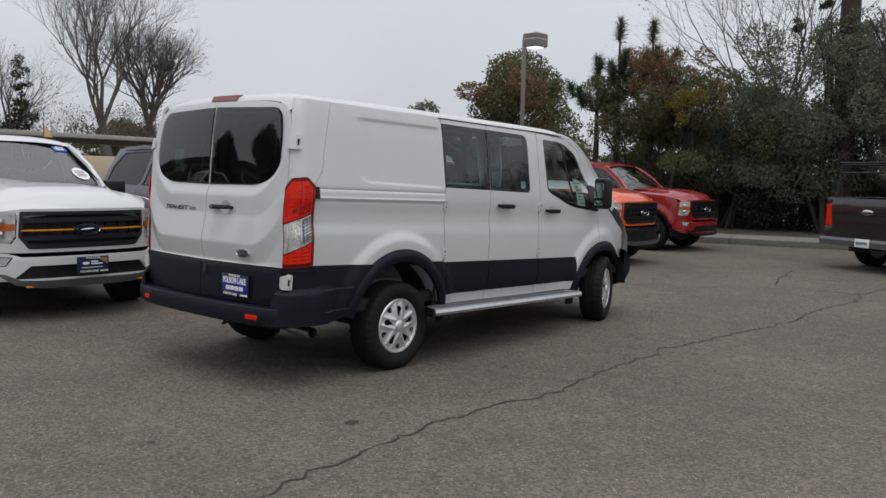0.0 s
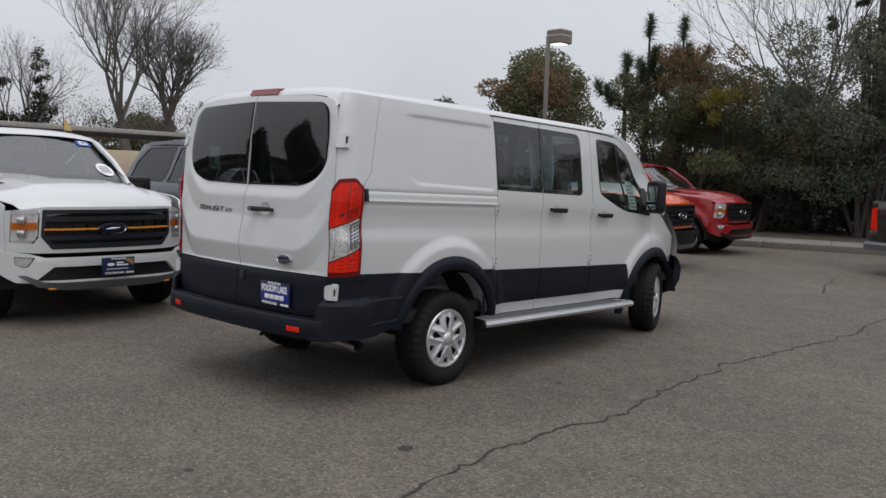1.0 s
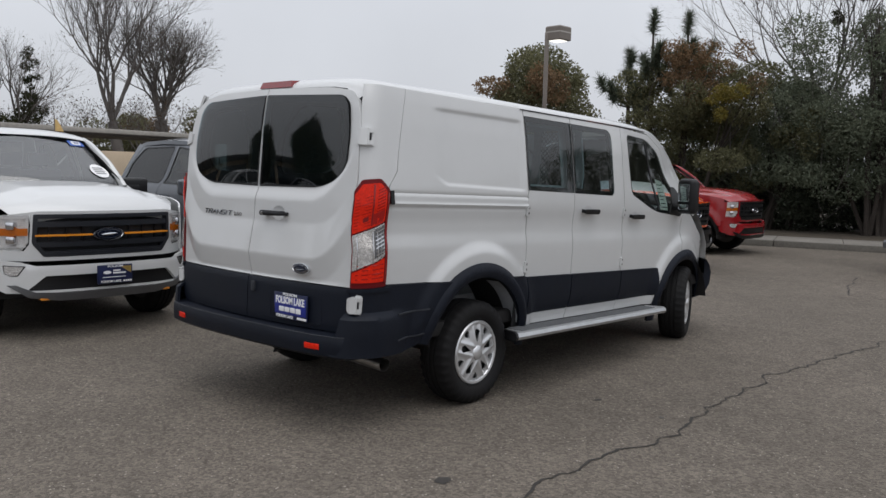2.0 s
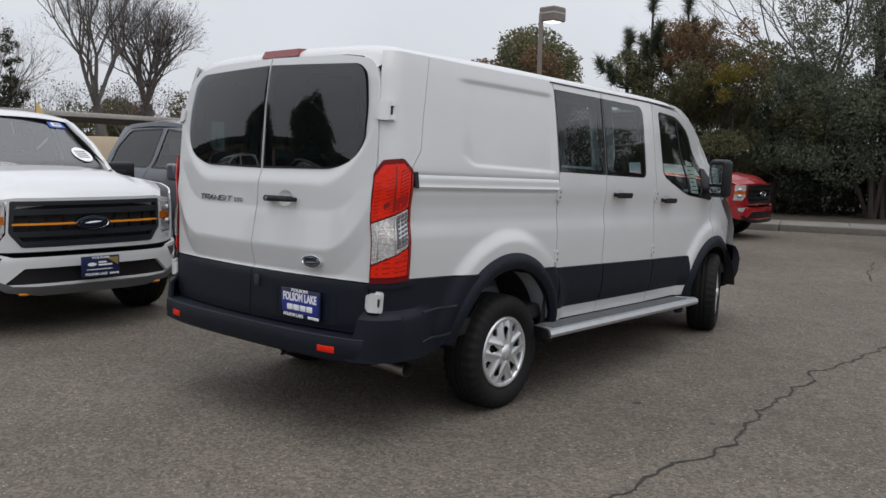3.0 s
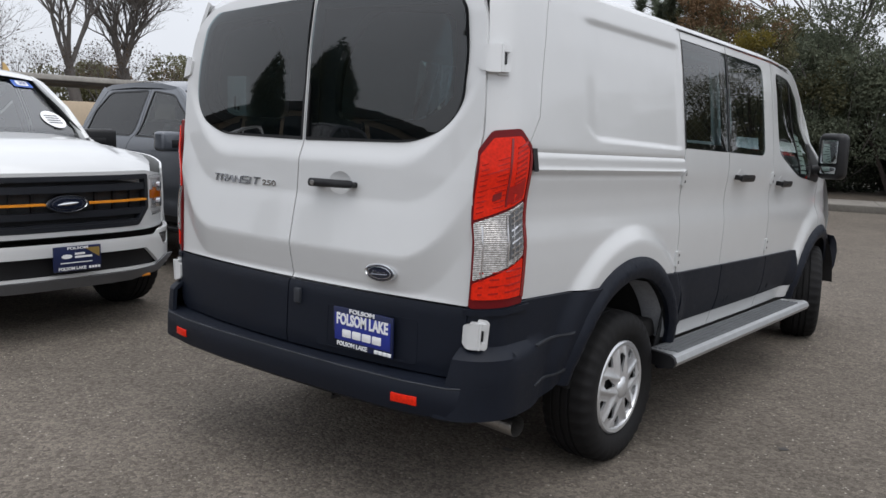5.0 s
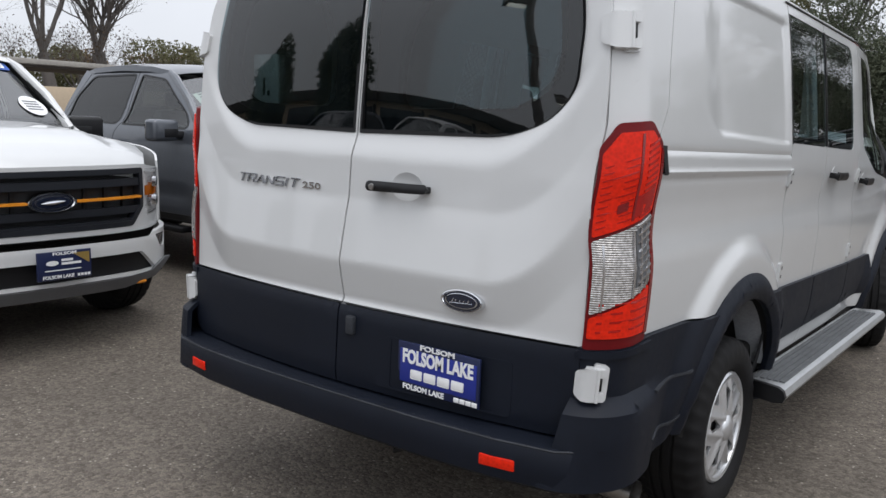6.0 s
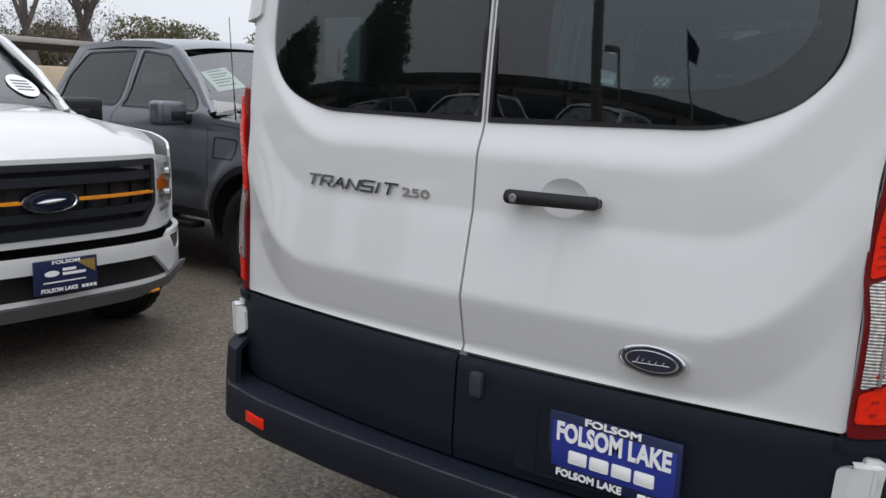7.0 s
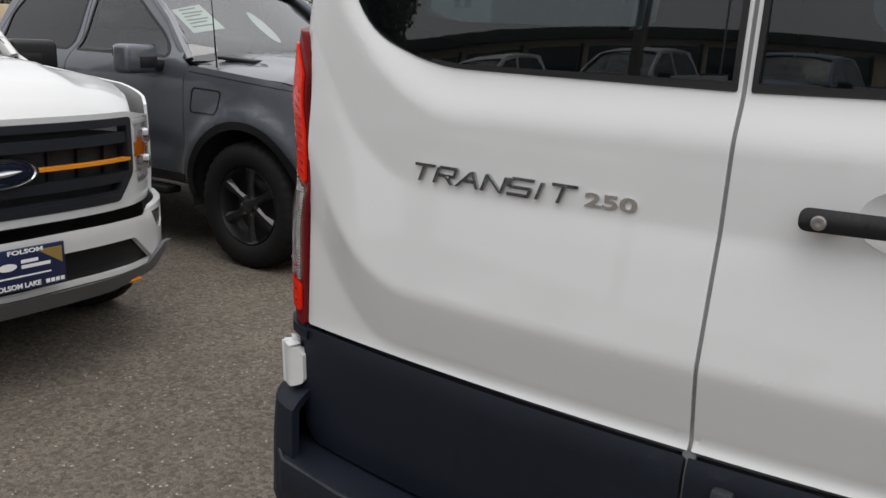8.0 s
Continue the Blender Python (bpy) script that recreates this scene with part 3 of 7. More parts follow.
    part("pillar_edge", fl(tube([van_side(u, z, -0.020) for u, z in ((2.36, 2.068), (2.55, 2.068), (2.70, 2.048), (2.86, 1.998), (3.02, 1.928), (3.18, 1.842), (3.34, 1.742), (3.47, 1.642), (3.63, 1.42))], [0.016, 0.018, 0.02, 0.022, 0.022, 0.022, 0.022, 0.02, 0.018], 10)), WHITE, van)
    # black cladding along the doors
    for a, b, owner in ((0.544, 1.154, d1), (1.166, 1.949, d2), (1.961, 2.66, d3)):
        part("cladding", fl(sheet(rounded([(a, 0.570), (b, 0.570), (b, clad_top(b) - 0.012), (a, clad_top(a) - 0.012)], 0.012),
                                  lambda u, v: van_side(u, v, 0.016 - 0.25 * max(0, 0.62 - v)), 0.05, 0.018, inward=IN_R)), CLAD, owner)
    # cladding of the rear quarter, round the corner to the bumper
    low = [(0.532, 0.570), (0.532, clad_top(0.53) - 0.004)] + arc(0.0, 0.38, 0.56, 60, 120, 12) + \
        [(-0.84, clad_top(-0.84) - 0.003), (-1.135, 0.862), (-1.145, 0.46), (-0.72, 0.445), (-0.56, 0.50)] + arc(0.0, 0.38, 0.50, 164, 12, 24)
    part("rear_quarter_cladding", fl(sheet(low, lambda u, v: van_side(u, v, clad_swell(u, v)), (0.025, 0.02), 0.02, inward=IN_R)), CLAD, van)
    # folded lines in that cladding, in a paler colour for the sky light they catch
    for z in (0.70, 0.54):
        part("cladding_crease", fl(sheet(rounded([(-0.80, z - 0.012), (-0.54, z + 0.004), (-0.54, z + 0.013), (-0.80, z - 0.004)], 0.002), lambda u, v: van_side(u, v, clad_swell(u, min(v, 0.688)) + 0.005), 0.04, 0.012, inward=IN_R)), WORNLIT, van, "fold in the cladding with its highlight painted paler")
    # wheel arch lips
    for cy, rr, a0, a1 in ((0.0, 0.0, 170, -4), (3.22, 0.0, 186, 12)):
        lip = arc(cy, 0.38, 0.60, a0, a1, 36) + arc(cy, 0.38, 0.50, a1, a0, 36)

        def lip_fn(u, v, cy=cy):
            d = math.hypot(u - cy, v - 0.38)
            return van_side(u, v, 0.034 - 0.03 * ease(0.555, 0.605, d) - 0.02 * (1 - ease(0.49, 0.53, d)))
        part("arch_lip", fl(sheet(lip, lip_fn, 0.03, 0.03, inward=IN_R)), CLAD, van)
    # wheel housings
    for cy in (0.0, 3.22):
        rings = [[(x, cy + 0.52 * math.cos(radians(a)), max(0.30, 0.38 + 0.52 * math.sin(radians(a)) - RAKE * cy)) for a in range(10, 171, 10)] for x in (0.98, 0.80, 0.58)]
        part("wheel_housing", fl(loft(rings, False, False)), RUST, van)
    part("arch_panel", fl(loft([[(x, 0.505 * math.cos(radians(a)), 0.38 + 0.505 * math.sin(radians(a))) for a in range(14, 68, 6)] for x in (0.955, 0.90, 0.84)], False, False)), PRIMER, van, "pale grey primed panel inside the wheel arch")
    # sill under the doors, between the wheels
    part("sill", fl(sheet([(0.50, 0.40), (2.70, 0.40), (2.70, 0.483), (0.50, 0.483)], lambda u, v: van_side(u, v, -0.03), 0.2, 0.03, inward=IN_R)), RUST, van)
    # dark frames behind the seams
    part("door_frame", fl(sheet([(-1.10, 1.46), (-0.60, 0.90), (0.40, 0.90), (0.45, 0.45), (2.62, 0.45), (3.18, 1.26), (3.22, 1.40), (2.87, 1.91), (2.56, 2.04), (-1.0, 2.06)],
                                lambda u, v: van_side(u, v, -0.026), 0.08, 0.006,
                                ([(0.58, 1.515), (1.12, 1.51), (1.12, 1.985), (0.58, 1.985)], [(1.20, 1.51), (1.755, 1.50), (1.75, 1.975), (1.20, 1.98)],
                                 [(2.14, 1.52), (2.57, 1.38), (3.07, 1.34), (3.11, 1.42), (2.78, 1.85), (2.49, 1.955), (2.11, 1.965)]), IN_R)), DARK, van)
    # pale inner wall of the load space
    part("inner_wall", fl(sheet([(-1.0, 1.02), (1.30, 1.02), (1.30, 2.02), (-1.0, 2.02)], lambda u, v: van_side(u, v, -0.075), 0.1, 0.006,
                                ([(0.60, 1.53), (1.10, 1.53), (1.10, 1.96), (0.60, 1.96)],), IN_R)), LINER, van)
    # tail lamp
    lamp = part("tail_lamp", fl(sheet(rounded([(-0.905, 0.874), (-1.126, 0.860), (-1.130, 1.430), (-1.085, 1.500), (-0.985, 1.512), (-0.912, 1.452)], 0.014),
                                      lambda u, v: van_side(u, v, 0.017), 0.03, 0.05, inward=IN_R)), LAMPRIM, van, "red and clear tail lamp in a dark frame")
    zones = (("upper_lens", [(-0.935, 1.262), (-1.119, 1.180), (-1.120, 1.412), (-1.080, 1.474), (-0.988, 1.486), (-0.937, 1.440)], REDLENS),
             ("clear_lens", [(-0.935, 1.056), (-1.119, 0.962), (-1.120, 1.170), (-0.935, 1.252)], CLEARLENS),
             ("lower_lens", [(-0.932, 0.905), (-1.118, 0.893), (-1.119, 0.952), (-0.934, 1.046)], REDLENS))
    for nm, o, mm in zones:
        part(nm, fl(sheet(rounded(o, 0.008), lambda u, v: van_side(u, v, 0.022), 0.03, 0.012, inward=IN_R)), mm, lamp)
    part("side_lens", fl(sheet(rounded([(-0.909, 0.90), (-0.928, 0.90), (-0.930, 1.44), (-0.915, 1.425)], 0.004), lambda u, v: van_side(u, v, 0.0225), 0.03, 0.006, inward=IN_R)), DEEPRED, lamp, "deep red side strip")
    # upright and level ribs of the reflector behind the clear lens
    for i in range(8):
        z = 1.078 + i * 0.0225
        part("lens_rib", fl(sheet([(-0.940, z + 0.004), (-1.000, z - 0.024), (-1.000, z - 0.018), (-0.940, z + 0.011)], lambda u, v: van_side(u, v, 0.0265), 0.05, 0.004, inward=IN_R)), LAMPIN, lamp)
    for k, u0 in enumerate((-0.962, -0.985, -1.010, -1.090)):
        z0, z1 = 1.052 + 0.5 * (u0 + 0.935), 1.240 + 0.5 * (u0 + 0.935)
        part("lens_rib", fl(sheet([(u0, z0), (u0 - 0.005, z0), (u0 - 0.005, z1), (u0, z1)], lambda u, v: van_side(u, v, 0.0255), 0.06, 0.003, inward=IN_R)), LAMPIN, lamp)
    part("reflector_cell", fl(sheet([(-0.940, 1.074), (-1.004, 1.042), (-1.004, 1.205), (-0.940, 1.236)], lambda u, v: van_side(u, v, 0.0235), 0.04, 0.004, inward=IN_R)), SKID, lamp)
    # cells of the red reflector
    for i in range(12):
        z = 1.245 + i * 0.018
        part("lens_rib", fl(sheet([(-0.950, z + 0.018), (-1.000, z - 0.004), (-1.000, z + 0.003), (-0.950, z + 0.025)], lambda u, v: van_side(u, v, 0.0235), 0.05, 0.003, inward=IN_R)), MIDRED, lamp)
    part("reflector_cell", fl(sheet(rounded([(-0.945, 1.275), (-1.02, 1.238), (-1.02, 1.30), (-0.945, 1.335)], 0.006), lambda u, v: van_side(u, v, 0.0230), 0.04, 0.003, inward=IN_R)), MIDRED, lamp)
    for i in range(10):
        z = 1.225 + i * 0.019
        part("lens_rib", fl(sheet([(-1.028, z + 0.012), (-1.112, z - 0.022), (-1.112, z - 0.0185), (-1.028, z + 0.0155)], lambda u, v: van_side(u, v, 0.0232), 0.05, 0.002, inward=IN_R)), MIDRED, lamp)
    part("lens_rib", fl(sheet([(-1.018, 1.235), (-1.025, 1.232), (-1.025, 1.475), (-1.018, 1.475)], lambda u, v: van_side(u, v, 0.0235), 0.05, 0.003, inward=IN_R)), DEEPRED, lamp)
    part("reflector_cell", fl(sheet(rounded([(-1.040, 1.262), (-1.066, 1.250), (-1.066, 1.275), (-1.040, 1.287)], 0.004), lambda u, v: van_side(u, v, 0.0238), 0.04, 0.003, inward=IN_R)), DEEPRED, lamp)
    for i in range(4):
        z = 0.915 + i * 0.026
        part("lens_rib", fl(sheet([(-0.940, z + 0.014), (-1.098, z - 0.004), (-1.098, z + 0.002), (-0.940, z + 0.02)], lambda u, v: van_side(u, v, 0.0235), 0.05, 0.003, inward=IN_R)), MIDRED, lamp)
    part("rail_end_cap", fl(sheet(rounded([(-0.899, 1.360), (-0.870, 1.360), (-0.870, 1.445), (-0.899, 1.445)], 0.006), lambda u, v: van_side(u, v, 0.014), 0.05, 0.02, inward=IN_R)), BLACK, van)
    # black shelf under the lamp
    part("lamp_shelf", fl(sheet(rounded([(-0.86, 0.846), (-1.14, 0.834), (-1.14, 0.856), (-0.86, 0.868)], 0.004), lambda u, v: van_side(u, v, 0.026), 0.04, 0.05, inward=IN_R)), CLAD, van)
    # hinges of the rear doors: a cranked strap, a raised seat on the body and a pin between two knuckles
    for hz, hh, a, off, wd in ((1.752, 0.098, -1.108, 0.014, 1.0), (0.765, 0.098, -1.118, 0.034, 0.68)):
        hinge = part("rear_hinge", fl(sheet(rounded([(a - wd * 0.020, hz - hh * 0.36), (a + wd * 0.012, hz - hh / 2), (a + wd * 0.052, hz - hh / 2), (a + wd * 0.052, hz + hh / 2), (a + wd * 0.010, hz + hh / 2), (a - wd * 0.020, hz + hh * 0.36)], 0.009),
                                            lambda u, v: van_side(u, v, off + 0.016 - 0.018 * ease(a + wd * 0.012, a - wd * 0.02, u)), 0.012, 0.03, inward=IN_R)), WHITE, van, "white-painted steel hinge")
        part("hinge_seat", fl(sheet(rounded([(a + wd * 0.040, hz - hh * 0.62), (a + wd * 0.090, hz - hh * 0.55), (a + wd * 0.094, hz + hh * 0.55), (a + wd * 0.040, hz + hh * 0.62)], 0.012),
                                    lambda u, v: van_side(u, v, off - 0.004), 0.03, 0.02, inward=IN_R)), WHITE, hinge)
        for dz in (-0.36, 0.36):
            part("hinge_knuckle", fl(sheet(rounded([(a + wd * 0.050, hz + hh * dz - 0.012), (a + wd * 0.078, hz + hh * dz - 0.012), (a + wd * 0.078, hz + hh * dz + 0.012), (a + wd * 0.050, hz + hh * dz + 0.012)], 0.004),
                                           lambda u, v: van_side(u, v, off + 0.012), 0.03, 0.024, inward=IN_R)), WHITE, hinge)
        part("hinge_slot", fl(sheet(rounded([(a + wd * 0.058, hz - 0.020), (a + wd * 0.070, hz - 0.020), (a + wd * 0.070, hz + 0.020), (a + wd * 0.058, hz + 0.020)], 0.003),
                                    lambda u, v: van_side(u, v, off + 0.002), 0.03, 0.006, inward=IN_R)), BLACK, hinge)
        part("hinge_pin", fl(tube([van_side(a + wd * 0.053, hz - hh * 0.5, off + 0.014), van_side(a + wd * 0.053, hz + hh * 0.5, off + 0.014)], 0.006, 8)), WHITE, hinge)
    # small hinges and handles along the flank
    for hu, hz, owner in ((0.534, 1.335, d1), (0.534, 0.925, d1), (1.955, 1.33, d2), (1.955, 0.905, d2)):
        hg = part("door_hinge", fl(sheet(rounded([(hu - 0.024, hz - 0.04), (hu + 0.026, hz - 0.04), (hu + 0.026, hz + 0.04), (hu - 0.024, hz + 0.04)], 0.006), lambda u, v: van_side(u, v, 0.012), 0.05, 0.014, inward=IN_R)), WHITE, van)
        for dz in (-0.026, 0.012):
            part("hinge_slot", fl(sheet([(hu - 0.002, hz + dz), (hu + 0.008, hz + dz), (hu + 0.008, hz + dz + 0.014), (hu - 0.002, hz + dz + 0.014)], lambda u, v: van_side(u, v, 0.0135), 0.05, 0.004, inward=IN_R)), BLACK, hg)
    for hu, hz, owner in ((1.262, 1.334, d2), (2.06, 1.295, d3)):
        # flat half disc whose grey stands for the shade of a white recess
        part("handle_cup", fl(sheet(arc(hu + 0.1, hz + 0.012, 0.036, 0, 180, 12, 1.5), lambda u, v: van_side(u, v, 0.002), 0.05, 0.004, inward=IN_R)), CUPSHADE, owner)
        part("door_handle", fl(sheet(rounded([(hu, hz - 0.02), (hu + 0.215, hz - 0.02), (hu + 0.215, hz + 0.02), (hu, hz + 0.02)], 0.014),
                                     lambda u, v: van_side(u, v, 0.05 - 12 * (v - hz) ** 2), 0.02, 0.025, inward=IN_R)), BLACK, owner, "black pull handle")
        for e in (hu + 0.012, hu + 0.178):
            part("handle_foot", fl(sheet([(e, hz - 0.014), (e + 0.014, hz - 0.014), (e + 0.014, hz + 0.014), (e, hz + 0.014)], lambda u, v: van_side(u, v, 0.045), 0.05, 0.045, inward=IN_R)), BLACK, owner)
    # door mirror
    mir = part("door_mirror", fl(moved(box(-0.1, -0.05, -0.165, 0.095, 0.07, 0.165, 0.045, 4), pose(1.075, 2.98, 1.41, 0, 0, -14))), BLACK, van, "black door mirror")
    part("mirror_glass", fl(moved(box(-0.06, -0.056, -0.05, 0.062, -0.051, 0.118, 0.012, 2), pose(1.075, 2.98, 1.41, 0, 0, -14))), MIRROR, mir)
    part("wide_mirror_glass", fl(moved(box(-0.056, -0.057, -0.125, 0.058, -0.051, -0.07, 0.012, 2), pose(1.075, 2.98, 1.41, 0, 0, -14))), MIRROR, mir)
    part("mirror_arm", fl(tube([(0.86, 2.98, 1.29), (0.92, 2.98, 1.30), (1.02, 2.98, 1.32)], [0.05, 0.04, 0.035], 10)), BLACK, mir)
    part("mirror_base", fl(sheet(rounded([(2.86, 1.322), (3.10, 1.296), (3.24, 1.44), (3.13, 1.575), (3.03, 1.58), (2.93, 1.44)], 0.02), lambda u, v: van_side(u, v, 0.006), 0.05, 0.01, inward=IN_R)), BLACK, mir)

# rear doors
win_r = rounded([(0.010, 1.465, 0.005), (0.58, 1.473, 0.08), (0.725, 1.528, 0.08), (0.797, 1.615, 0.07), (0.800, 1.80, 0.05), (0.765, 1.975, 0.08), (0.70, 2.032, 0.06), (0.010, 2.052, 0.005)], 0.04)
door_r = rounded([(0.0035, 0.895, 0.002), (0.880, 0.895, 0.01), (0.880, 1.40, 0.04), (0.894, 1.50, 0.04), (0.890, 1.70, 0.1), (0.862, 1.93, 0.1), (0.795, 2.048, 0.09), (0.60, 2.082, 0.1), (0.0035, 2.092, 0.002)], 0.01)
low_r = rounded([(0.0035, 0.620, 0.002), (0.86, 0.620, 0.05), (0.880, 0.70, 0.05), (0.880, 0.889, 0.01), (0.0035, 0.889, 0.002)], 0.01)
OPENING = rounded([(0.15, 1.55, 0.06), (0.62, 1.56, 0.1), (0.735, 1.66, 0.06), (0.73, 1.80, 0.1), (0.69, 1.955, 0.07), (0.30, 1.985, 0.07), (0.155, 1.80, 0.2)], 0.05)
CUP = arc(0.246, 1.304, 0.046, 0, 345, 23, 1.36)
rear = {}
for side in (1, -1):
    fl = (lambda s: s) if side > 0 else mirrored
    door = part("rear_door", fl(sheet(door_r, van_rear, 0.012, 0.022, (win_r, CUP) if side > 0 else (win_r,), IN_B)), WHITE, van, "tall hinged rear door with a tinted window")
    rear[side] = door
    g = part("rear_window", fl(sheet(inset(win_r, 0.003), lambda u, v: rear_glass(u, v, -0.002), 0.04, 0, inward=IN_B)), TINTED, door)
    g.visible_shadow = False
    part("window_seal", fl(sheet(inset(win_r, 0.0005), lambda u, v: van_rear(u, v, 0.003), 0.015, 0.018, (inset(win_r, 0.009),), IN_B)), BLACK, door)
    part("window_edge_band", fl(sheet(inset(win_r, 0.006), lambda u, v: rear_glass(u, v, -0.009), 0.06, 0.005, (inset(win_r, 0.05),), IN_B)), BLACK, door)
    part("door_cladding", fl(sheet(low_r, lambda u, v: van_rear(u, v, 0.006 + 0.006 * ease(0.62, 0.66, v) * (1 - ease(0.86, 0.90, v))), 0.03, 0.02, inward=IN_B)), CLAD, door)
    part("inner_door_frame", fl(sheet([(0.0, 0.60), (0.90, 0.60), (0.90, 1.5), (0.84, 1.97), (0.74, 2.05), (0.0, 2.085)], lambda u, v: van_rear(u, v, -0.035), 0.08, 0.02,
                                      (OPENING,), IN_B)), DARK, door)
    # an added pane: its extra reflection makes the pale middle of the window
    f = part("brightening_pane", fl(sheet(inset(OPENING, 0.001), lambda u, v: rear_glass(u, v, -0.014), 0.04, 0, inward=IN_B)), ADDEDPANE, door, "added reflective pane that brightens the middle of the window")
    f.visible_shadow = False
bracket = part("slotted_bracket", box(-0.64, -1.02, 1.50, -0.50, -1.005, 1.74, 0.01), LINER, rear[-1], "white slotted steel bracket inside the door")
for bx_, bz_, bh_ in ((-0.575, 1.60, 0.05), (-0.55, 1.585, 0.018), (-0.575, 1.585, 0.018)):
    part("slot", box(bx_ - 0.006, -1.0225, bz_, bx_ + 0.006, -1.018, bz_ + bh_), BLACK, bracket)
part("door_seal", sheet([(-0.011, 0.63), (0.011, 0.63), (0.011, 2.085), (-0.011, 2.085)], lambda u, v: van_rear(u, v, -0.006), 0.05, 0.01, inward=IN_B), mat("grey_rubber_seal", (0.22, 0.22, 0.225), 0.7, var=0.1), van)

# handle with its finger cup and lock
right = rear[1]
part("finger_cup", sheet(CUP, lambda u, v: van_rear(u, v, 0.0005 - 0.013 * max(0.0, 1 - ((u - 0.246) / 0.0626) ** 2 - ((v - 1.304) / 0.046) ** 2)), 0.01, 0.002, inward=IN_B), WHITE, right)
handle = part("door_handle", sheet(rounded([(0.115, 1.284), (0.350, 1.289), (0.350, 1.319), (0.115, 1.318)], 0.014),
                                   lambda u, v: van_rear(u, v, 0.050 - 18 * (v - 1.3005) ** 2 - 0.012 * ease(0.30, 0.36, u)), 0.012, 0.03, inward=IN_B), BLACK, van, "black pull handle with a lock")
for a, b in ((0.122, 0.17), (0.310, 0.342)):
    part("handle_foot", sheet(rounded([(a, 1.289), (b, 1.291), (b, 1.313), (a, 1.313)], 0.008), lambda u, v: van_rear(u, v, 0.036), 0.03, 0.038, inward=IN_B), BLACK, handle)
part("lock_barrel", moved(lathe([(0.0105, 0.0), (0.0105, -0.006), (0.008, -0.007), (0.003, -0.006)], 20, "Y"), pose(0.142, van_rear(0.142, 1.299)[1] - 0.048, 1.299)), STEEL, handle)
part("latch_block", moved(box(-0.018, -0.012, -0.032, 0.018, 0.012, 0.032, 0.008), pose(0.066, van_rear(0.06, 0.82, 0.016)[1], 0.828)), WORNLIT, right)

# oval emblem: a navy field in a chrome ring, with plain marks in place of script
oy = van_rear(0.497, 0.975)[1]
emblem = part("oval_emblem", moved(lathe([(0.5, 0.01), (0.5, -0.006), (0.49, -0.011), (0.46, -0.012), (0.44, -0.008)], 48, "Y"), Matrix.LocRotScale((0.497, oy, 0.976), Euler((radians(-4), 0, 0)), (0.158, 1.0, 0.069))), CHROME, van, "navy oval emblem with a chrome rim")
part("emblem_field", moved(lathe([(0.43, 0.0), (0.43, -0.0095), (0.2, -0.0105), (0.01, -0.0108)], 40, "Y"), Matrix.LocRotScale((0.497, oy, 0.976), Euler((radians(-4), 0, 0)), (0.158, 1.0, 0.069))), EMBLEM, emblem)
part("emblem_mark", moved(lathe([(0.5, 0.0), (0.5, -0.0125), (0.46, -0.0128), (0.455, -0.009)], 40, "Y"), Matrix.LocRotScale((0.497, oy, 0.976), Euler((radians(-4), 0, 0)), (0.122, 1.0, 0.046))), CHROME, emblem)
part("emblem_mark", moved(lathe([(0.44, 0.0), (0.44, -0.0128), (0.01, -0.013)], 40, "Y"), Matrix.LocRotScale((0.497, oy, 0.976), Euler((radians(-4), 0, 0)), (0.122, 1.0, 0.046))), EMBLEM, emblem)
for k, (dx, dz, ln) in enumerate(((-0.032, -0.001, 0.016), (-0.019, 0.001, 0.006), (-0.004, 0.0, 0.006), (0.011, 0.0, 0.006), (0.027, 0.001, 0.009))):
    part("emblem_mark", tube([(0.497 + dx - ln * 0.25, oy - 0.0135, 0.976 + dz - ln * 0.5), (0.497 + dx + ln * 0.1, oy - 0.0138, 0.976 + dz), (0.497 + dx + ln * 0.3, oy - 0.0135, 0.976 + dz + ln * 0.5)], 0.0014, 6), CHROME, emblem)
part("emblem_mark", tube([(0.497 + d * 0.042, oy - 0.0135, 0.9705 + 0.003 * d) for d in np.linspace(-1, 1, 9)], 0.0009, 6), CHROME, emblem)

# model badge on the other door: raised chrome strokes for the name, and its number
left = rear[-1]


def strokes(x0, w, h, kind):
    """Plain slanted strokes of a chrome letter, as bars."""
    t, k = 0.0065, 0.35
    q = lambda a, b: slab([(x0 + a[0] + k * a[1] - t / 2, a[1]), (x0 + a[0] + k * a[1] + t / 2, a[1]), (x0 + b[0] + k * b[1] + t / 2, b[1]), (x0 + b[0] + k * b[1] - t / 2, b[1])], 0, 0.007)
    r = lambda a, b, z: slab([(x0 + a + k * z, z - t / 2.4), (x0 + b + k * z, z - t / 2.4), (x0 + b + k * z, z + t / 2.4), (x0 + a + k * z, z + t / 2.4)], 0, 0.004)
    s = {"bar_top": [q((w / 2, 0), (w / 2, h)), r(0, w, h)], "open": [q((0, 0), (0, h)), r(0, w, h), q((w, h / 2), (w, h)), r(0, w, h * 0.5), q((w * 0.5, h / 2), (w, 0))],
         "arch": [q((0, 0), (w * 0.5, h)), q((w, 0), (w * 0.55, h)), r(w * 0.15, w * 0.85, h * 0.4)], "zig": [q((0, 0), (0, h)), q((0, h), (w, 0)), q((w, 0), (w, h))],
         "wave": [r(0, w, 0.002), r(0, w, h * 0.5), r(0, w, h), q((0, h / 2), (0, h)), q((w, 0), (w, h / 2))], "post": [q((w / 2, 0), (w / 2, h))]}[kind]
    return merge(*s)


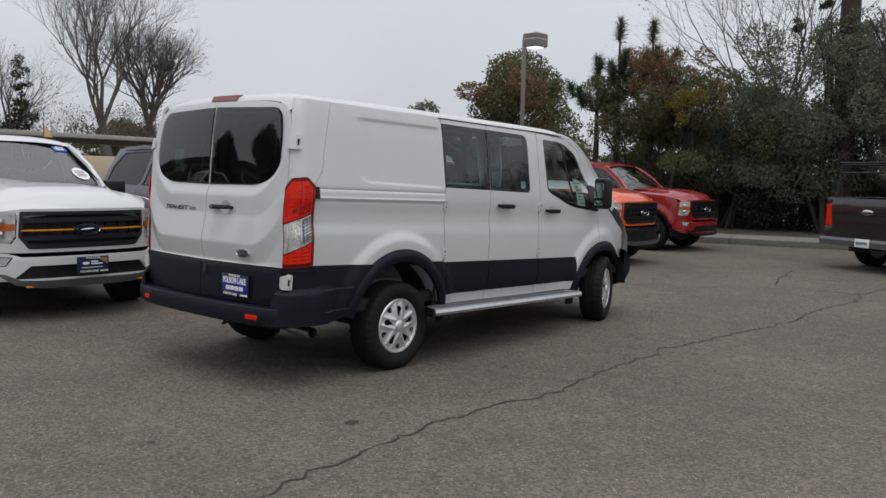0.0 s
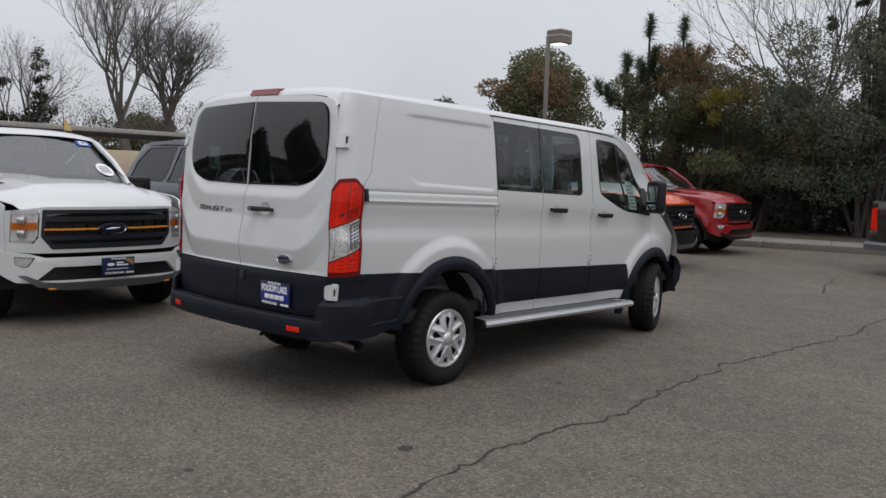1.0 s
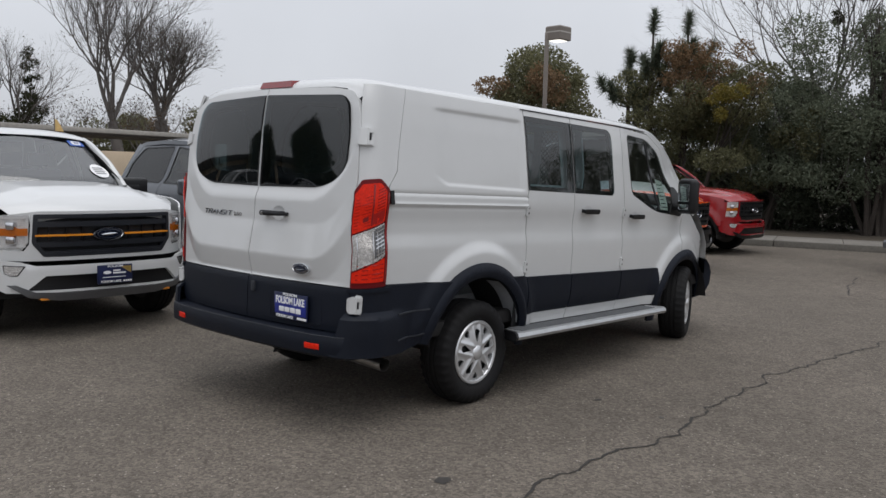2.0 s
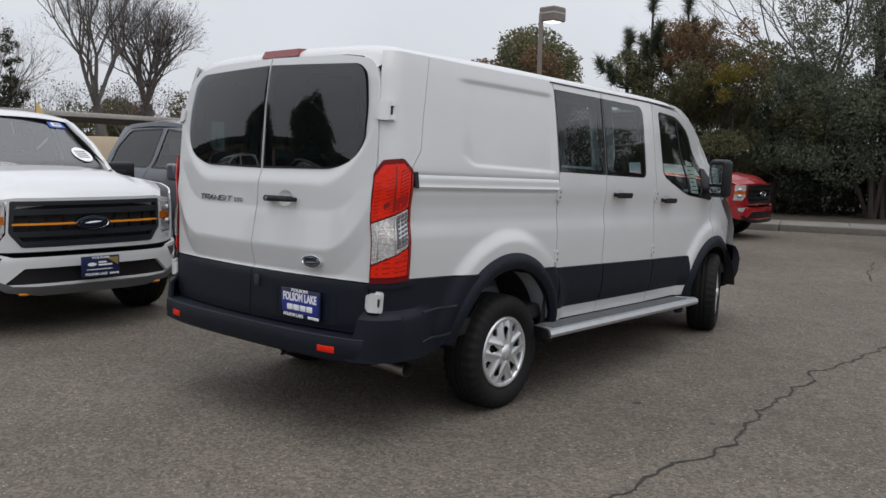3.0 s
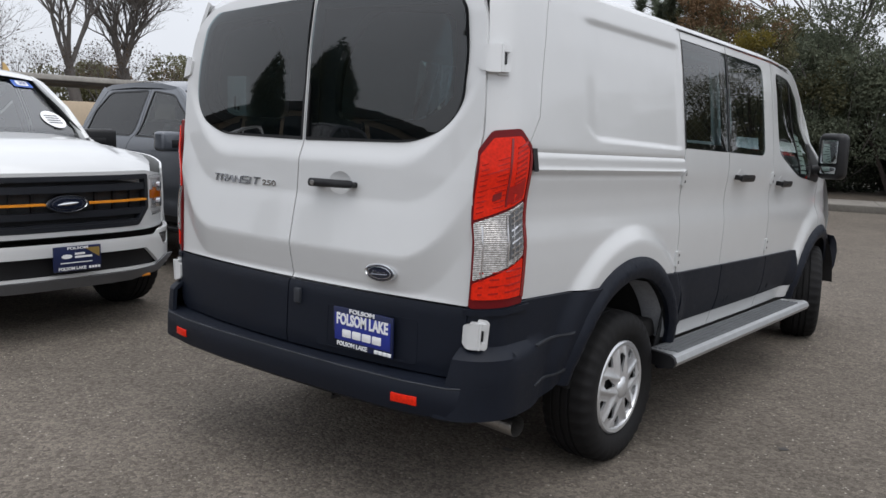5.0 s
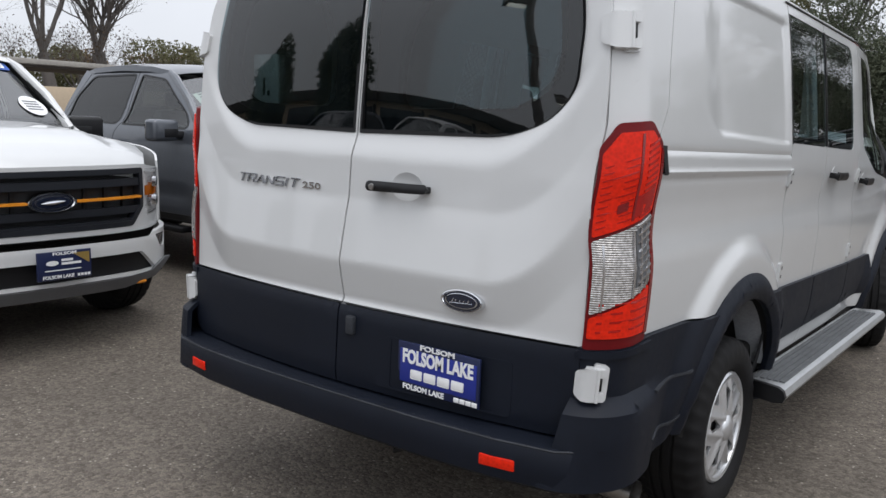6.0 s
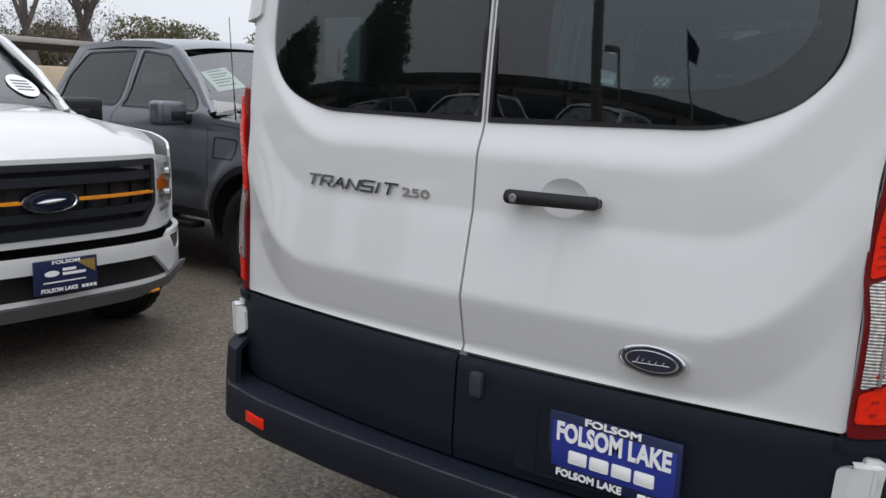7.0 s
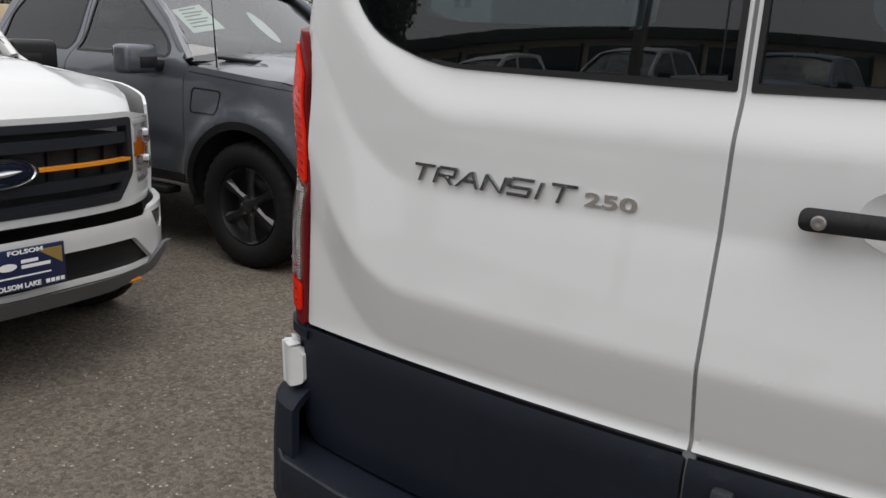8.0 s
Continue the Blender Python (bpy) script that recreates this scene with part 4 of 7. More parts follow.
bx = -0.598
for w, kind in ((0.058, "bar_top"), (0.05, "open"), (0.056, "arch"), (0.05, "zig"), (0.054, "wave"), (0.022, "post"), (0.058, "bar_top")):
    w *= 0.955
    v, f = strokes(bx, w - 0.007, 0.030, kind)
    v = [(x, van_rear(x, 1.262 + y, 0.001 + z)[1], 1.262 + y) for x, y, z in v]
    part("badge_letter", (v, f), BADGE, left, "chrome badge letter", 0)
    bx += w + 0.0035
v, f = text_shape("250", 0.023, 0.002, 1.95, 0.0008)
part("badge_number", ([(x - 0.181, van_rear(x - 0.181, 1.275, 0.002)[1] + y, 1.274 + z) for x, y, z in v], f), CHROME, left, "chrome badge number", 0)

# placard in the number-plate recess
part("plate_recess", sheet(rounded([(0.180, 0.645), (0.68, 0.645), (0.68, 0.818), (0.22, 0.818), (0.195, 0.795)], 0.02), lambda u, v: van_rear(u, v, 0.0135), 0.04, 0.006,
                           (rounded([(0.24, 0.652), (0.63, 0.652), (0.63, 0.812), (0.24, 0.812)], 0.01),), IN_B), CLAD, right)
py = van_rear(0.43, 0.735, 0.020)[1]
plate = part("dealer_placard", moved(box(-0.160, -0.004, -0.079, 0.160, 0.006, 0.079, 0.003), pose(0.430, py, 0.736)), NAVY, van, "blue placard with white lettering in a navy frame")
part("placard_face", moved(box(-0.150, -0.006, -0.056, 0.150, -0.003, 0.054, 0.002), pose(0.430, py, 0.739)), PLATEBLUE, plate)
for words, h, z, st in (("FOLSOM LAKE", 0.044, 0.768, 0.70), ("FOLSOM", 0.016, 0.8065, 1.6), ("FOLSOM LAKE", 0.017, 0.669, 1.08)):
    v, f = text_shape(words, h, 0.0012, st, 0.0022 if h > 0.02 else 0.0007)
    dx = -0.052 if h == 0.017 else 0.0
    part("lettering", ([(0.430 + dx + x, py - 0.0068 + y, z + zz) for x, y, zz in v], f), LETTER, plate, "", 0)
for i in range(4):
    part("wordmark_bar", moved(box(-0.0235, -0.0085, -0.0155, 0.0235, -0.004, 0.0155, 0.004), pose(0.430 - 0.081 + i * 0.054, py, 0.714)), LETTER, plate)
for i in range(4):
    part("wordmark_bar", moved(box(-0.010, -0.0075, -0.0075, 0.010, -0.003, 0.0075, 0.002), pose(0.430 + 0.078 + i * 0.0225, py, 0.669)), LETTER, plate)

# step bumper
plan = [(0.920, -0.62), (0.945, -0.85), (0.968, -0.96), (0.970, -1.06), (0.946, -1.145), (0.865, -1.208), (0.68, -1.244), (0.4, -1.264), (0.0, -1.270)]
plan = plan + [(-x, y) for x, y in reversed(plan[:-1])]
rings = []
for i, (x, y) in enumerate(plan):
    a, b = Vector(plan[max(i - 1, 0)]), Vector(plan[min(i + 1, len(plan) - 1)])
    d = (b - a).normalized()
    n = Vector((-d.y, d.x))
    n = n if n.dot(Vector((x, y + 0.5))) > 0 else -n
    sec = [(-0.16, 0.614), (-0.016, 0.609), (-0.005, 0.606), (0.0, 0.598), (0.002, 0.535), (-0.006, 0.49), (-0.03, 0.472), (-0.16, 0.468)]
    rings.append([(x + n.x * o, y + n.y * o, z) for o, z in sec])
bumper = part("step_bumper", loft(rings), CLAD, van, "black plastic step bumper")
# pale line along the step: scuffs and the edge's highlight in one colour
part("step_edge", tube([(x, y + 0.004, 0.6065) for x, y in plan[3:-3]], 0.0035, 6), WORNLIT, bumper, "scuffed edge of the step, painted paler as lit")
for i in range(34):
    x = -0.66 + i * 0.04
    part("step_rib", box(x - 0.008, -1.250 + 0.03 * x * x, 0.604, x + 0.008, -1.240 + 0.03 * x * x, 0.6105, 0.002, 1), CLAD, bumper)
for sx in (1, -1):
    xs = (0.640, 0.752) if sx > 0 else (-0.752, -0.655)
    v, f = box(xs[0], -0.006, 0.522, xs[1], 0.02, 0.557, 0.004)
    part("reflector", ([(x, y + np.interp(abs(x), [p[0] for p in reversed(plan[:9])], [p[1] for p in reversed(plan[:9])]), z) for x, y, z in v], f), REDLENS, bumper, "red reflector")
part("tow_eye", merge(tube([(0.23, -1.12, 0.46), (0.235, -1.15, 0.43), (0.25, -1.17, 0.425), (0.265, -1.15, 0.43), (0.27, -1.12, 0.46)], 0.009, 8)), RUST, van)
# roof with its rounded edges
W = [(0.0, 2.150), (0.3, 2.147), (0.55, 2.140), (0.70, 2.130), (0.78, 2.119), (0.835, 2.105), (0.873, 2.087), (0.893, 2.066)]


def roof_row(y):
    yc = -0.865
    k = CORNER - math.sqrt(max(0.0, CORNER ** 2 - max(0, yc - y) ** 2)) if y < yc else 0.0
    if y > 1.9:
        k = 0.022 * (y - 1.9) + 0.07 * ((y - 1.9) / 0.85) ** 1.5
    half = [(x * (1 - k / 0.893), z) for x, z in W]
    drop = 0.05 * ease(-0.87, -1.0, y) + 0.045 * ease(2.35, 2.85, y) + 0.015 * ease(0.2, -0.9, y)
    row = [(-x, y, z - drop - RAKE * y) for x, z in reversed(half)] + [(x, y, z - drop - RAKE * y) for x, z in half[1:]]
    return row


def header_row(s, fall):
    """The rear edge of the roof, turned down to the tops of the doors."""
    row = []
    for i in range(-7, 8):
        x = i / 7 * s
        z = np.interp(abs(x), [0, 0.56, 0.70, 0.755, 0.80, 0.84], [2.098, 2.088, 2.070, 2.058, 2.025, 1.97]) + fall
        row.append((x, np.interp(z, EDGE_Z, EDGE_Y) - 0.002 + fall * 0.3, z))
    return row


roof_rows = [header_row(0.815, 0.0), header_row(0.822, 0.012)] + [roof_row(y) for y in [-0.955, -0.93, -0.90, -0.86] + [-0.7 + 0.12 * i for i in range(28)] + [2.68, 2.74]]
part("roof", loft(roof_rows, False, False), WHITE, van, "", 60)
part("drip_moulding", tube([(0.9005, y, 2.060 - RAKE * y) for y in np.linspace(0.50, 1.95, 16)] + [(van_side(u, 2.056, 0.002)) for u in (2.1, 2.25, 2.4, 2.5)], 0.0035, 6), BLACK, van)
part("roof_lining", loft([[(x * 0.93, y, z - 0.05) for x, y, z in roof_row(y)] for y in np.linspace(-0.9, 2.5, 12)], False, False), LINER, van)
brake = part("high_brake_lamp", loft([[(s * 0.165, -0.985, 2.104), (s * 0.165, -0.86, 2.11), (s * 0.150, -0.88, 2.152), (s * 0.150, -0.968, 2.146)] for s in (-1, -0.5, 0, 0.5, 1)]), DEEPRED, van, "red high-level brake lamp")
# windscreen, bonnet and nose
screen = lambda u, t: (u * (0.81 + 0.0 * t), 2.74 + 0.95 * t - 0.10 * (u * u) * (0.6 + t), 2.005 - 0.24 * t - 0.33 * t * t - 0.03 * u * u)
g = part("windscreen", sheet([(-0.97, 0.0), (0.97, 0.0), (0.97, 1.0), (-0.97, 1.0)], screen, 0.1, 0, inward=(0, -1, -1)), CLEARG, van)
g.visible_shadow = False
part("bonnet", loft([[(x * w, y - 0.12 * x * x, z - 0.05 * x * x) for x in np.linspace(-1, 1, 13)] for y, z, w in ((3.60, 1.42, 0.80), (3.68, 1.36, 0.84), (3.85, 1.24, 0.86), (4.02, 1.08, 0.85), (4.12, 0.95, 0.84), (4.17, 0.75, 0.82))], False, False), WHITE, van)
part("front_bumper", loft([[(-0.965 * w, 3.775, z)] + [(x * w, y - 0.40 * abs(x) ** 3.2, z) for x in np.linspace(-1, 1, 17)] + [(0.965 * w, 3.775, z)]
                           for y, z, w in ((4.16, 0.755, 0.955), (4.22, 0.70, 0.965), (4.27, 0.62, 0.965), (4.27, 0.50, 0.955), (4.2, 0.39, 0.93), (4.0, 0.35, 0.86))], False, False), CLAD, van, "", 60)
for sx in (1, -1):
    fl = (lambda s: s) if sx > 0 else mirrored
    part("headlamp", fl(sheet(rounded([(3.98, 0.83), (4.10, 0.80), (4.06, 0.98), (3.90, 1.06)], 0.03), lambda u, v: van_side(u, v, 0.008), 0.05, 0.02, inward=IN_R)), CLEARLENS, van)
# underbody, floor, partition and seats
part("underbody", merge(box(-0.55, 0.3, 0.30, 0.55, 3.9, 0.52, 0.05), box(-0.45, -0.95, 0.42, 0.45, 0.3, 0.56, 0.05), box(-0.9, -1.1, 0.50, 0.9, 3.9, 0.60, 0.02), tube([(-0.8, 0, 0.355), (0.8, 0, 0.355)], 0.06, 10), box(-0.85, 0.6, 0.34, 0.85, 2.5, 0.5, 0.04)), RUST, van)
part("load_floor", merge(box(-0.9, -1.06, 0.62, 0.9, -0.56, 0.68), box(-0.56, -0.56, 0.62, 0.56, 0.56, 0.68), box(-0.9, 0.56, 0.62, 0.9, 2.6, 0.68)), FLOORM, van)
part("tail_pipe", merge(tube([(0.30, -0.50, 0.44), (0.42, -0.80, 0.44), (0.62, -0.90, 0.435), (1.0, -0.93, 0.425)], 0.040, 16, False), tube([(0.62, -0.90, 0.435), (0.995, -0.929, 0.425)], 0.036, 14, False)), STEEL, van, "dull steel exhaust pipe")
bulk = part("partition", sheet(rounded([(-0.86, 0.69), (0.86, 0.69), (0.86, 1.6), (0.78, 2.02), (-0.78, 2.02), (-0.86, 1.6)], 0.05), lambda u, v: (u, 1.42 + 0.08 * ease(1.2, 2.0, v), v), 0.2, 0.02,
                               (rounded([(-0.34, 1.38), (0.34, 1.38), (0.34, 1.95), (-0.34, 1.95)], 0.05), rounded([(0.42, 1.36), (0.78, 1.36), (0.74, 1.95), (0.42, 1.95)], 0.05), rounded([(-0.78, 1.36), (-0.42, 1.36), (-0.42, 1.95), (-0.74, 1.95)], 0.05)), (0, 1, 0)), LINER, van, "pale steel partition with mesh panels")
bars = []
for sx in (-1, 1):
    for i in range(-17, 18):
        for q in (1, -1):
            run = [(sx * 0.59 + i * 0.04 + q * (z - 1.66), 1.455 + 0.05 * (z - 1.36), z) for z in np.linspace(1.36, 1.95, 40)]
            run = [p for p in run if abs(p[0] - sx * 0.59) < 0.165]
            if len(run) > 2:
                bars.append(tube([run[0], run[-1]], 0.0026, 4))
part("mesh_grille", merge(*bars), SKID, bulk)
for sx in (-0.47, 0.47):
    seat = part("seat", merge(box(sx - 0.25, 2.05, 0.95, sx + 0.25, 2.55, 1.10, 0.05, 3), moved(box(-0.25, -0.07, 0.0, 0.25, 0.07, 0.62, 0.06, 3), pose(sx, 2.05, 1.06, 12, 0, 0))), CLOTH, van)
    part("headrest", moved(box(-0.13, -0.05, 0.66, 0.13, 0.05, 0.86, 0.045, 3), pose(sx, 2.05, 1.04, 12, 0, 0)), CLOTH, seat)
part("steering_wheel", moved(([p for p in lathe([(0.19, -0.014), (0.205, 0), (0.19, 0.014), (0.176, 0)], 32, "Y")[0]], [tuple(q) for q in lathe([(0.19, -0.014), (0.205, 0), (0.19, 0.014), (0.176, 0)], 32, "Y")[1][:-2]]), pose(-0.45, 2.78, 1.32, -35, 0, 0)), BLACK, van)
part("dashboard", box(-0.86, 2.85, 0.95, 0.86, 3.4, 1.30, 0.08, 3), BLACK, van)
part("window_sheet", sheet([(2.72, 1.36), (2.88, 1.35), (2.88, 1.62), (2.72, 1.64)], lambda u, v: van_side(u, v, -0.022), 0.1, 0.002, inward=IN_R), PAPER, van, "printed paper sheet taped inside the window")
for i in range(7):
    part("print_bar", sheet([(2.735, 1.38 + i * 0.034), (2.87 - 0.03 * (i % 3), 1.38 + i * 0.034), (2.87 - 0.03 * (i % 3), 1.388 + i * 0.034), (2.735, 1.388 + i * 0.034)], lambda u, v: van_side(u, v, -0.0205), 0.3, 0.001, inward=IN_R), DARK, van)
# running board
ys = [0.30, 0.34, 0.40] + [0.6 + 0.2 * i for i in range(9)] + [2.42, 2.48, 2.53]
sec = [(-0.095, 0.018), (-0.07, 0.030), (0.062, 0.030), (0.084, 0.020), (0.095, -0.004), (0.084, -0.026), (0.05, -0.036), (-0.06, -0.036), (-0.095, -0.015)]
board = part("running_board", loft([[(1.02 + a, y + (0.04 * (a / 0.095) if y > 2.4 else -0.03 * (a / 0.095) if y < 0.5 else 0), 0.455 + b - RAKE * y) for a, b in sec] for y in ys]), ALU, van, "brushed aluminium running board with a rubber tread")
part("board_end_cap", loft([[(1.02 + a * 1.03, y - 0.03 * (a / 0.095), 0.455 + b * 1.05 - RAKE * y) for a, b in sec] for y in (0.285, 0.31)]), BLACK, board)
for k in range(5):
    x = 0.966 + k * 0.0265
    part("tread_strip", loft([[(x - 0.0125, y, 0.4835 - RAKE * y), (x - 0.009, y, 0.491 - RAKE * y), (x + 0.009, y, 0.491 - RAKE * y), (x + 0.0125, y, 0.4835 - RAKE * y)] for y in (0.36, 1.0, 1.7, 2.40)]), TREAD, board)
for y in (0.75, 2.1):
    part("board_bracket", box(0.80, y - 0.03, 0.40 - RAKE * y, 1.02, y + 0.03, 0.445 - RAKE * y, 0.01), RUST, board)


def tyre_shape(r, w, rim):
    """A tyre on the X axis with shoulders, grooves and a bulging wall."""
    h = w / 2
    pr = [(rim, -h * 0.82), (rim + 0.02, -h * 0.98), ((rim + r) / 2, -h * 1.06), (r - 0.035, -h * 1.0), (r - 0.012, -h * 0.86), (r - 0.003, -h * 0.7)]
    for g in (-0.42, -0.08, 0.26):
        pr += [(r, h * g - 0.006), (r - 0.009, h * g - 0.003), (r - 0.009, h * g + 0.006), (r, h * g + 0.009)]
    pr += [(r - 0.003, h * 0.7), (r - 0.012, h * 0.86), (r - 0.035, h * 1.0), ((rim + r) / 2, h * 1.06), (rim + 0.02, h * 0.98), (rim, h * 0.82)]
    n, rings = 108, []
    for k, (rr, hh) in enumerate(pr):
        ring = []
        for i in range(n):
            a = 2 * math.pi * (i + 0.35 * (hh / h)) / n
            block = 0.012 if (k in (3, 4, 5) or k in (len(pr) - 4, len(pr) - 5, len(pr) - 6)) and i % 3 == 0 else 0.0
            ring.append((hh, (rr - block) * math.cos(a), (rr - block) * math.sin(a)))
        rings.append(ring)
    return loft(rings, True, False)


def wheel_cover(wheel, r, out):
    """A silver plastic cover: a rim ring, spokes that fork outwards, dark gaps and a domed hub."""
    at = Matrix.Translation((out, 0, 0))
    part("cover_ring", moved(lathe([(r, -0.02), (r, 0.004), (r - 0.008, 0.012), (r - 0.022, 0.010), (r - 0.03, -0.004), (r - 0.034, -0.03)], 60), at), CAP, wheel, "silver wheel cover")
    part("dark_backing", moved(lathe([(r - 0.036, -0.018), (0.05, -0.014), (0.01, -0.014)], 40), at), BLACK, wheel)
    slots = [[((0.085 + 0.072 * t) * math.cos(b) - w * math.sin(b), (0.085 + 0.072 * t) * math.sin(b) + w * math.cos(b))
              for t, w in ((-0.12, -0.005), (0.35, -0.015), (0.85, -0.026), (1.10, -0.012), (1.10, 0.012), (0.85, 0.026), (0.35, 0.015), (-0.12, 0.005))]
             for b in (radians(90 + 72 * i) for i in range(5))]
    gaps = [[(d * math.cos(b) - w * math.sin(b), d * math.sin(b) + w * math.cos(b)) for d, w in ((0.140, -0.005), (0.166, -0.024), (0.188, -0.022), (0.192, 0.0), (0.188, 0.022), (0.166, 0.024), (0.140, 0.005))]
            for b in (radians(126 + 72 * i) for i in range(5))]

    def face(u, v):
        d, b = math.hypot(u, v), math.atan2(v, u)
        k = abs((math.degrees(b) + 360 - 54) % 72 - 36) / 36      # 0 in a slot, 1 on a spoke
        across = d * math.sin(radians(36 * k))
        ridge = 0.008 * math.exp(-((across - 0.034) / 0.012) ** 2) - 0.004 * math.exp(-((across - 0.075) / 0.02) ** 2) * ease(0.05, 0.10, d) * (1 - ease(0.17, 0.20, d))
        return 0.022 * (1 - (d / r) ** 2) - 0.004 + ridge, u, v
    part("cover_face", moved(sheet([((r - 0.018) * math.cos(2 * math.pi * i / 48), (r - 0.018) * math.sin(2 * math.pi * i / 48)) for i in range(48)], face, 0.0065, 0.012, (*slots, *gaps), (-1, 0, 0)), at), CAP, wheel, "silver cover face with dark slots")
    part("hub_dome", moved(lathe([(0.052, -0.01), (0.052, 0.018), (0.044, 0.028), (0.02, 0.033), (0.002, 0.034)], 30), at), CAP, wheel, "silver hub dome")


for sx, y, steer in ((1, 0, 0), (-1, 0, 0), (1, 3.30, 18), (-1, 3.30, 18)):
    wheel = part("wheel", tyre_shape(0.358, 0.240, 0.225), RUBBER, van, "black tyre with a silver cover", 50)
    wheel.matrix_local = pose(sx * 0.856, y, 0.355, 0, 0, steer + (0 if sx > 0 else 180))
    rim = part("rim", lathe([(0.225, -0.09), (0.228, 0.085), (0.222, 0.098), (0.21, 0.08), (0.2, 0.02)], 48), DARKRIM, wheel)
    wheel_cover(wheel, 0.222, 0.098)


# ---- pickup trucks: +X is the front, the origin lies under the front axle ----
TZ = [0.40, 0.50, 0.62, 0.80, 0.95, 1.08, 1.20, 1.30, 1.34, 1.60, 1.86, 1.95]
TY = [0.940, 0.965, 0.985, 0.998, 1.000, 0.994, 0.985, 0.965, 0.945, 0.860, 0.765, 0.72]
BASE = 3.69
# plan of the front bumper: distance round it from the middle, and where that lies
BS = [0, 0.4, 0.6, 0.8, 0.92, 1.02, 1.12, 1.26]
BX = [0.985, 0.962, 0.925, 0.835, 0.755, 0.66, 0.56, 0.42]
BY = [0, 0.398, 0.592, 0.765, 0.850, 0.905, 0.940, 0.965]


def truck_side(u, z, off=0.0):
    """The left flank of a pickup, with a waist line, a dished lower door and swollen arches."""
    y = fine(TZ, TY, z, 0.015)
    y -= 0.016 * math.exp(-((z - 0.74) / 0.07) ** 2) * ease(-0.62, -0.75, u) * ease(-3.05, -2.9, u)
    for c in (0.0, -BASE):
        d = math.hypot(u - c, z - 0.42)
        y += 0.030 * (1 - ease(0.56, 0.68, d)) * ease(0.3, 0.6, z)
    if u > 0.3:
        y -= 0.46 * ((u - 0.3) / 0.65) ** 2.2
    if z > 1.30 and u > -1.4:
        y -= 0.05 * ease(-1.4, -0.6, u) * ease(1.30, 1.5, z)
    return u, y + off, z


def hood(u, x):
    """Bonnet height: u across (-1..1), x along."""
    w = np.interp(x, [-0.75, 0.3, 0.55, 0.72, 0.90], [0.955, 0.94, 0.885, 0.815, 0.74])
    z = np.interp(x, [-0.75, -0.3, 0.3, 0.70, 0.84, 0.90], [1.345, 1.345, 1.315, 1.245, 1.175, 1.10])
    dome = 0.035 * (1 - ease(0.52, 0.68, abs(u))) * ease(0.95, 0.5, x)
    return x - 0.15 * abs(u) ** 2.4 * ease(0.2, 0.9, x), u * w, z + dome - 0.045 * u * u - 0.055 * abs(u) ** 7


CAB = {"door", "window", "window_trim", "inner_frame", "rear_pillar", "cab_roof", "windscreen", "screen_border", "a_pillar", "rear_glass", "cab_rear", "seat", "headrest"}


def cab_point(p):
    """The stance of the cab above the waist: set forward and flattened."""
    return p[0] + 0.15 * ease(1.22, 1.45, p[2]), p[1], p[2] if p[2] < 1.34 else 1.34 + (p[2] - 1.34) * 0.93


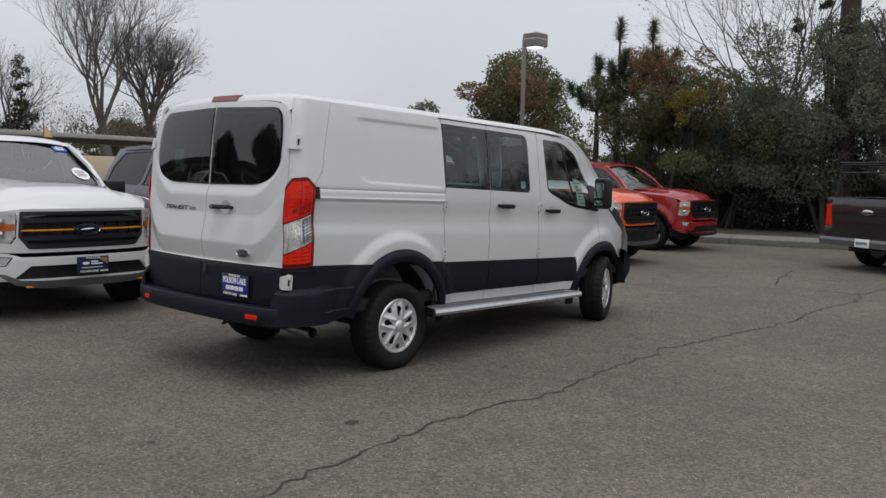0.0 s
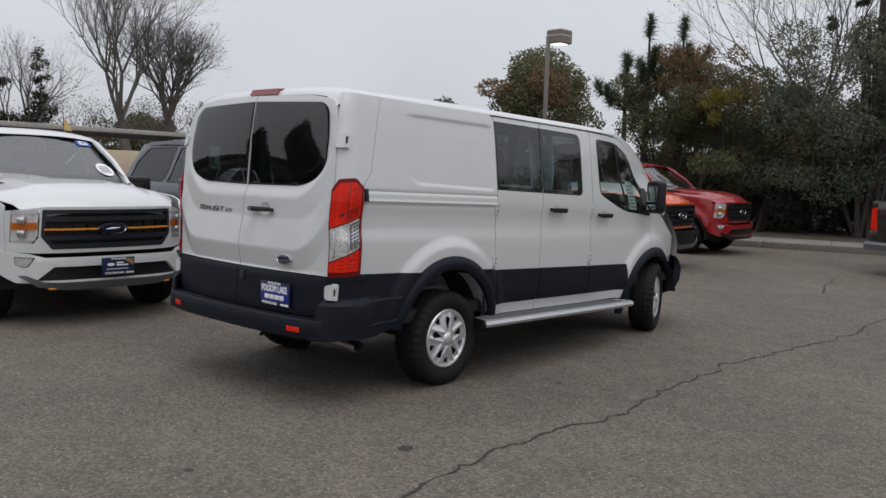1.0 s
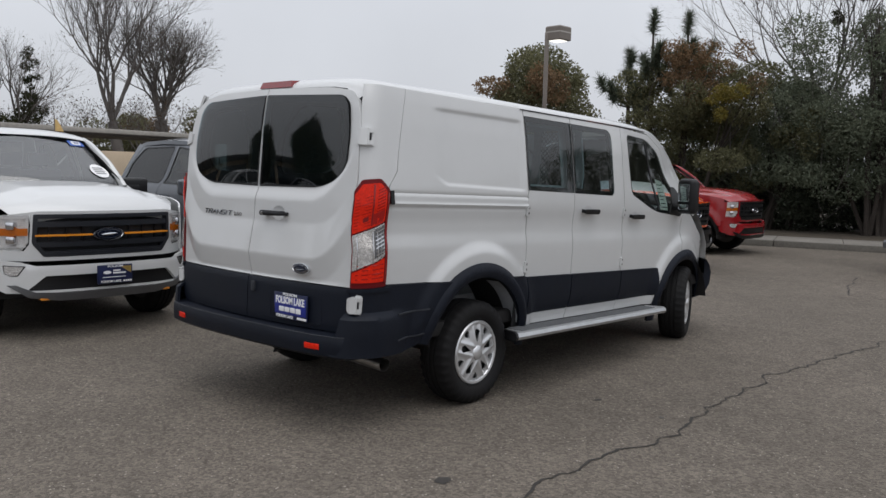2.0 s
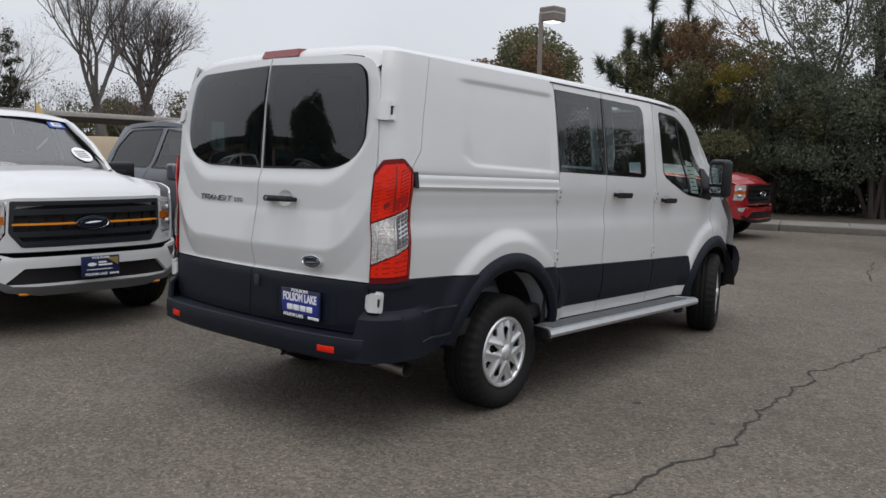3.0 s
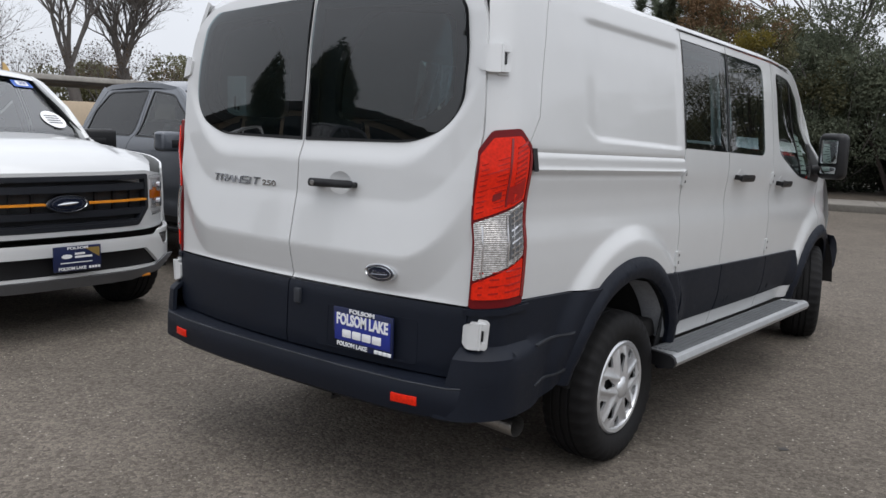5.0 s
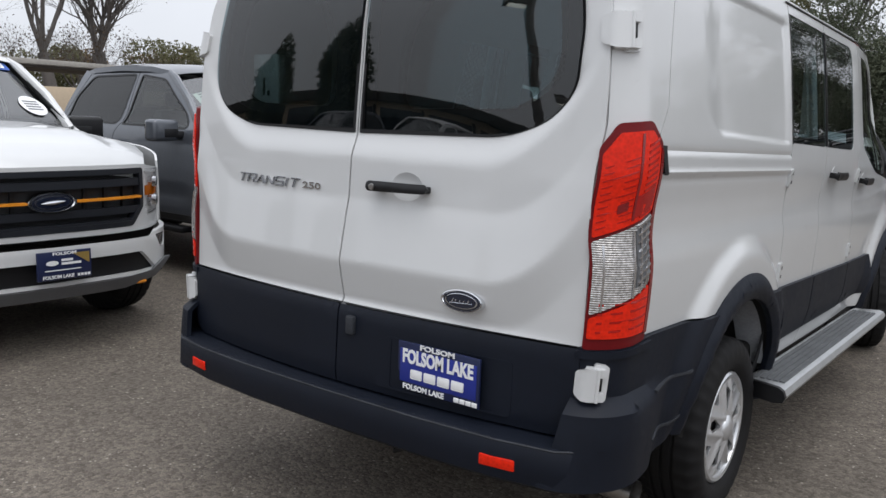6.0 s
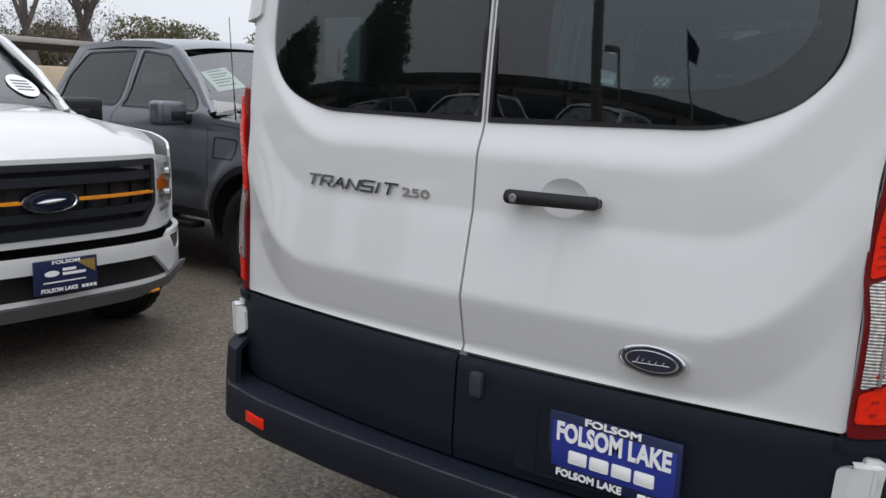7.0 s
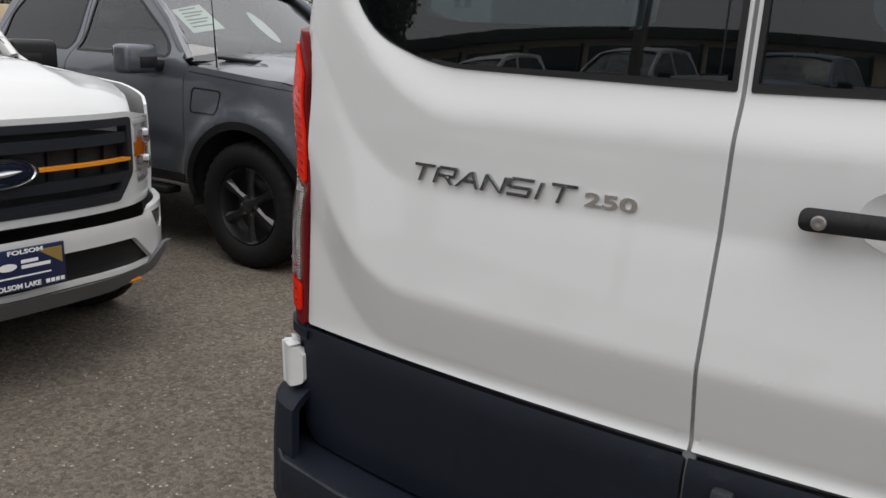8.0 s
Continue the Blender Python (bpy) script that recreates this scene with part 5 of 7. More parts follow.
def pickup(label, paint, m, front=True, rear=True, dark_wheels=True, accent=None, lift=0.0, tag="pickup_truck", mouth=GRILLE, lamps=True, rack=False, group="", trim=None):
    t = thing(tag, label, "pickup truck", m, group)
    IN = (0, -1, 0)
    Z = Matrix.Translation((0, 0, lift))

    def put(name, shape, material, parent=None, text="", smooth=40):
        if name in CAB:
            shape = [cab_point(p) for p in shape[0]], shape[1]
        return part(name, moved(shape, Z), material, parent or t, text, smooth)

    arch = lambda c, a0, a1: arc(c, 0.42, 0.50, a0, a1, 16)
    win_f = rounded([(-0.84, 1.335, 0.03), (-1.06, 1.52, 0.03), (-1.43, 1.80, 0.06), (-1.82, 1.845, 0.03), (-1.86, 1.345, 0.03)], 0.03)
    win_b = rounded([(-1.965, 1.345, 0.03), (-1.93, 1.85, 0.03), (-2.66, 1.83, 0.07), (-2.87, 1.60, 0.08), (-2.92, 1.36, 0.03)], 0.03)
    for s in (1, -1):
        fl = (lambda q: q) if s > 0 else (lambda q: mirrored(q, 1))
        wing = [(0.615, 1.14), (0.615, 0.72), (0.56, 0.60)] + arch(0, 28, 176) + [(-0.51, 0.50), (-0.56, 0.50), (-0.56, 1.27), (-0.48, 1.285), (0.3, 1.225), (0.56, 1.175)]
        put("front_wing", fl(sheet(wing, truck_side, 0.045, 0.015, inward=IN)), paint)
        fd = put("door", fl(sheet([(-0.566, 0.50), (-1.885, 0.50), (-1.885, 1.90), (-1.41, 1.89), (-0.98, 1.60), (-0.68, 1.33), (-0.566, 1.29)], truck_side, 0.05, 0.02, (win_f,), IN)), paint)
        bd = put("door", fl(sheet([(-1.893, 0.50), (-2.96, 0.50), (-2.98, 0.80), (-2.98, 1.45), (-2.73, 1.86), (-1.893, 1.90)], truck_side, 0.05, 0.02, (win_b,), IN)), paint)
        for d, o, gl in ((fd, win_f, CLEARG), (bd, win_b, PRIVACY)):
            g = put("window", fl(sheet(inset(o, 0.003), lambda a, b: truck_side(a, b, -0.004), 0.1, 0, inward=IN)), gl, d)
            g.visible_shadow = False
            put("window_trim", fl(sheet(inset(o, -0.012), lambda a, b: truck_side(a, b, 0.003), 0.1, 0.01, (inset(o, 0.006),), IN)), BLACK, d)
            hx = -1.75 if d is fd else -2.76
            put("door_handle", fl(sheet(rounded([(hx, 1.125), (hx + 0.2, 1.125), (hx + 0.2, 1.16), (hx, 1.16)], 0.014), lambda a, b: truck_side(a, b, 0.035), 0.05, 0.02, inward=IN)), paint, d)
            put("sill_trim", fl(sheet([(-0.58 if d is fd else -1.90, 0.505), (-1.87 if d is fd else -2.94, 0.505), (-1.87 if d is fd else -2.94, 0.56), (-0.58 if d is fd else -1.90, 0.56)], lambda a, b: truck_side(a, b, 0.006), 0.2, 0.01, inward=IN)), BLACK, d)
        put("rear_pillar", fl(sheet([(-2.988, 0.60), (-3.06, 0.60), (-3.06, 1.30), (-3.03, 1.50), (-2.86, 1.90), (-2.738, 1.868), (-2.988, 1.45)], truck_side, 0.06, 0.02, inward=IN)), paint)
        bed = [(-3.075, 0.52), (-3.18, 0.52)] + arch(-BASE, 12, 168) + [(-4.30, 0.58), (-4.80, 0.62), (-4.80, 1.345), (-3.075, 1.345)]
        put("bed_side", fl(sheet(bed, truck_side, 0.06, 0.03, inward=IN)), paint)
        put("bed_rail", fl(box(-4.82, 0.83, 1.335, -3.02, 0.955, 1.375, 0.015)), BLACK)
        put("bed_inner_wall", fl(box(-4.78, 0.83, 0.75, -3.02, 0.85, 1.34)), BLACK)
        for c in (0.0, -BASE):
            lip = arc(c, 0.42, 0.545, 180, 0, 26) + arc(c, 0.42, 0.492, 0, 180, 26)
            put("arch_lip", fl(sheet(lip, lambda a, b: truck_side(a, b, 0.012), 0.05, 0.025, inward=IN)), BLACK if dark_wheels else paint)
            rings = [[(c + 0.52 * math.cos(radians(a)), y, max(0.34, 0.42 + 0.52 * math.sin(radians(a)))) for a in range(-10, 191, 10)] for y in (0.98, 0.80, 0.52)]
            put("wheel_housing", fl(loft(rings, False, False)), RUST)
        put("step_bar", fl(box(-2.85, 0.90, 0.40, -0.72, 1.04, 0.455, 0.02)), BLACK)
        put("inner_frame", fl(sheet([(-0.56, 0.48), (-3.0, 0.48), (-3.0, 1.45), (-2.74, 1.88), (-1.41, 1.88), (-0.98, 1.58), (-0.66, 1.32)], lambda a, b: truck_side(a, b, -0.03), 0.15, 0.006,
                                    (inset(win_f, 0.02), inset(win_b, 0.02)), IN)), DARK)
        mir = put("door_mirror", fl(moved(box(-0.06, -0.02, -0.095, 0.085, 0.255, 0.095, 0.034, 3), pose(-0.86, 1.03, 1.315, 0, 0, -6))), paint if paint is GREY else BLACK)
        put("mirror_arm", fl(box(-0.90, 0.93, 1.235, -0.77, 1.10, 1.31, 0.025)), BLACK, mir)
        put("mirror_glass", fl(moved(box(-0.065, 0.0, -0.078, -0.059, 0.235, 0.08, 0.01), pose(-0.86, 1.03, 1.315, 0, 0, -6))), MIRROR, mir)
        put("indicator_slot", fl(moved(box(0.081, 0.0, -0.06, 0.089, 0.15, 0.015, 0.004), pose(-0.86, 1.03, 1.315, 0, 0, -6))), BLACK, mir)
    # cab roof, glass and interior
    roof = [[(x, -w - 0.006, z - 0.105)] + [(x, w * u, z - 0.05 * abs(u) ** 3) for u in np.linspace(-1, 1, 15)] + [(x, w + 0.006, z - 0.105)] for x, z, w in ((-1.34, 1.90, 0.745), (-1.42, 1.942, 0.755), (-1.70, 1.985, 0.765), (-2.2, 1.995, 0.77), (-2.66, 1.972, 0.765), (-2.82, 1.935, 0.755), (-2.88, 1.90, 0.745))]
    put("cab_roof", loft(roof, False, False), paint, None, "", 60)
    ws = lambda u, k: (-0.52 - 0.86 * k - 0.16 * u * u * (1 - 0.4 * k), u * (0.885 - 0.13 * k), 1.325 + 0.585 * k - 0.02 * u * u)
    g = put("windscreen", sheet([(-1, 0), (1, 0), (1, 1), (-1, 1)], ws, 0.06, 0, inward=(-1, 0, -0.5)), SCREEN)
    g.visible_shadow = False
    put("screen_border", sheet([(-1, 0), (1, 0), (1, 1), (-1, 1)], lambda u, k: tuple(Vector(ws(u, k)) + Vector((-0.004, 0, -0.006))), 0.12, 0.004, ([(-0.975, 0.05), (0.975, 0.05), (0.97, 0.95), (-0.97, 0.95)],), (-1, 0, -0.5)), BLACK)
    g = put("rear_glass", sheet([(-0.68, 0), (0.68, 0), (0.62, 1), (-0.62, 1)], lambda u, k: (-3.045 + 0.2 * k, u, 1.36 + 0.5 * k), 0.2, 0, inward=(1, 0, 0)), PRIVACY)
    g.visible_shadow = False
    put("cab_rear", sheet([(-0.92, 0.6), (0.92, 0.6), (0.92, 1.35), (0.72, 1.90), (-0.72, 1.90), (-0.92, 1.35)], lambda u, z: (-3.05 + 0.2 * max(0, (z - 1.35) / 0.5), u, z), 0.2, 0.02, ([(-0.68, 1.36), (0.68, 1.36), (0.62, 1.86), (-0.62, 1.86)],), (1, 0, 0)), paint)
    for s in (1, -1):
        fl = (lambda q: q) if s > 0 else (lambda q: mirrored(q, 1))
        put("a_pillar", fl(tube([(-0.66, 0.905, 1.31), (-0.99, 0.842, 1.59), (-1.30, 0.772, 1.82), (-1.42, 0.748, 1.882)], [0.035, 0.034, 0.033, 0.02], 8)), paint)
        put("wing_vent", fl(moved(box(-0.15, -0.06, -0.01, 0.15, 0.06, 0.012, 0.005), pose(-0.37, 0.66, 1.328, 0, 3, -8))), BLACK)
        for x in (-1.75, -2.55):
            seat = put("seat", fl(merge(box(x - 0.1, 0.15, 0.85, x + 0.45, 0.65, 1.0, 0.05), box(x - 0.14, 0.15, 0.95, x + 0.02, 0.65, 1.50, 0.05))), CLOTH)
            put("headrest", fl(box(x - 0.13, 0.28, 1.53, x - 0.02, 0.52, 1.70, 0.04)), CLOTH, seat)
    put("cab_floor", box(-2.95, -0.88, 0.5, -0.6, 0.88, 0.62), DARK)
    put("dashboard", box(-0.98, -0.82, 0.9, -0.60, 0.82, 1.26, 0.06), BLACK)
    put("cowl", box(-0.74, -0.84, 1.22, -0.46, 0.84, 1.295, 0.02), BLACK)
    put("bonnet", sheet([(-0.985, -0.56), (0.985, -0.56), (0.985, 0.90), (-0.985, 0.90)], lambda u, x: hood(u, x), (0.07, 0.05), 0.015, inward=(0, 0, -1)), paint, None, "", 50)
    put("chassis", merge(box(-4.7, -0.55, 0.45, 0.5, 0.55, 0.62, 0.03), box(-4.78, -0.82, 0.70, -3.02, 0.82, 0.76), tube([(0, -0.8, 0.42), (0, 0.8, 0.42)], 0.05, 8), tube([(-BASE, -0.8, 0.42), (-BASE, 0.8, 0.42)], 0.07, 8), box(-0.5, -0.5, 0.36, 0.7, 0.5, 0.6, 0.05)), RUST)
    # nose
    tuck = lambda u: math.copysign(min(abs(u), 0.64) + 0.82 * max(0.0, abs(u) - 0.64), u)
    nose = lambda u, z, off=0.0: (0.90 + off - 0.36 * abs(u) ** 3.4 + 0.02 * math.sin((z - 0.7) * 4), tuck(u), z)
    front_hole = rounded([(-0.64, 1.115), (0.64, 1.115), (0.655, 0.86), (0.56, 0.735), (-0.56, 0.735), (-0.655, 0.86)], 0.02)
    put("nose_panel", sheet([(-0.985, 1.09), (-0.60, 1.14), (0.60, 1.14), (0.985, 1.09), (0.985, 0.70), (-0.985, 0.70)], nose, 0.06, 0.02, (front_hole, [(0.66, 1.11), (0.905, 1.10), (0.92, 0.80), (0.72, 0.79), (0.675, 0.85)], [(-0.66, 1.11), (-0.905, 1.10), (-0.92, 0.80), (-0.72, 0.79), (-0.675, 0.85)]), (-1, 0, 0)), paint)
    gr = put("grille", sheet(front_hole, lambda a, b: nose(a, b, -0.055), 0.1, 0.02, inward=(-1, 0, 0)), DARK, None, "black grille with horizontal bars")
    put("grille_surround", sheet(inset(front_hole, 0.002), lambda a, b: nose(a, b, 0.004), 0.1, 0.05, (inset(front_hole, 0.035),), (-1, 0, 0)), mouth, gr)
    for z, h in ((1.085, 0.018), (1.025, 0.048), (0.845, 0.046), (0.775, 0.022)):
        put("grille_bar", sheet(rounded([(-0.63, z - h / 2), (0.63, z - h / 2), (0.63, z + h / 2), (-0.63, z + h / 2)], 0.006), lambda a, b: nose(a, b, -0.004), 0.1, 0.03, inward=(-1, 0, 0)), mouth, gr)
    for y in (-0.50, -0.36, -0.22, 0.22, 0.36, 0.50):
        put("grille_slat", sheet([(y - 0.012, 0.84), (y + 0.012, 0.84), (y + 0.012, 1.0), (y - 0.012, 1.0)], lambda a, b: nose(a, b, -0.028), 0.2, 0.02, inward=(-1, 0, 0)), BLACK, gr)
    for s in (1, -1):
        put("grille_bar", sheet(rounded([(s * 0.15, 0.918), (s * 0.63, 0.918), (s * 0.63, 0.932), (s * 0.15, 0.932)], 0.004), lambda a, b: nose(a, b, 0.006), 0.1, 0.03, inward=(-1, 0, 0)), accent or mouth, gr)
        fl = (lambda q: q) if s > 0 else (lambda q: mirrored(q, 1))
        # head lamps: a C-shaped light guide round two stacked projectors
        hl = put("head_lamp", fl(sheet([(0.663, 1.107), (0.902, 1.097), (0.917, 0.803), (0.722, 0.793), (0.678, 0.853)], lambda a, b: nose(a, b, -0.032), 0.06, 0.02, inward=(-1, 0, 0))), LAMPBOWL, None, "clear head lamp with an amber bar")
        put("light_guide", fl(merge(*[sheet(o, lambda a, b: nose(a, b, -0.012), 0.06, 0.03, inward=(-1, 0, 0)) for o in ([(0.675, 1.095), (0.90, 1.085), (0.90, 1.068), (0.69, 1.075)], [(0.675, 1.07), (0.70, 1.07), (0.705, 0.86), (0.68, 0.86)], [(0.70, 0.82), (0.905, 0.815), (0.905, 0.832), (0.70, 0.845)])])), LETTER, hl)
        for z in (1.01, 0.885):
            put("projector", fl(moved(box(-0.05, -0.07, -0.035, 0.03, 0.07, 0.035, 0.015), pose(0.715, 0.745, z, 0, 0, -36))), LAMPIN, hl)
        put("amber_bar", fl(sheet([(0.685, 0.925), (0.905, 0.92), (0.905, 0.985), (0.685, 0.99)], lambda a, b: nose(a, b, -0.006), 0.06, 0.03, inward=(-1, 0, 0))), AMBER, hl)
        g = put("lamp_glass", fl(sheet([(0.665, 1.105), (0.90, 1.095), (0.915, 0.805), (0.724, 0.795), (0.68, 0.853)], lambda a, b: nose(a, b, 0.002), 0.06, 0, inward=(-1, 0, 0))), LAMPGLASS, hl)
        g.visible_shadow = False
    # emblem
    em = put("oval_emblem", moved(lathe([(0.5, -0.02), (0.5, 0.012), (0.485, 0.018), (0.45, 0.018), (0.43, 0.012)], 40), Matrix.LocRotScale((0.91, 0, 0.927), None, (1, 0.30, 0.125))), CHROME, None, "dark oval emblem with a chrome rim")
    put("emblem_field", moved(lathe([(0.42, 0.0), (0.42, 0.014), (0.01, 0.016)], 36), Matrix.LocRotScale((0.91, 0, 0.927), None, (1, 0.30, 0.125))), EMBLEM, em)
    for sc, mm in (((1, 0.225, 0.088), CHROME), ((1, 0.205, 0.072), EMBLEM)):
        put("emblem_mark", moved(lathe([(0.5, 0.0), (0.5, 0.0165 if mm is CHROME else 0.018), (0.01, 0.0168 if mm is CHROME else 0.0185)], 36), Matrix.LocRotScale((0.91, 0, 0.927), None, sc)), mm, em)
    put("emblem_mark", tube([(0.929, d * 0.075, 0.927 + 0.006 * d) for d in np.linspace(-1, 1, 13)], [0.001 + 0.012 * (1 - d * d) for d in np.linspace(-1, 1, 13)], 8), CHROME, em)
    # bumper
    bump = lambda u, z, off=0.0: (fine(BS, BX, abs(u), 0.03) + off * (1 - ease(0.75, 1.1, abs(u))) - 0.05 * ease(0.66, 0.69, z) * (1 - ease(0.6, 0.8, abs(u))), math.copysign(fine(BS, BY, abs(u), 0.03) + off * ease(0.75, 1.1, abs(u)), u), z)
    opening = rounded([(-0.58, 0.575), (0.58, 0.575), (0.74, 0.445), (-0.74, 0.445)], 0.015)
    fog = [rounded([(s * 0.74, 0.666), (s * 0.945, 0.670), (s * 0.935, 0.595), (s * 0.87, 0.570), (s * 0.81, 0.574)], 0.012) for s in (1, -1)]
    bp = put("front_bumper", sheet([(-1.10, 0.715), (-0.78, 0.695), (-0.66, 0.665), (0.66, 0.665), (0.78, 0.695), (1.10, 0.715), (1.17, 0.64), (1.12, 0.50), (0.92, 0.425), (-0.92, 0.425), (-1.12, 0.50), (-1.17, 0.64)], bump, 0.04, 0.03, (opening, *fog), (-1, 0, 0)), trim or paint)
    put("bumper_gap", sheet([(-0.95, 0.69), (0.95, 0.69), (0.95, 0.725), (-0.95, 0.725)], lambda a, b: nose(a, b, -0.02), 0.1, 0.02, inward=(-1, 0, 0)), BLACK, bp)
    put("lower_intake", sheet([(-0.74, 0.59), (0.74, 0.59), (0.80, 0.43), (-0.80, 0.43)], lambda a, b: bump(a, b, -0.035), 0.1, 0.02, inward=(-1, 0, 0)), BLACK, bp)
    for s, o in zip((1, -1), fog):
        fo = put("fog_lamp", sheet(inset(o, -0.01), lambda a, b: bump(a, b, -0.03), 0.1, 0.02, inward=(-1, 0, 0)), DARK, bp)
        put("fog_lens", sheet(inset(o, 0.008), lambda a, b: bump(a, b, -0.008), 0.06, 0.015, inward=(-1, 0, 0)), CLEARLENS, bp)
        put("tow_hook", moved(tube([(0, -0.05, 0.012), (0.05, -0.045, 0), (0.055, 0, 0), (0.05, 0.045, 0), (0, 0.05, 0.012)], 0.011, 8), pose(0.85, s * 0.56, 0.366)), accent or BLACK, bp)
    put("skid_plate", sheet([(-0.86, 0.50), (-0.80, 0.50), (-0.66, 0.435), (-0.4, 0.42), (0.4, 0.42), (0.66, 0.435), (0.80, 0.50), (0.86, 0.50), (0.70, 0.385), (0.45, 0.345), (-0.45, 0.345), (-0.70, 0.385)], lambda a, b: (0.992 - 0.28 * abs(a) ** 2.8 - 0.5 * max(0, 0.42 - b), a, b), 0.08, 0.02, inward=(-1, 0, 0)), SKID if accent else BLACK, bp)
    # tail
    tg = put("tailgate", sheet(rounded([(-0.80, 0.64), (0.80, 0.64), (0.80, 1.36), (-0.80, 1.36)], 0.02), lambda u, z: (-4.86 - 0.03 * ease(0.9, 1.1, z) * (1 - ease(1.28, 1.34, z)), u, z), 0.06, 0.05, inward=(1, 0, 0)), paint, None, "pickup tailgate with an oval emblem")
    put("tailgate_emblem", moved(lathe([(0.5, 0.0), (0.5, -0.014), (0.4, -0.018), (0.01, -0.018)], 32), Matrix.LocRotScale((-4.885, 0, 1.12), None, (1, 0.24, 0.095))), CHROME, tg)
    for s in (1, -1):
        fl = (lambda q: q) if s > 0 else (lambda q: mirrored(q, 1))
        put("tail_lamp", fl(sheet(rounded([(0.81, 0.84), (0.975, 0.86), (0.97, 1.24), (0.81, 1.26)], 0.02), lambda u, z: (-4.86 + 0.5 * max(0, u - 0.86) ** 1.3, u, z), 0.05, 0.06, inward=(1, 0, 0))), REDLENS)
        put("tail_post", fl(box(-4.85, 0.80, 0.62, -4.78, 0.98, 0.84, 0.01)), paint)
        put("tail_post", fl(box(-4.85, 0.80, 1.26, -4.78, 0.955, 1.36, 0.01)), paint)
    put("rear_bumper", loft([[(-4.80 + o, y, z) for o, z in ((0.02, 0.64), (-0.16, 0.64), (-0.19, 0.60), (-0.18, 0.50), (0.02, 0.48))] for y in (-0.96, -0.9, 0.9, 0.96)]), CHROME if rear else SKID, None, "bright rear bumper" if rear else "dull grey rear bumper")
    np_ = put("plate", box(-4.995, -0.155, 0.50, -4.985, 0.155, 0.65, 0.004), LETTER)
    for k in range(6):
        put("plate_bar", box(-4.999, -0.11 + k * 0.04, 0.55, -4.994, -0.085 + k * 0.04, 0.60), NAVY, np_)
    # wheels
    for x, s in ((0, 1), (0, -1), (-BASE, 1), (-BASE, -1)):
        wh = part("wheel", TRUCK_TYRE, RUBBER, t, "", 50)
        wh.matrix_local = pose(x, s * 0.865, 0.415, 0, 0, 90 if s > 0 else -90)
        part("rim", lathe([(0.262, -0.11), (0.265, 0.10), (0.252, 0.118), (0.240, 0.09), (0.225, -0.02), (0.06, -0.01), (0.01, -0.01)], 40), DARKRIM if dark_wheels else CAP, wh)
        for i in range(6):
            ring = [[(0.075, -w, d), (0.095 + b, -w * 0.5, d), (0.095 + b, w * 0.5, d), (0.075, w, d)] for d, w, b in ((0.04, 0.035, 0.0), (0.13, 0.022, -0.004), (0.245, 0.045, 0.008))]
            part("spoke", moved(loft(ring), Matrix.Rotation(i * math.pi / 3, 4, "X")), DARKRIM if dark_wheels else CAP, wh)
            part("wheel_nut", moved(lathe([(0.011, 0.0), (0.011, 0.018), (0.002, 0.02)], 8), Matrix.Rotation(i * math.pi / 3 + 0.5, 4, "X") @ Matrix.Translation((0.085, 0, 0.06))), STEEL, wh)
        part("hub_cap", lathe([(0.045, 0.07), (0.045, 0.108), (0.03, 0.115), (0.002, 0.116)], 20), DARKRIM if dark_wheels else CAP, wh)
    if rack:
        for y in (0.86, -0.86):
            rk = put("rack_rail", merge(tube([(-4.72, y, 1.38), (-4.62, y, 1.95), (-4.66, y, 2.02)], 0.022, 8), tube([(-4.66, y, 1.97), (-0.9, y, 2.06), (-0.75, y, 2.03)], 0.022, 8), tube([(-3.15, y, 1.38), (-3.2, y, 2.0)], 0.022, 8), tube([(-4.68, y, 1.82), (-3.2, y, 1.86)], 0.016, 8)), BLACK, None, "black steel ladder rack")
        for x in (-4.66, -3.3, -1.9, -0.9):
            put("rack_crossbar", tube([(x, -0.86, 2.0), (x, 0.86, 2.0)], 0.02, 8), BLACK)
        for y in (0.86, -0.86):
            put("rack_hook", tube([(-4.66, y, 1.98), (-4.76, y, 2.06), (-4.86, y, 2.03), (-4.88, y, 1.95)], 0.016, 8), BLACK)
    return t


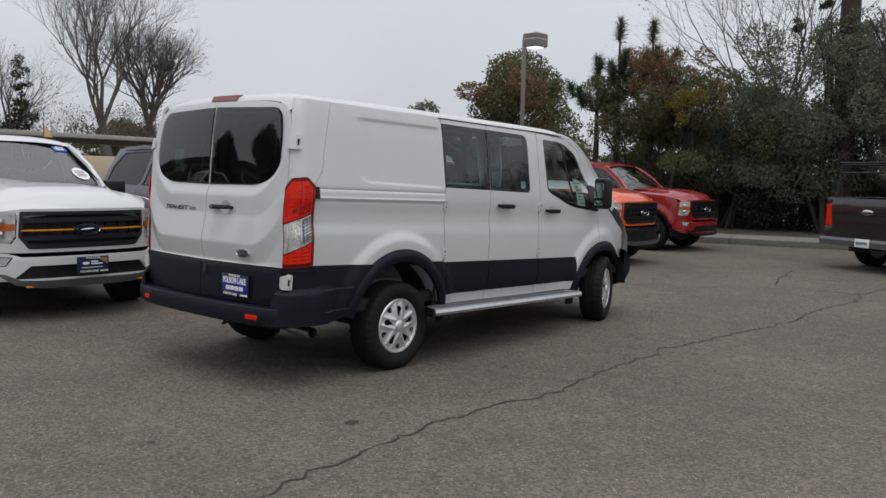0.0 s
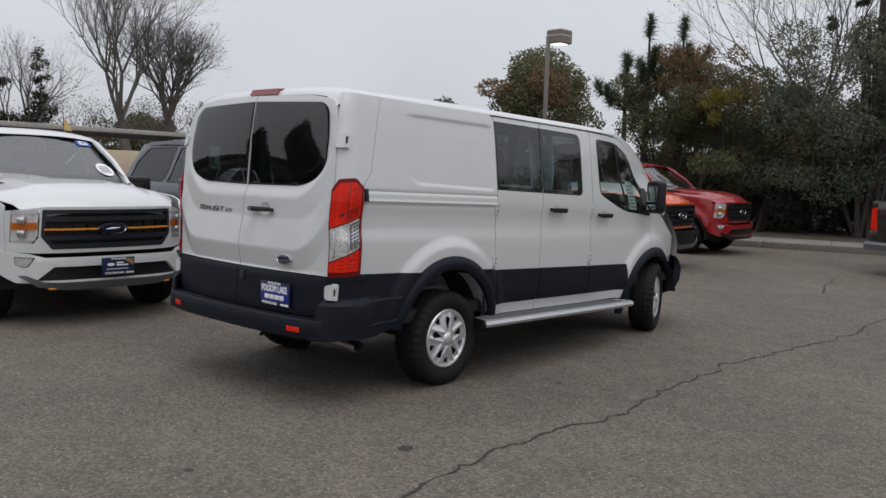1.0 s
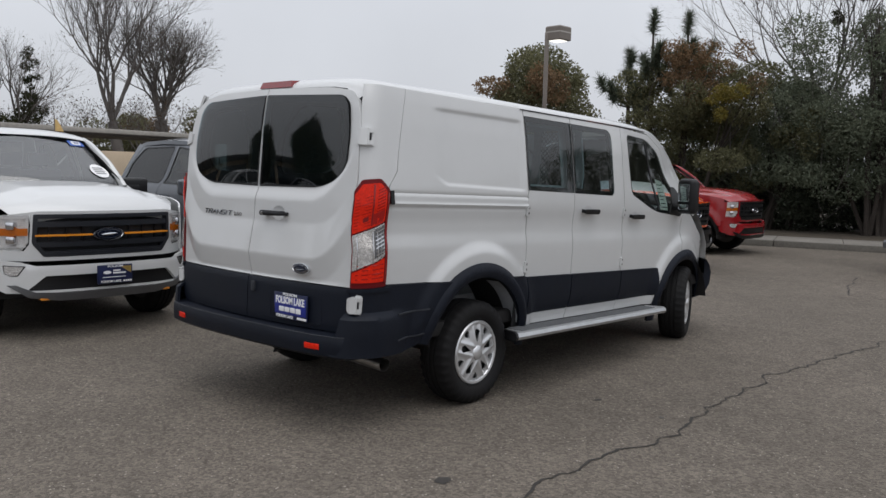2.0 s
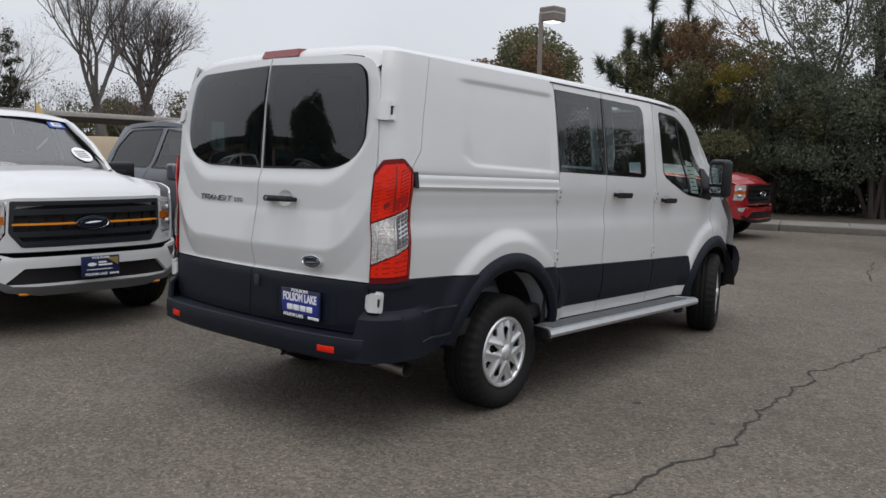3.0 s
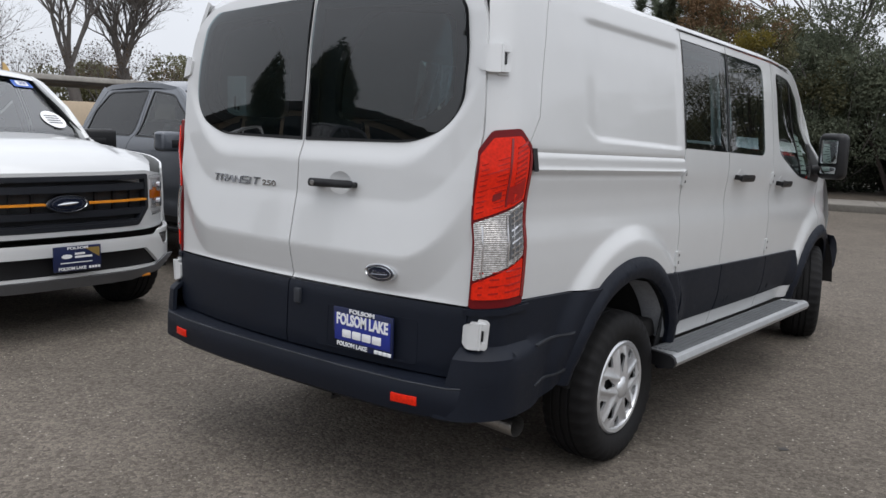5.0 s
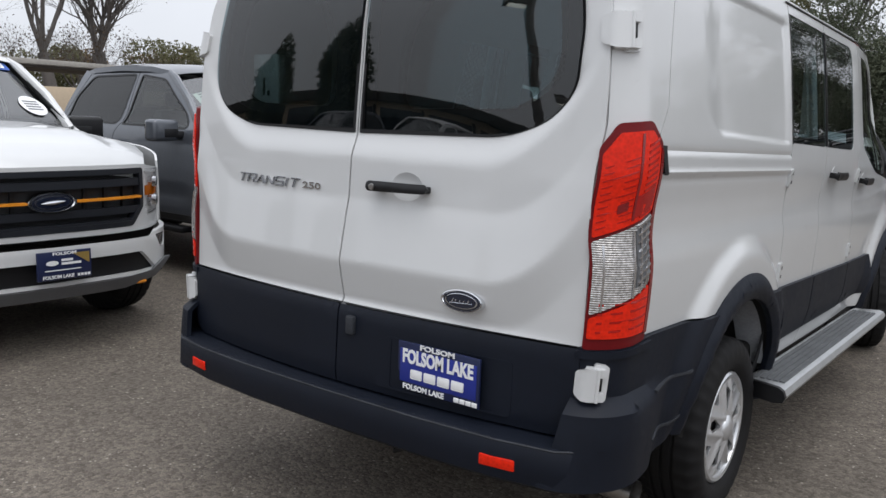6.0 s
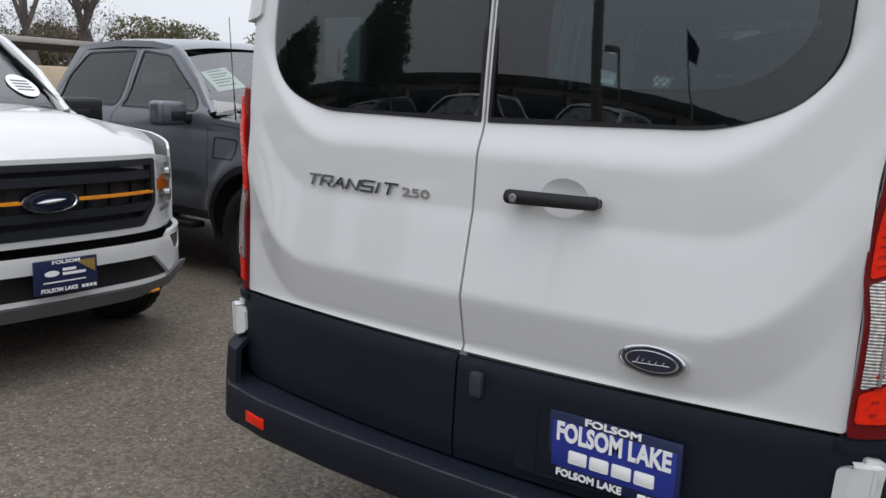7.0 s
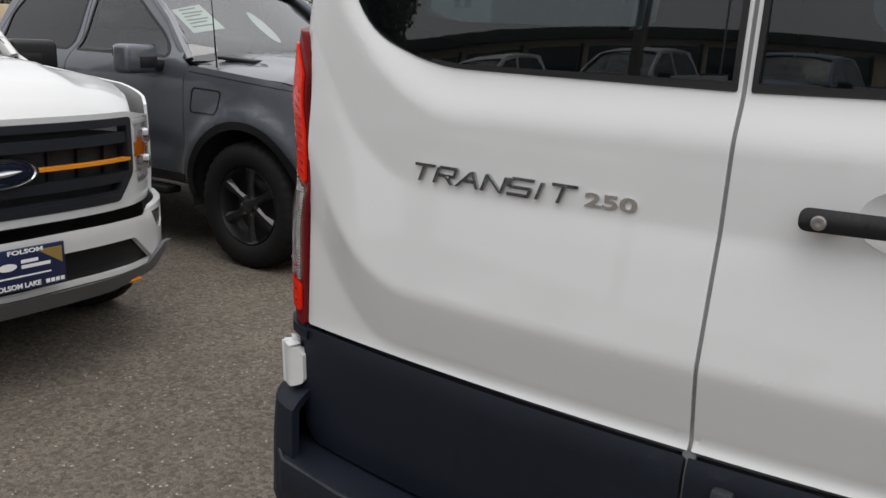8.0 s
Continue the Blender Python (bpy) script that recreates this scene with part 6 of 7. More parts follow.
def truck_extras(t):
    """A dealer placard under the grille, stickers and a vent pair on the white truck."""
    pl = part("dealer_placard", box(1.024, -0.165, 0.490, 1.038, 0.165, 0.660, 0.004), NAVY, t, "navy placard with white lettering and a gold corner")
    part("gold_corner", ([(1.0388, 0.045, 0.645), (1.0388, 0.152, 0.645), (1.0388, 0.152, 0.575)], [(0, 1, 2), (2, 1, 0)]), GOLD, pl, "", 0)
    part("wordmark_oval", moved(lathe([(0.5, 0.0), (0.5, 0.002), (0.01, 0.002)], 24), Matrix.LocRotScale((1.0375, -0.075, 0.592), None, (1, 0.075, 0.03))), LETTER, pl)
    turn = Matrix(((0, -1, 0, 0), (1, 0, 0, 0), (0, 0, 1, 0), (0, 0, 0, 1)))
    for words, h, y, z, st in (("FOLSOM", 0.017, 0.0, 0.646, 1.6), ("FOLSOM LAKE", 0.020, -0.040, 0.508, 1.05)):
        part("lettering", moved(moved(text_shape(words, h, 0.0012, st, 0.0007), turn), pose(1.0392, y, z)), LETTER, pl, "", 0)
    for i in range(4):
        part("wordmark_bar", box(1.035, 0.076 + i * 0.021, 0.500, 1.0395, 0.092 + i * 0.021, 0.516), LETTER, pl)
    for y0, y1, z, h in ((-0.02, 0.05, 0.600, 0.014), (-0.02, 0.10, 0.578, 0.014), (-0.12, 0.10, 0.545, 0.006)):
        part("print_bar", box(1.035, y0, z, 1.0392, y1, z + h), LETTER, pl)
    ws = lambda u, k: Vector(cab_point((-0.52 - 0.86 * k - 0.16 * u * u * (1 - 0.4 * k), u * (0.885 - 0.13 * k), 1.335 + 0.585 * k - 0.02 * u * u))) + Vector((0.006, 0, 0.008))
    st = part("year_sticker", sheet(rounded([(0.68, 0.80), (0.91, 0.80), (0.91, 0.91), (0.68, 0.91)], 0.02), lambda u, k: tuple(ws(u, k)), 0.05, 0.001, inward=(-1, 0, -0.5)), STICKBLUE, t, "blue and white windscreen sticker reading 22")
    part("sticker_field", sheet(rounded([(0.725, 0.82), (0.865, 0.82), (0.865, 0.895), (0.725, 0.895)], 0.02), lambda u, k: tuple(ws(u, k) + Vector((0.002, 0, 0.003))), 0.05, 0.001, inward=(-1, 0, -0.5)), LETTER, st)
    v, f = text_shape("22", 0.036, 0.001, 1.3, 0.001)
    part("sticker_number", ([tuple(ws(0.795 + x / 0.74, 0.855 + z / 0.98) + Vector((0.005, 0, 0.006))) for x, y, z in v], f), STICKBLUE, st, "", 0)
    rs = part("round_sticker", sheet(arc(0.80, 0.30, 0.13, 0, 359, 22, 0.95), lambda u, k: tuple(ws(u, k)), 0.05, 0.001, inward=(-1, 0, -0.5)), LETTER, t, "white printed windscreen sticker")
    for i in range(4):
        part("print_bar", sheet([(0.72, 0.24 + i * 0.035), (0.87, 0.24 + i * 0.035), (0.87, 0.255 + i * 0.035), (0.72, 0.255 + i * 0.035)], lambda u, k: tuple(ws(u, k) + Vector((0.001, 0, 0.002))), 0.1, 0.001, inward=(-1, 0, -0.5)), SKID, rs)


def grey_extras(t):
    """Papers behind the windscreen, an aerial and the round-cornered flap in the wing of the grey truck."""
    ws = lambda u, k: Vector(cab_point((-0.52 - 0.86 * k - 0.16 * u * u * (1 - 0.4 * k), u * (0.885 - 0.13 * k), 1.325 + 0.585 * k - 0.02 * u * u))) + Vector((-0.012, 0, -0.018))
    pp = part("window_sheet", sheet([(-0.83, 0.36), (-0.50, 0.42), (-0.54, 0.72), (-0.86, 0.64)], lambda u, k: tuple(ws(u, k)), 0.2, 0.001, inward=(-1, 0, -0.5)), PAPER, t, "printed paper sheet behind the windscreen")
    for i in range(6):
        part("print_bar", sheet([(-0.80, 0.42 + i * 0.04), (-0.58 - 0.04 * (i % 2), 0.46 + i * 0.04), (-0.58 - 0.04 * (i % 2), 0.474 + i * 0.04), (-0.80, 0.434 + i * 0.04)], lambda u, k: tuple(ws(u, k) + Vector((0.002, 0, 0.003))), 0.3, 0.001, inward=(-1, 0, -0.5)), SKID, pp)
    part("round_sticker", sheet(arc(-0.05, 0.45, 0.2, 0, 345, 20, 0.35), lambda u, k: tuple(ws(u, k)), 0.2, 0.001, inward=(-1, 0, -0.5)), LETTER, t, "pale sticker behind the windscreen")
    part("aerial", tube([(-0.38, -0.86, 1.28), (-0.40, -0.865, 1.6), (-0.43, -0.87, 2.05)], [0.006, 0.004, 0.003], 6), BLACK, t)
    flap = mirrored(sheet(rounded([(-0.50, 0.98), (-0.24, 0.98), (-0.20, 1.14), (-0.48, 1.15)], 0.035), lambda a, b: truck_side(a, b, 0.003), 0.05, 0.004, (rounded([(-0.49, 0.99), (-0.25, 0.99), (-0.21, 1.13), (-0.47, 1.14)], 0.03),), (0, -1, 0)), 1)
    part("wing_flap", flap, BLACK, t)
    part("bonnet_seam", mirrored(sheet([(-0.52, 1.244), (0.72, 1.150), (0.72, 1.156), (-0.52, 1.250)], lambda a, b: truck_side(a, b, 0.002), 0.1, 0.003, inward=(0, -1, 0)), 1), BLACK, t)


TRUCK_TYRE = tyre_shape(0.418, 0.275, 0.262)
white_truck = pickup("white crew-cab pickup with a black grille and orange accents", WHITE, pose(-3.80, -0.64, 0, 0, 0, -1.5), accent=ORANGEACC, lift=0.01)
truck_extras(white_truck)

grey_truck = pickup("dark grey crew-cab pickup with black wheels", GREY, pose(-3.61, 2.30, 0, 0, 0, 0))
grey_extras(grey_truck)
orange_truck = pickup("bright orange pickup with a black grille", ORANGE, pose(-2.41, 9.04, 0, 0, 0, 0), lift=0.03, accent=BLACK, mouth=BLACK, trim=BLACK)
red_truck = pickup("glossy red crew-cab pickup with a black grille", RED, pose(-2.89, 12.96, 0, 0, 0, 0), mouth=BLACK)
brown_truck = pickup("dark brown pickup with a black ladder rack over its bed", BROWN, pose(4.0, 15.51, 0, 0, 0, 62), rack=True, rear=False, lift=-0.06)


# ---- ground, kerb and planting strip ----
def ground_sheet():
    rings = [0.0, 3, 6, 10, 15, 22, 32, 48, 75, 120, 220, 450, 900, 1800]
    v, f, n = [(0.0, 0.0, 0.0)], [], 48
    for r in rings[1:]:
        v += [(r * math.cos(2 * math.pi * i / n), r * math.sin(2 * math.pi * i / n), 0.0) for i in range(n)]
    f += [(0, 1 + i, 1 + (i + 1) % n) for i in range(n)]
    for k in range(len(rings) - 2):
        a = 1 + k * n
        f += [(a + i, a + n + i, a + n + (i + 1) % n, a + (i + 1) % n) for i in range(n)]
    return v, f


block("ground", ground_sheet(), ASPHALT, "worn grey-brown asphalt of a car lot with fine stone", "asphalt", "structure")


def ribbon(points, width, seed, z=0.004, wander=0.035, steps=14):
    """A crack: a ragged dark strip that wanders about a line."""
    rnd = random.Random(seed)
    pts = []
    for a, b in zip(points[:-1], points[1:]):
        n = max(2, int(math.dist(a, b) * steps))
        for i in range(n):
            t = i / n
            pts.append((a[0] + (b[0] - a[0]) * t, a[1] + (b[1] - a[1]) * t))
    pts.append(points[-1])
    v, f, ox, oy = [], [], 0, 0
    for i, p in enumerate(pts):
        ox, oy = ox * 0.8 + rnd.uniform(-1, 1) * wander * 0.5, oy * 0.8 + rnd.uniform(-1, 1) * wander * 0.3
        q = Vector((p[0] + ox, p[1] + oy))
        a, b = Vector(pts[max(0, i - 1)]), Vector(pts[min(len(pts) - 1, i + 1)])
        d = (b - a).normalized()
        w = width * rnd.uniform(0.35, 1.5)
        v += [(q.x - d.y * w, q.y + d.x * w, z), (q.x + d.y * w, q.y - d.x * w, z)]
        if i:
            k = 2 * i
            f.append((k - 2, k - 1, k + 1, k))
    return v, [tuple(reversed(q)) for q in f]


main_crack = [(2.34, -3.6), (2.25, -2.43), (2.18, -1.5), (2.17, -0.6), (2.24, 0.0), (2.27, 0.5), (2.22, 1.15), (2.18, 2.4), (2.32, 3.5), (2.46, 4.9), (2.52, 7.0), (2.5, 8.0), (2.7, 12.0)]
block("asphalt_crack", ribbon(main_crack, 0.0085, 3, wander=0.075, steps=18), CRACK, "long ragged crack in the asphalt", "crack", "structure")
block("asphalt_crack", ribbon([(0.74, 10.3), (0.98, 8.95), (1.25, 7.95), (1.8, 7.85), (2.5, 7.9)], 0.010, 5), CRACK, "crooked crack branching off in the asphalt", "crack", "structure")


def blot(cx, cy, r, seed, z=0.003, stretch=1.0):
    rnd = random.Random(seed)
    n = 28
    o = [(cx + stretch * r * (0.6 + 0.6 * rnd.random()) * math.cos(2 * math.pi * i / n), cy + r * (0.6 + 0.6 * rnd.random()) * math.sin(2 * math.pi * i / n)) for i in range(n)]
    return [(x, y, z) for x, y in o] + [(cx, cy, z)], [(i, (i + 1) % n, n) for i in range(n)]


for cx, cy, r, st in ((1.745, -1.24, 0.05, 1.6), (1.2, -2.31, 0.03, 1.2), (2.05, 0.62, 0.02, 1.0), (2.9, -2.2, 0.02, 1.5), (0.52, -0.26, 0.03, 1.3), (1.53, 0.69, 0.025, 1.2)):
    block("stain", blot(cx, cy, r, int(cx * 100)), STAIN, "small dark oil spot on the asphalt", "stain", "structure")

KD = Vector((0.9598, 0.2807))          # the kerb's direction
KN = Vector((-0.2807, 0.9598))
KO = Vector((-0.47, 15.93))


def along(a, b, z=0.0):
    p = KO + KD * a + KN * b
    return (p.x, p.y, z)


def strip(a0, a1, b0, b1, z0, z1, bevel=0.02):
    m = Matrix(((KD.x, KN.x, 0, KO.x), (KD.y, KN.y, 0, KO.y), (0, 0, 1, 0), (0, 0, 0, 1)))
    return moved(box(a0, b0, z0, a1, b1, z1, bevel), m)


for i in range(14):
    a = -14 + i * 3.0
    kb = new("kerb", mesh_of("kerb", strip(a + 0.008, a + 2.992, 0, 0.16, -0.1, 0.15, 0.018), KERB))
    tagged(kb, "weathered concrete kerb stone", "kerb", "kerb stones", "structure")
pav = thing("pavement", "pale concrete pavement behind the kerb", "pavement", kind="structure")
for i in range(28):
    a = -14 + i * 1.5
    part("slab", strip(a + 0.006, a + 1.494, 0.168, 1.75, -0.1, 0.150, 0.008), CONCRETE, pav)
block("planting_bed", strip(-16, 30, 1.76, 14, -0.1, 0.13, 0.03), SOIL, "bare planting bed strewn with dead leaves", "soil", "structure")


# ---- plants ----
def limb(p, d, length, r, rnd, out, depth, bend=0.25, up=0.08, sides=6, split=(2, 3), spread=0.55, shrink=0.72, tips=None):
    """A branch that wanders, tapers and forks."""
    n = 4 if depth > 2 else 2
    pts, rad, q, dd = [p], [r], Vector(p), Vector(d).normalized()
    for i in range(n):
        dd = (dd + Vector((rnd.uniform(-1, 1), rnd.uniform(-1, 1), rnd.uniform(-1, 1))) * bend * 0.5 + Vector((0, 0, up))).normalized()
        q = q + dd * (length / n)
        pts.append(tuple(q))
        rad.append(r * (1 - (1 - shrink) * (i + 1) / n))
    out.append(tube(pts, rad, sides if depth > 2 else 3, depth == 0))
    if tips is not None and depth <= 1:
        tips.append((tuple(q), tuple(dd)))
    if depth <= 0:
        return
    k = rnd.randint(*split)
    base = rnd.uniform(0, 6.28)
    for j in range(k):
        a = base + 6.28 * j / k
        s = dd.cross(Vector((0.3, 0.5, 0.8))).normalized()
        t = s.cross(dd)
        nd = dd + (s * math.cos(a) + t * math.sin(a)) * spread * rnd.uniform(0.6, 1.3)
        limb(tuple(q), nd, length * rnd.uniform(0.62, 0.86), rad[-1] * (0.84 if j == 0 else 0.62), rnd, out, depth - 1, bend, up, sides, split, spread, shrink, tips)
    # a side shoot part way along
    if depth > 1:
        m = Vector(pts[len(pts) // 2])
        nd = dd + Vector((rnd.uniform(-1, 1), rnd.uniform(-1, 1), rnd.uniform(-0.1, 0.7))) * 0.9
        limb(tuple(m), nd, length * 0.6, rad[len(pts) // 2] * 0.5, rnd, out, depth - 2, bend, up, sides, split, spread, shrink, tips)


def leaf_cloud(centres, count, size, rnd, flat=0.5):
    """Many small bent leaves scattered through clumps (x, y, z, rx, ry, rz)."""
    c = np.array(centres, float)
    vol = c[:, 3] * c[:, 4] * c[:, 5]
    pick = rnd.choice(len(c), count, p=vol / vol.sum())
    d = rnd.normal(size=(count, 3))
    d /= np.linalg.norm(d, axis=1)[:, None]
    rr = rnd.uniform(0.35, 1.0, count) ** 0.45
    p = c[pick, :3] + d * rr[:, None] * c[pick, 3:6]
    ax = rnd.normal(size=(count, 3))
    ax[:, 2] -= 0.3
    ax /= np.linalg.norm(ax, axis=1)[:, None]
    up = np.cross(ax, rnd.normal(size=(count, 3)))
    up /= np.linalg.norm(up, axis=1)[:, None] + 1e-9
    s = size * rnd.uniform(0.6, 1.4, count)[:, None]
    nrm = np.cross(ax, up)
    v = np.stack([p, p + ax * s * 0.5 + up * s * flat * 0.5 + nrm * s * 0.08, p + ax * s, p + ax * s * 0.5 - up * s * flat * 0.5 + nrm * s * 0.08], 1).reshape(-1, 3)
    f = np.arange(count * 4).reshape(-1, 4)
    return v.tolist(), [tuple(q) for q in f.tolist()]


def bare_tree(name, label, at, height, seed, lean=(0, 0), forks=3, thick=0.24, leaves=0, clumps=0, depth=6, spread=0.5, first=0.3, material=None, up=0.05, fan=0.42, reach=0.25, bend=0.28, split=(2, 3)):
    rnd = random.Random(seed)
    t = thing(name, label, "tree", pose(at[0], at[1], 0))
    out, tips = [], []
    trunk_top = (lean[0] * height * first, lean[1] * height * first, height * first)
    part("trunk", tube([(0, 0, -0.2), (trunk_top[0] * 0.3, trunk_top[1] * 0.3, height * first * 0.5), trunk_top], [thick * 1.9, thick * 1.6, thick * 1.25], 10), material or BARK, t)
    for j in range(forks):
        a = 6.28 * j / forks + rnd.uniform(-0.4, 0.4)
        d = (math.cos(a) * fan, math.sin(a) * fan, 1.0)
        limb(trunk_top, d, height * reach, thick * 0.62, rnd, out, depth, bend, up, 6, split, spread, 0.74, tips)
    part("crown", merge(*out), material or BARK, t, "bare grey branches and twigs")
    nr = np.random.default_rng(seed)
    if leaves:
        cs = [(*p, 0.25, 0.25, 0.25) for p, _ in tips]
        part("last_leaves", leaf_cloud(cs, leaves, 0.09, nr), DEADLEAF, t, "few brown leaves left on the twigs", 0)
    for k in range(clumps):
        p, _ = tips[rnd.randrange(len(tips))]
        q = Vector((p[0] * 0.5, p[1] * 0.5, p[2] * 0.84))
        r = rnd.uniform(0.16, 0.33)
        lumps = [(q.x + rnd.gauss(0, 0.5) * r, q.y + rnd.gauss(0, 0.5) * r, q.z + rnd.gauss(0, 0.5) * r, r * 0.6, r * 0.6, r * 0.55) for _ in range(5)]
        part("mistletoe", leaf_cloud(lumps, int(1900 * r), 0.1, nr, 0.4), MISTLE, t, "dark green mistletoe clump", 0)["kind"] = "stuff"
    return t


def bush(name, label, at, clumps, count, material, size=0.1, seed=1, stems=5, extra=()):
    """A shrub or leafy tree: stems, and a crown of leaf clumps with gaps."""
    rnd = random.Random(seed)
    nr = np.random.default_rng(seed)
    t = thing(name, label, "shrub" if clumps[0][2] < 3 else "tree", pose(at[0], at[1], 0.1))
    st = []
    for i in range(stems):
        c = clumps[rnd.randrange(len(clumps))]
        b = (rnd.uniform(-0.3, 0.3), rnd.uniform(-0.3, 0.3), -0.1)
        mid = (c[0] * 0.5 + rnd.uniform(-0.2, 0.2), c[1] * 0.5 + rnd.uniform(-0.2, 0.2), c[2] * 0.55)
        st.append(tube([b, mid, c[:3]], [0.07, 0.05, 0.02], 6))
        for j in range(5):
            e = (c[0] + rnd.uniform(-1, 1) * c[3], c[1] + rnd.uniform(-1, 1) * c[4], c[2] + rnd.uniform(-0.4, 1) * c[5])
            st.append(tube([mid, ((mid[0] + e[0]) / 2 + 0.1, (mid[1] + e[1]) / 2, (mid[2] + e[2]) / 2 + 0.1), e], [0.03, 0.02, 0.008], 4))
    part("stem", merge(*st), BARKDARK, t)
    tw = []
    for i in range(stems * 9):
        c = clumps[rnd.randrange(len(clumps))]
        b = Vector(c[:3]) + Vector((rnd.uniform(-0.6, 0.6) * c[3], rnd.uniform(-0.6, 0.6) * c[4], -0.5 * c[5]))
        e = b + Vector((rnd.gauss(0, 0.4), rnd.gauss(0, 0.4), rnd.uniform(0.5, 1.3)))
        tw.append(tube([b, (b + e) / 2 + Vector((rnd.gauss(0, 0.08), rnd.gauss(0, 0.08), 0.05)), e], [0.014, 0.010, 0.004], 3))
    part("twig", merge(*tw), BARK, t, "thin grey-brown twigs")["kind"] = "stuff"
    part("crown", leaf_cloud(clumps, count, size, nr), material, t, "", 0)
    for cl, n, mm, sz in extra:
        part("leaf_patch", leaf_cloud(cl, n, sz, nr), mm, t, "patch of turned leaves", 0)
    return t


def clump_field(rnd, n, x, y, z, r):
    return [(rnd.uniform(*x), rnd.uniform(*y), rnd.uniform(*z), r * rnd.uniform(0.6, 1.25), r * rnd.uniform(0.6, 1.25), r * rnd.uniform(0.5, 1.0)) for _ in range(n)]


# the far trees behind the covered parking
bare_tree("bare_tree", "tall leafless tree with fine upswept grey twigs", (-28.15, 12.85), 10.2, 4, lean=(-0.09, -0.10), leaves=500, clumps=0, forks=4, thick=0.15, depth=6, split=(3, 3), spread=0.44, first=0.32, up=0.085, fan=0.44, reach=0.195, bend=0.2)
bare_tree("bare_tree", "leafless tree with a lopped trunk and mistletoe", (-29.0, 15.3), 8.7, 11, lean=(-0.04, -0.05), leaves=600, clumps=2, forks=5, thick=0.2, depth=6, split=(3, 3), spread=0.46, first=0.40, up=0.05, fan=0.44, reach=0.15, bend=0.3)
# bare scrub with brown leaves between the two
for k, (x, y, h) in enumerate(((-28.9, 11.2, 4.0), (-28.2, 13.7, 3.9), (-28.6, 14.4, 4.3), (-27.9, 16.2, 3.6), (-29.2, 9.6, 3.6))):
    bare_tree("bare_shrub", "thin bare shrub with a few brown leaves", (x, y), h, 50 + k, leaves=420, forks=4, thick=0.05, depth=5, split=(2, 3), spread=0.5, first=0.45, up=0.04, fan=0.6, reach=0.2, bend=0.35)
bare_tree("bare_tree", "thin leafless tree hung with mistletoe balls", (-28.38, 8.41), 5.6, 23, clumps=7, leaves=150, forks=3, thick=0.12, depth=5, split=(3, 3), first=0.3, spread=0.42, fan=0.35)
bare_tree("bare_tree", "broad leafless tree with a thick dark trunk", (-1.25, 20.4), 12.5, 8, leaves=300, clumps=1, forks=5, thick=0.19, first=0.62, spread=0.5, material=BARKDARK, fan=0.9, reach=0.2, depth=5, up=0.02)
bare_tree("bare_tree", "slender leafless tree with pale arching twigs", (-3.76, 22.87), 8.6, 31, leaves=500, clumps=2, forks=6, thick=0.085, first=0.4, spread=0.42, fan=0.8, reach=0.24, depth=6, up=0.03)
rr_ = random.Random(5)
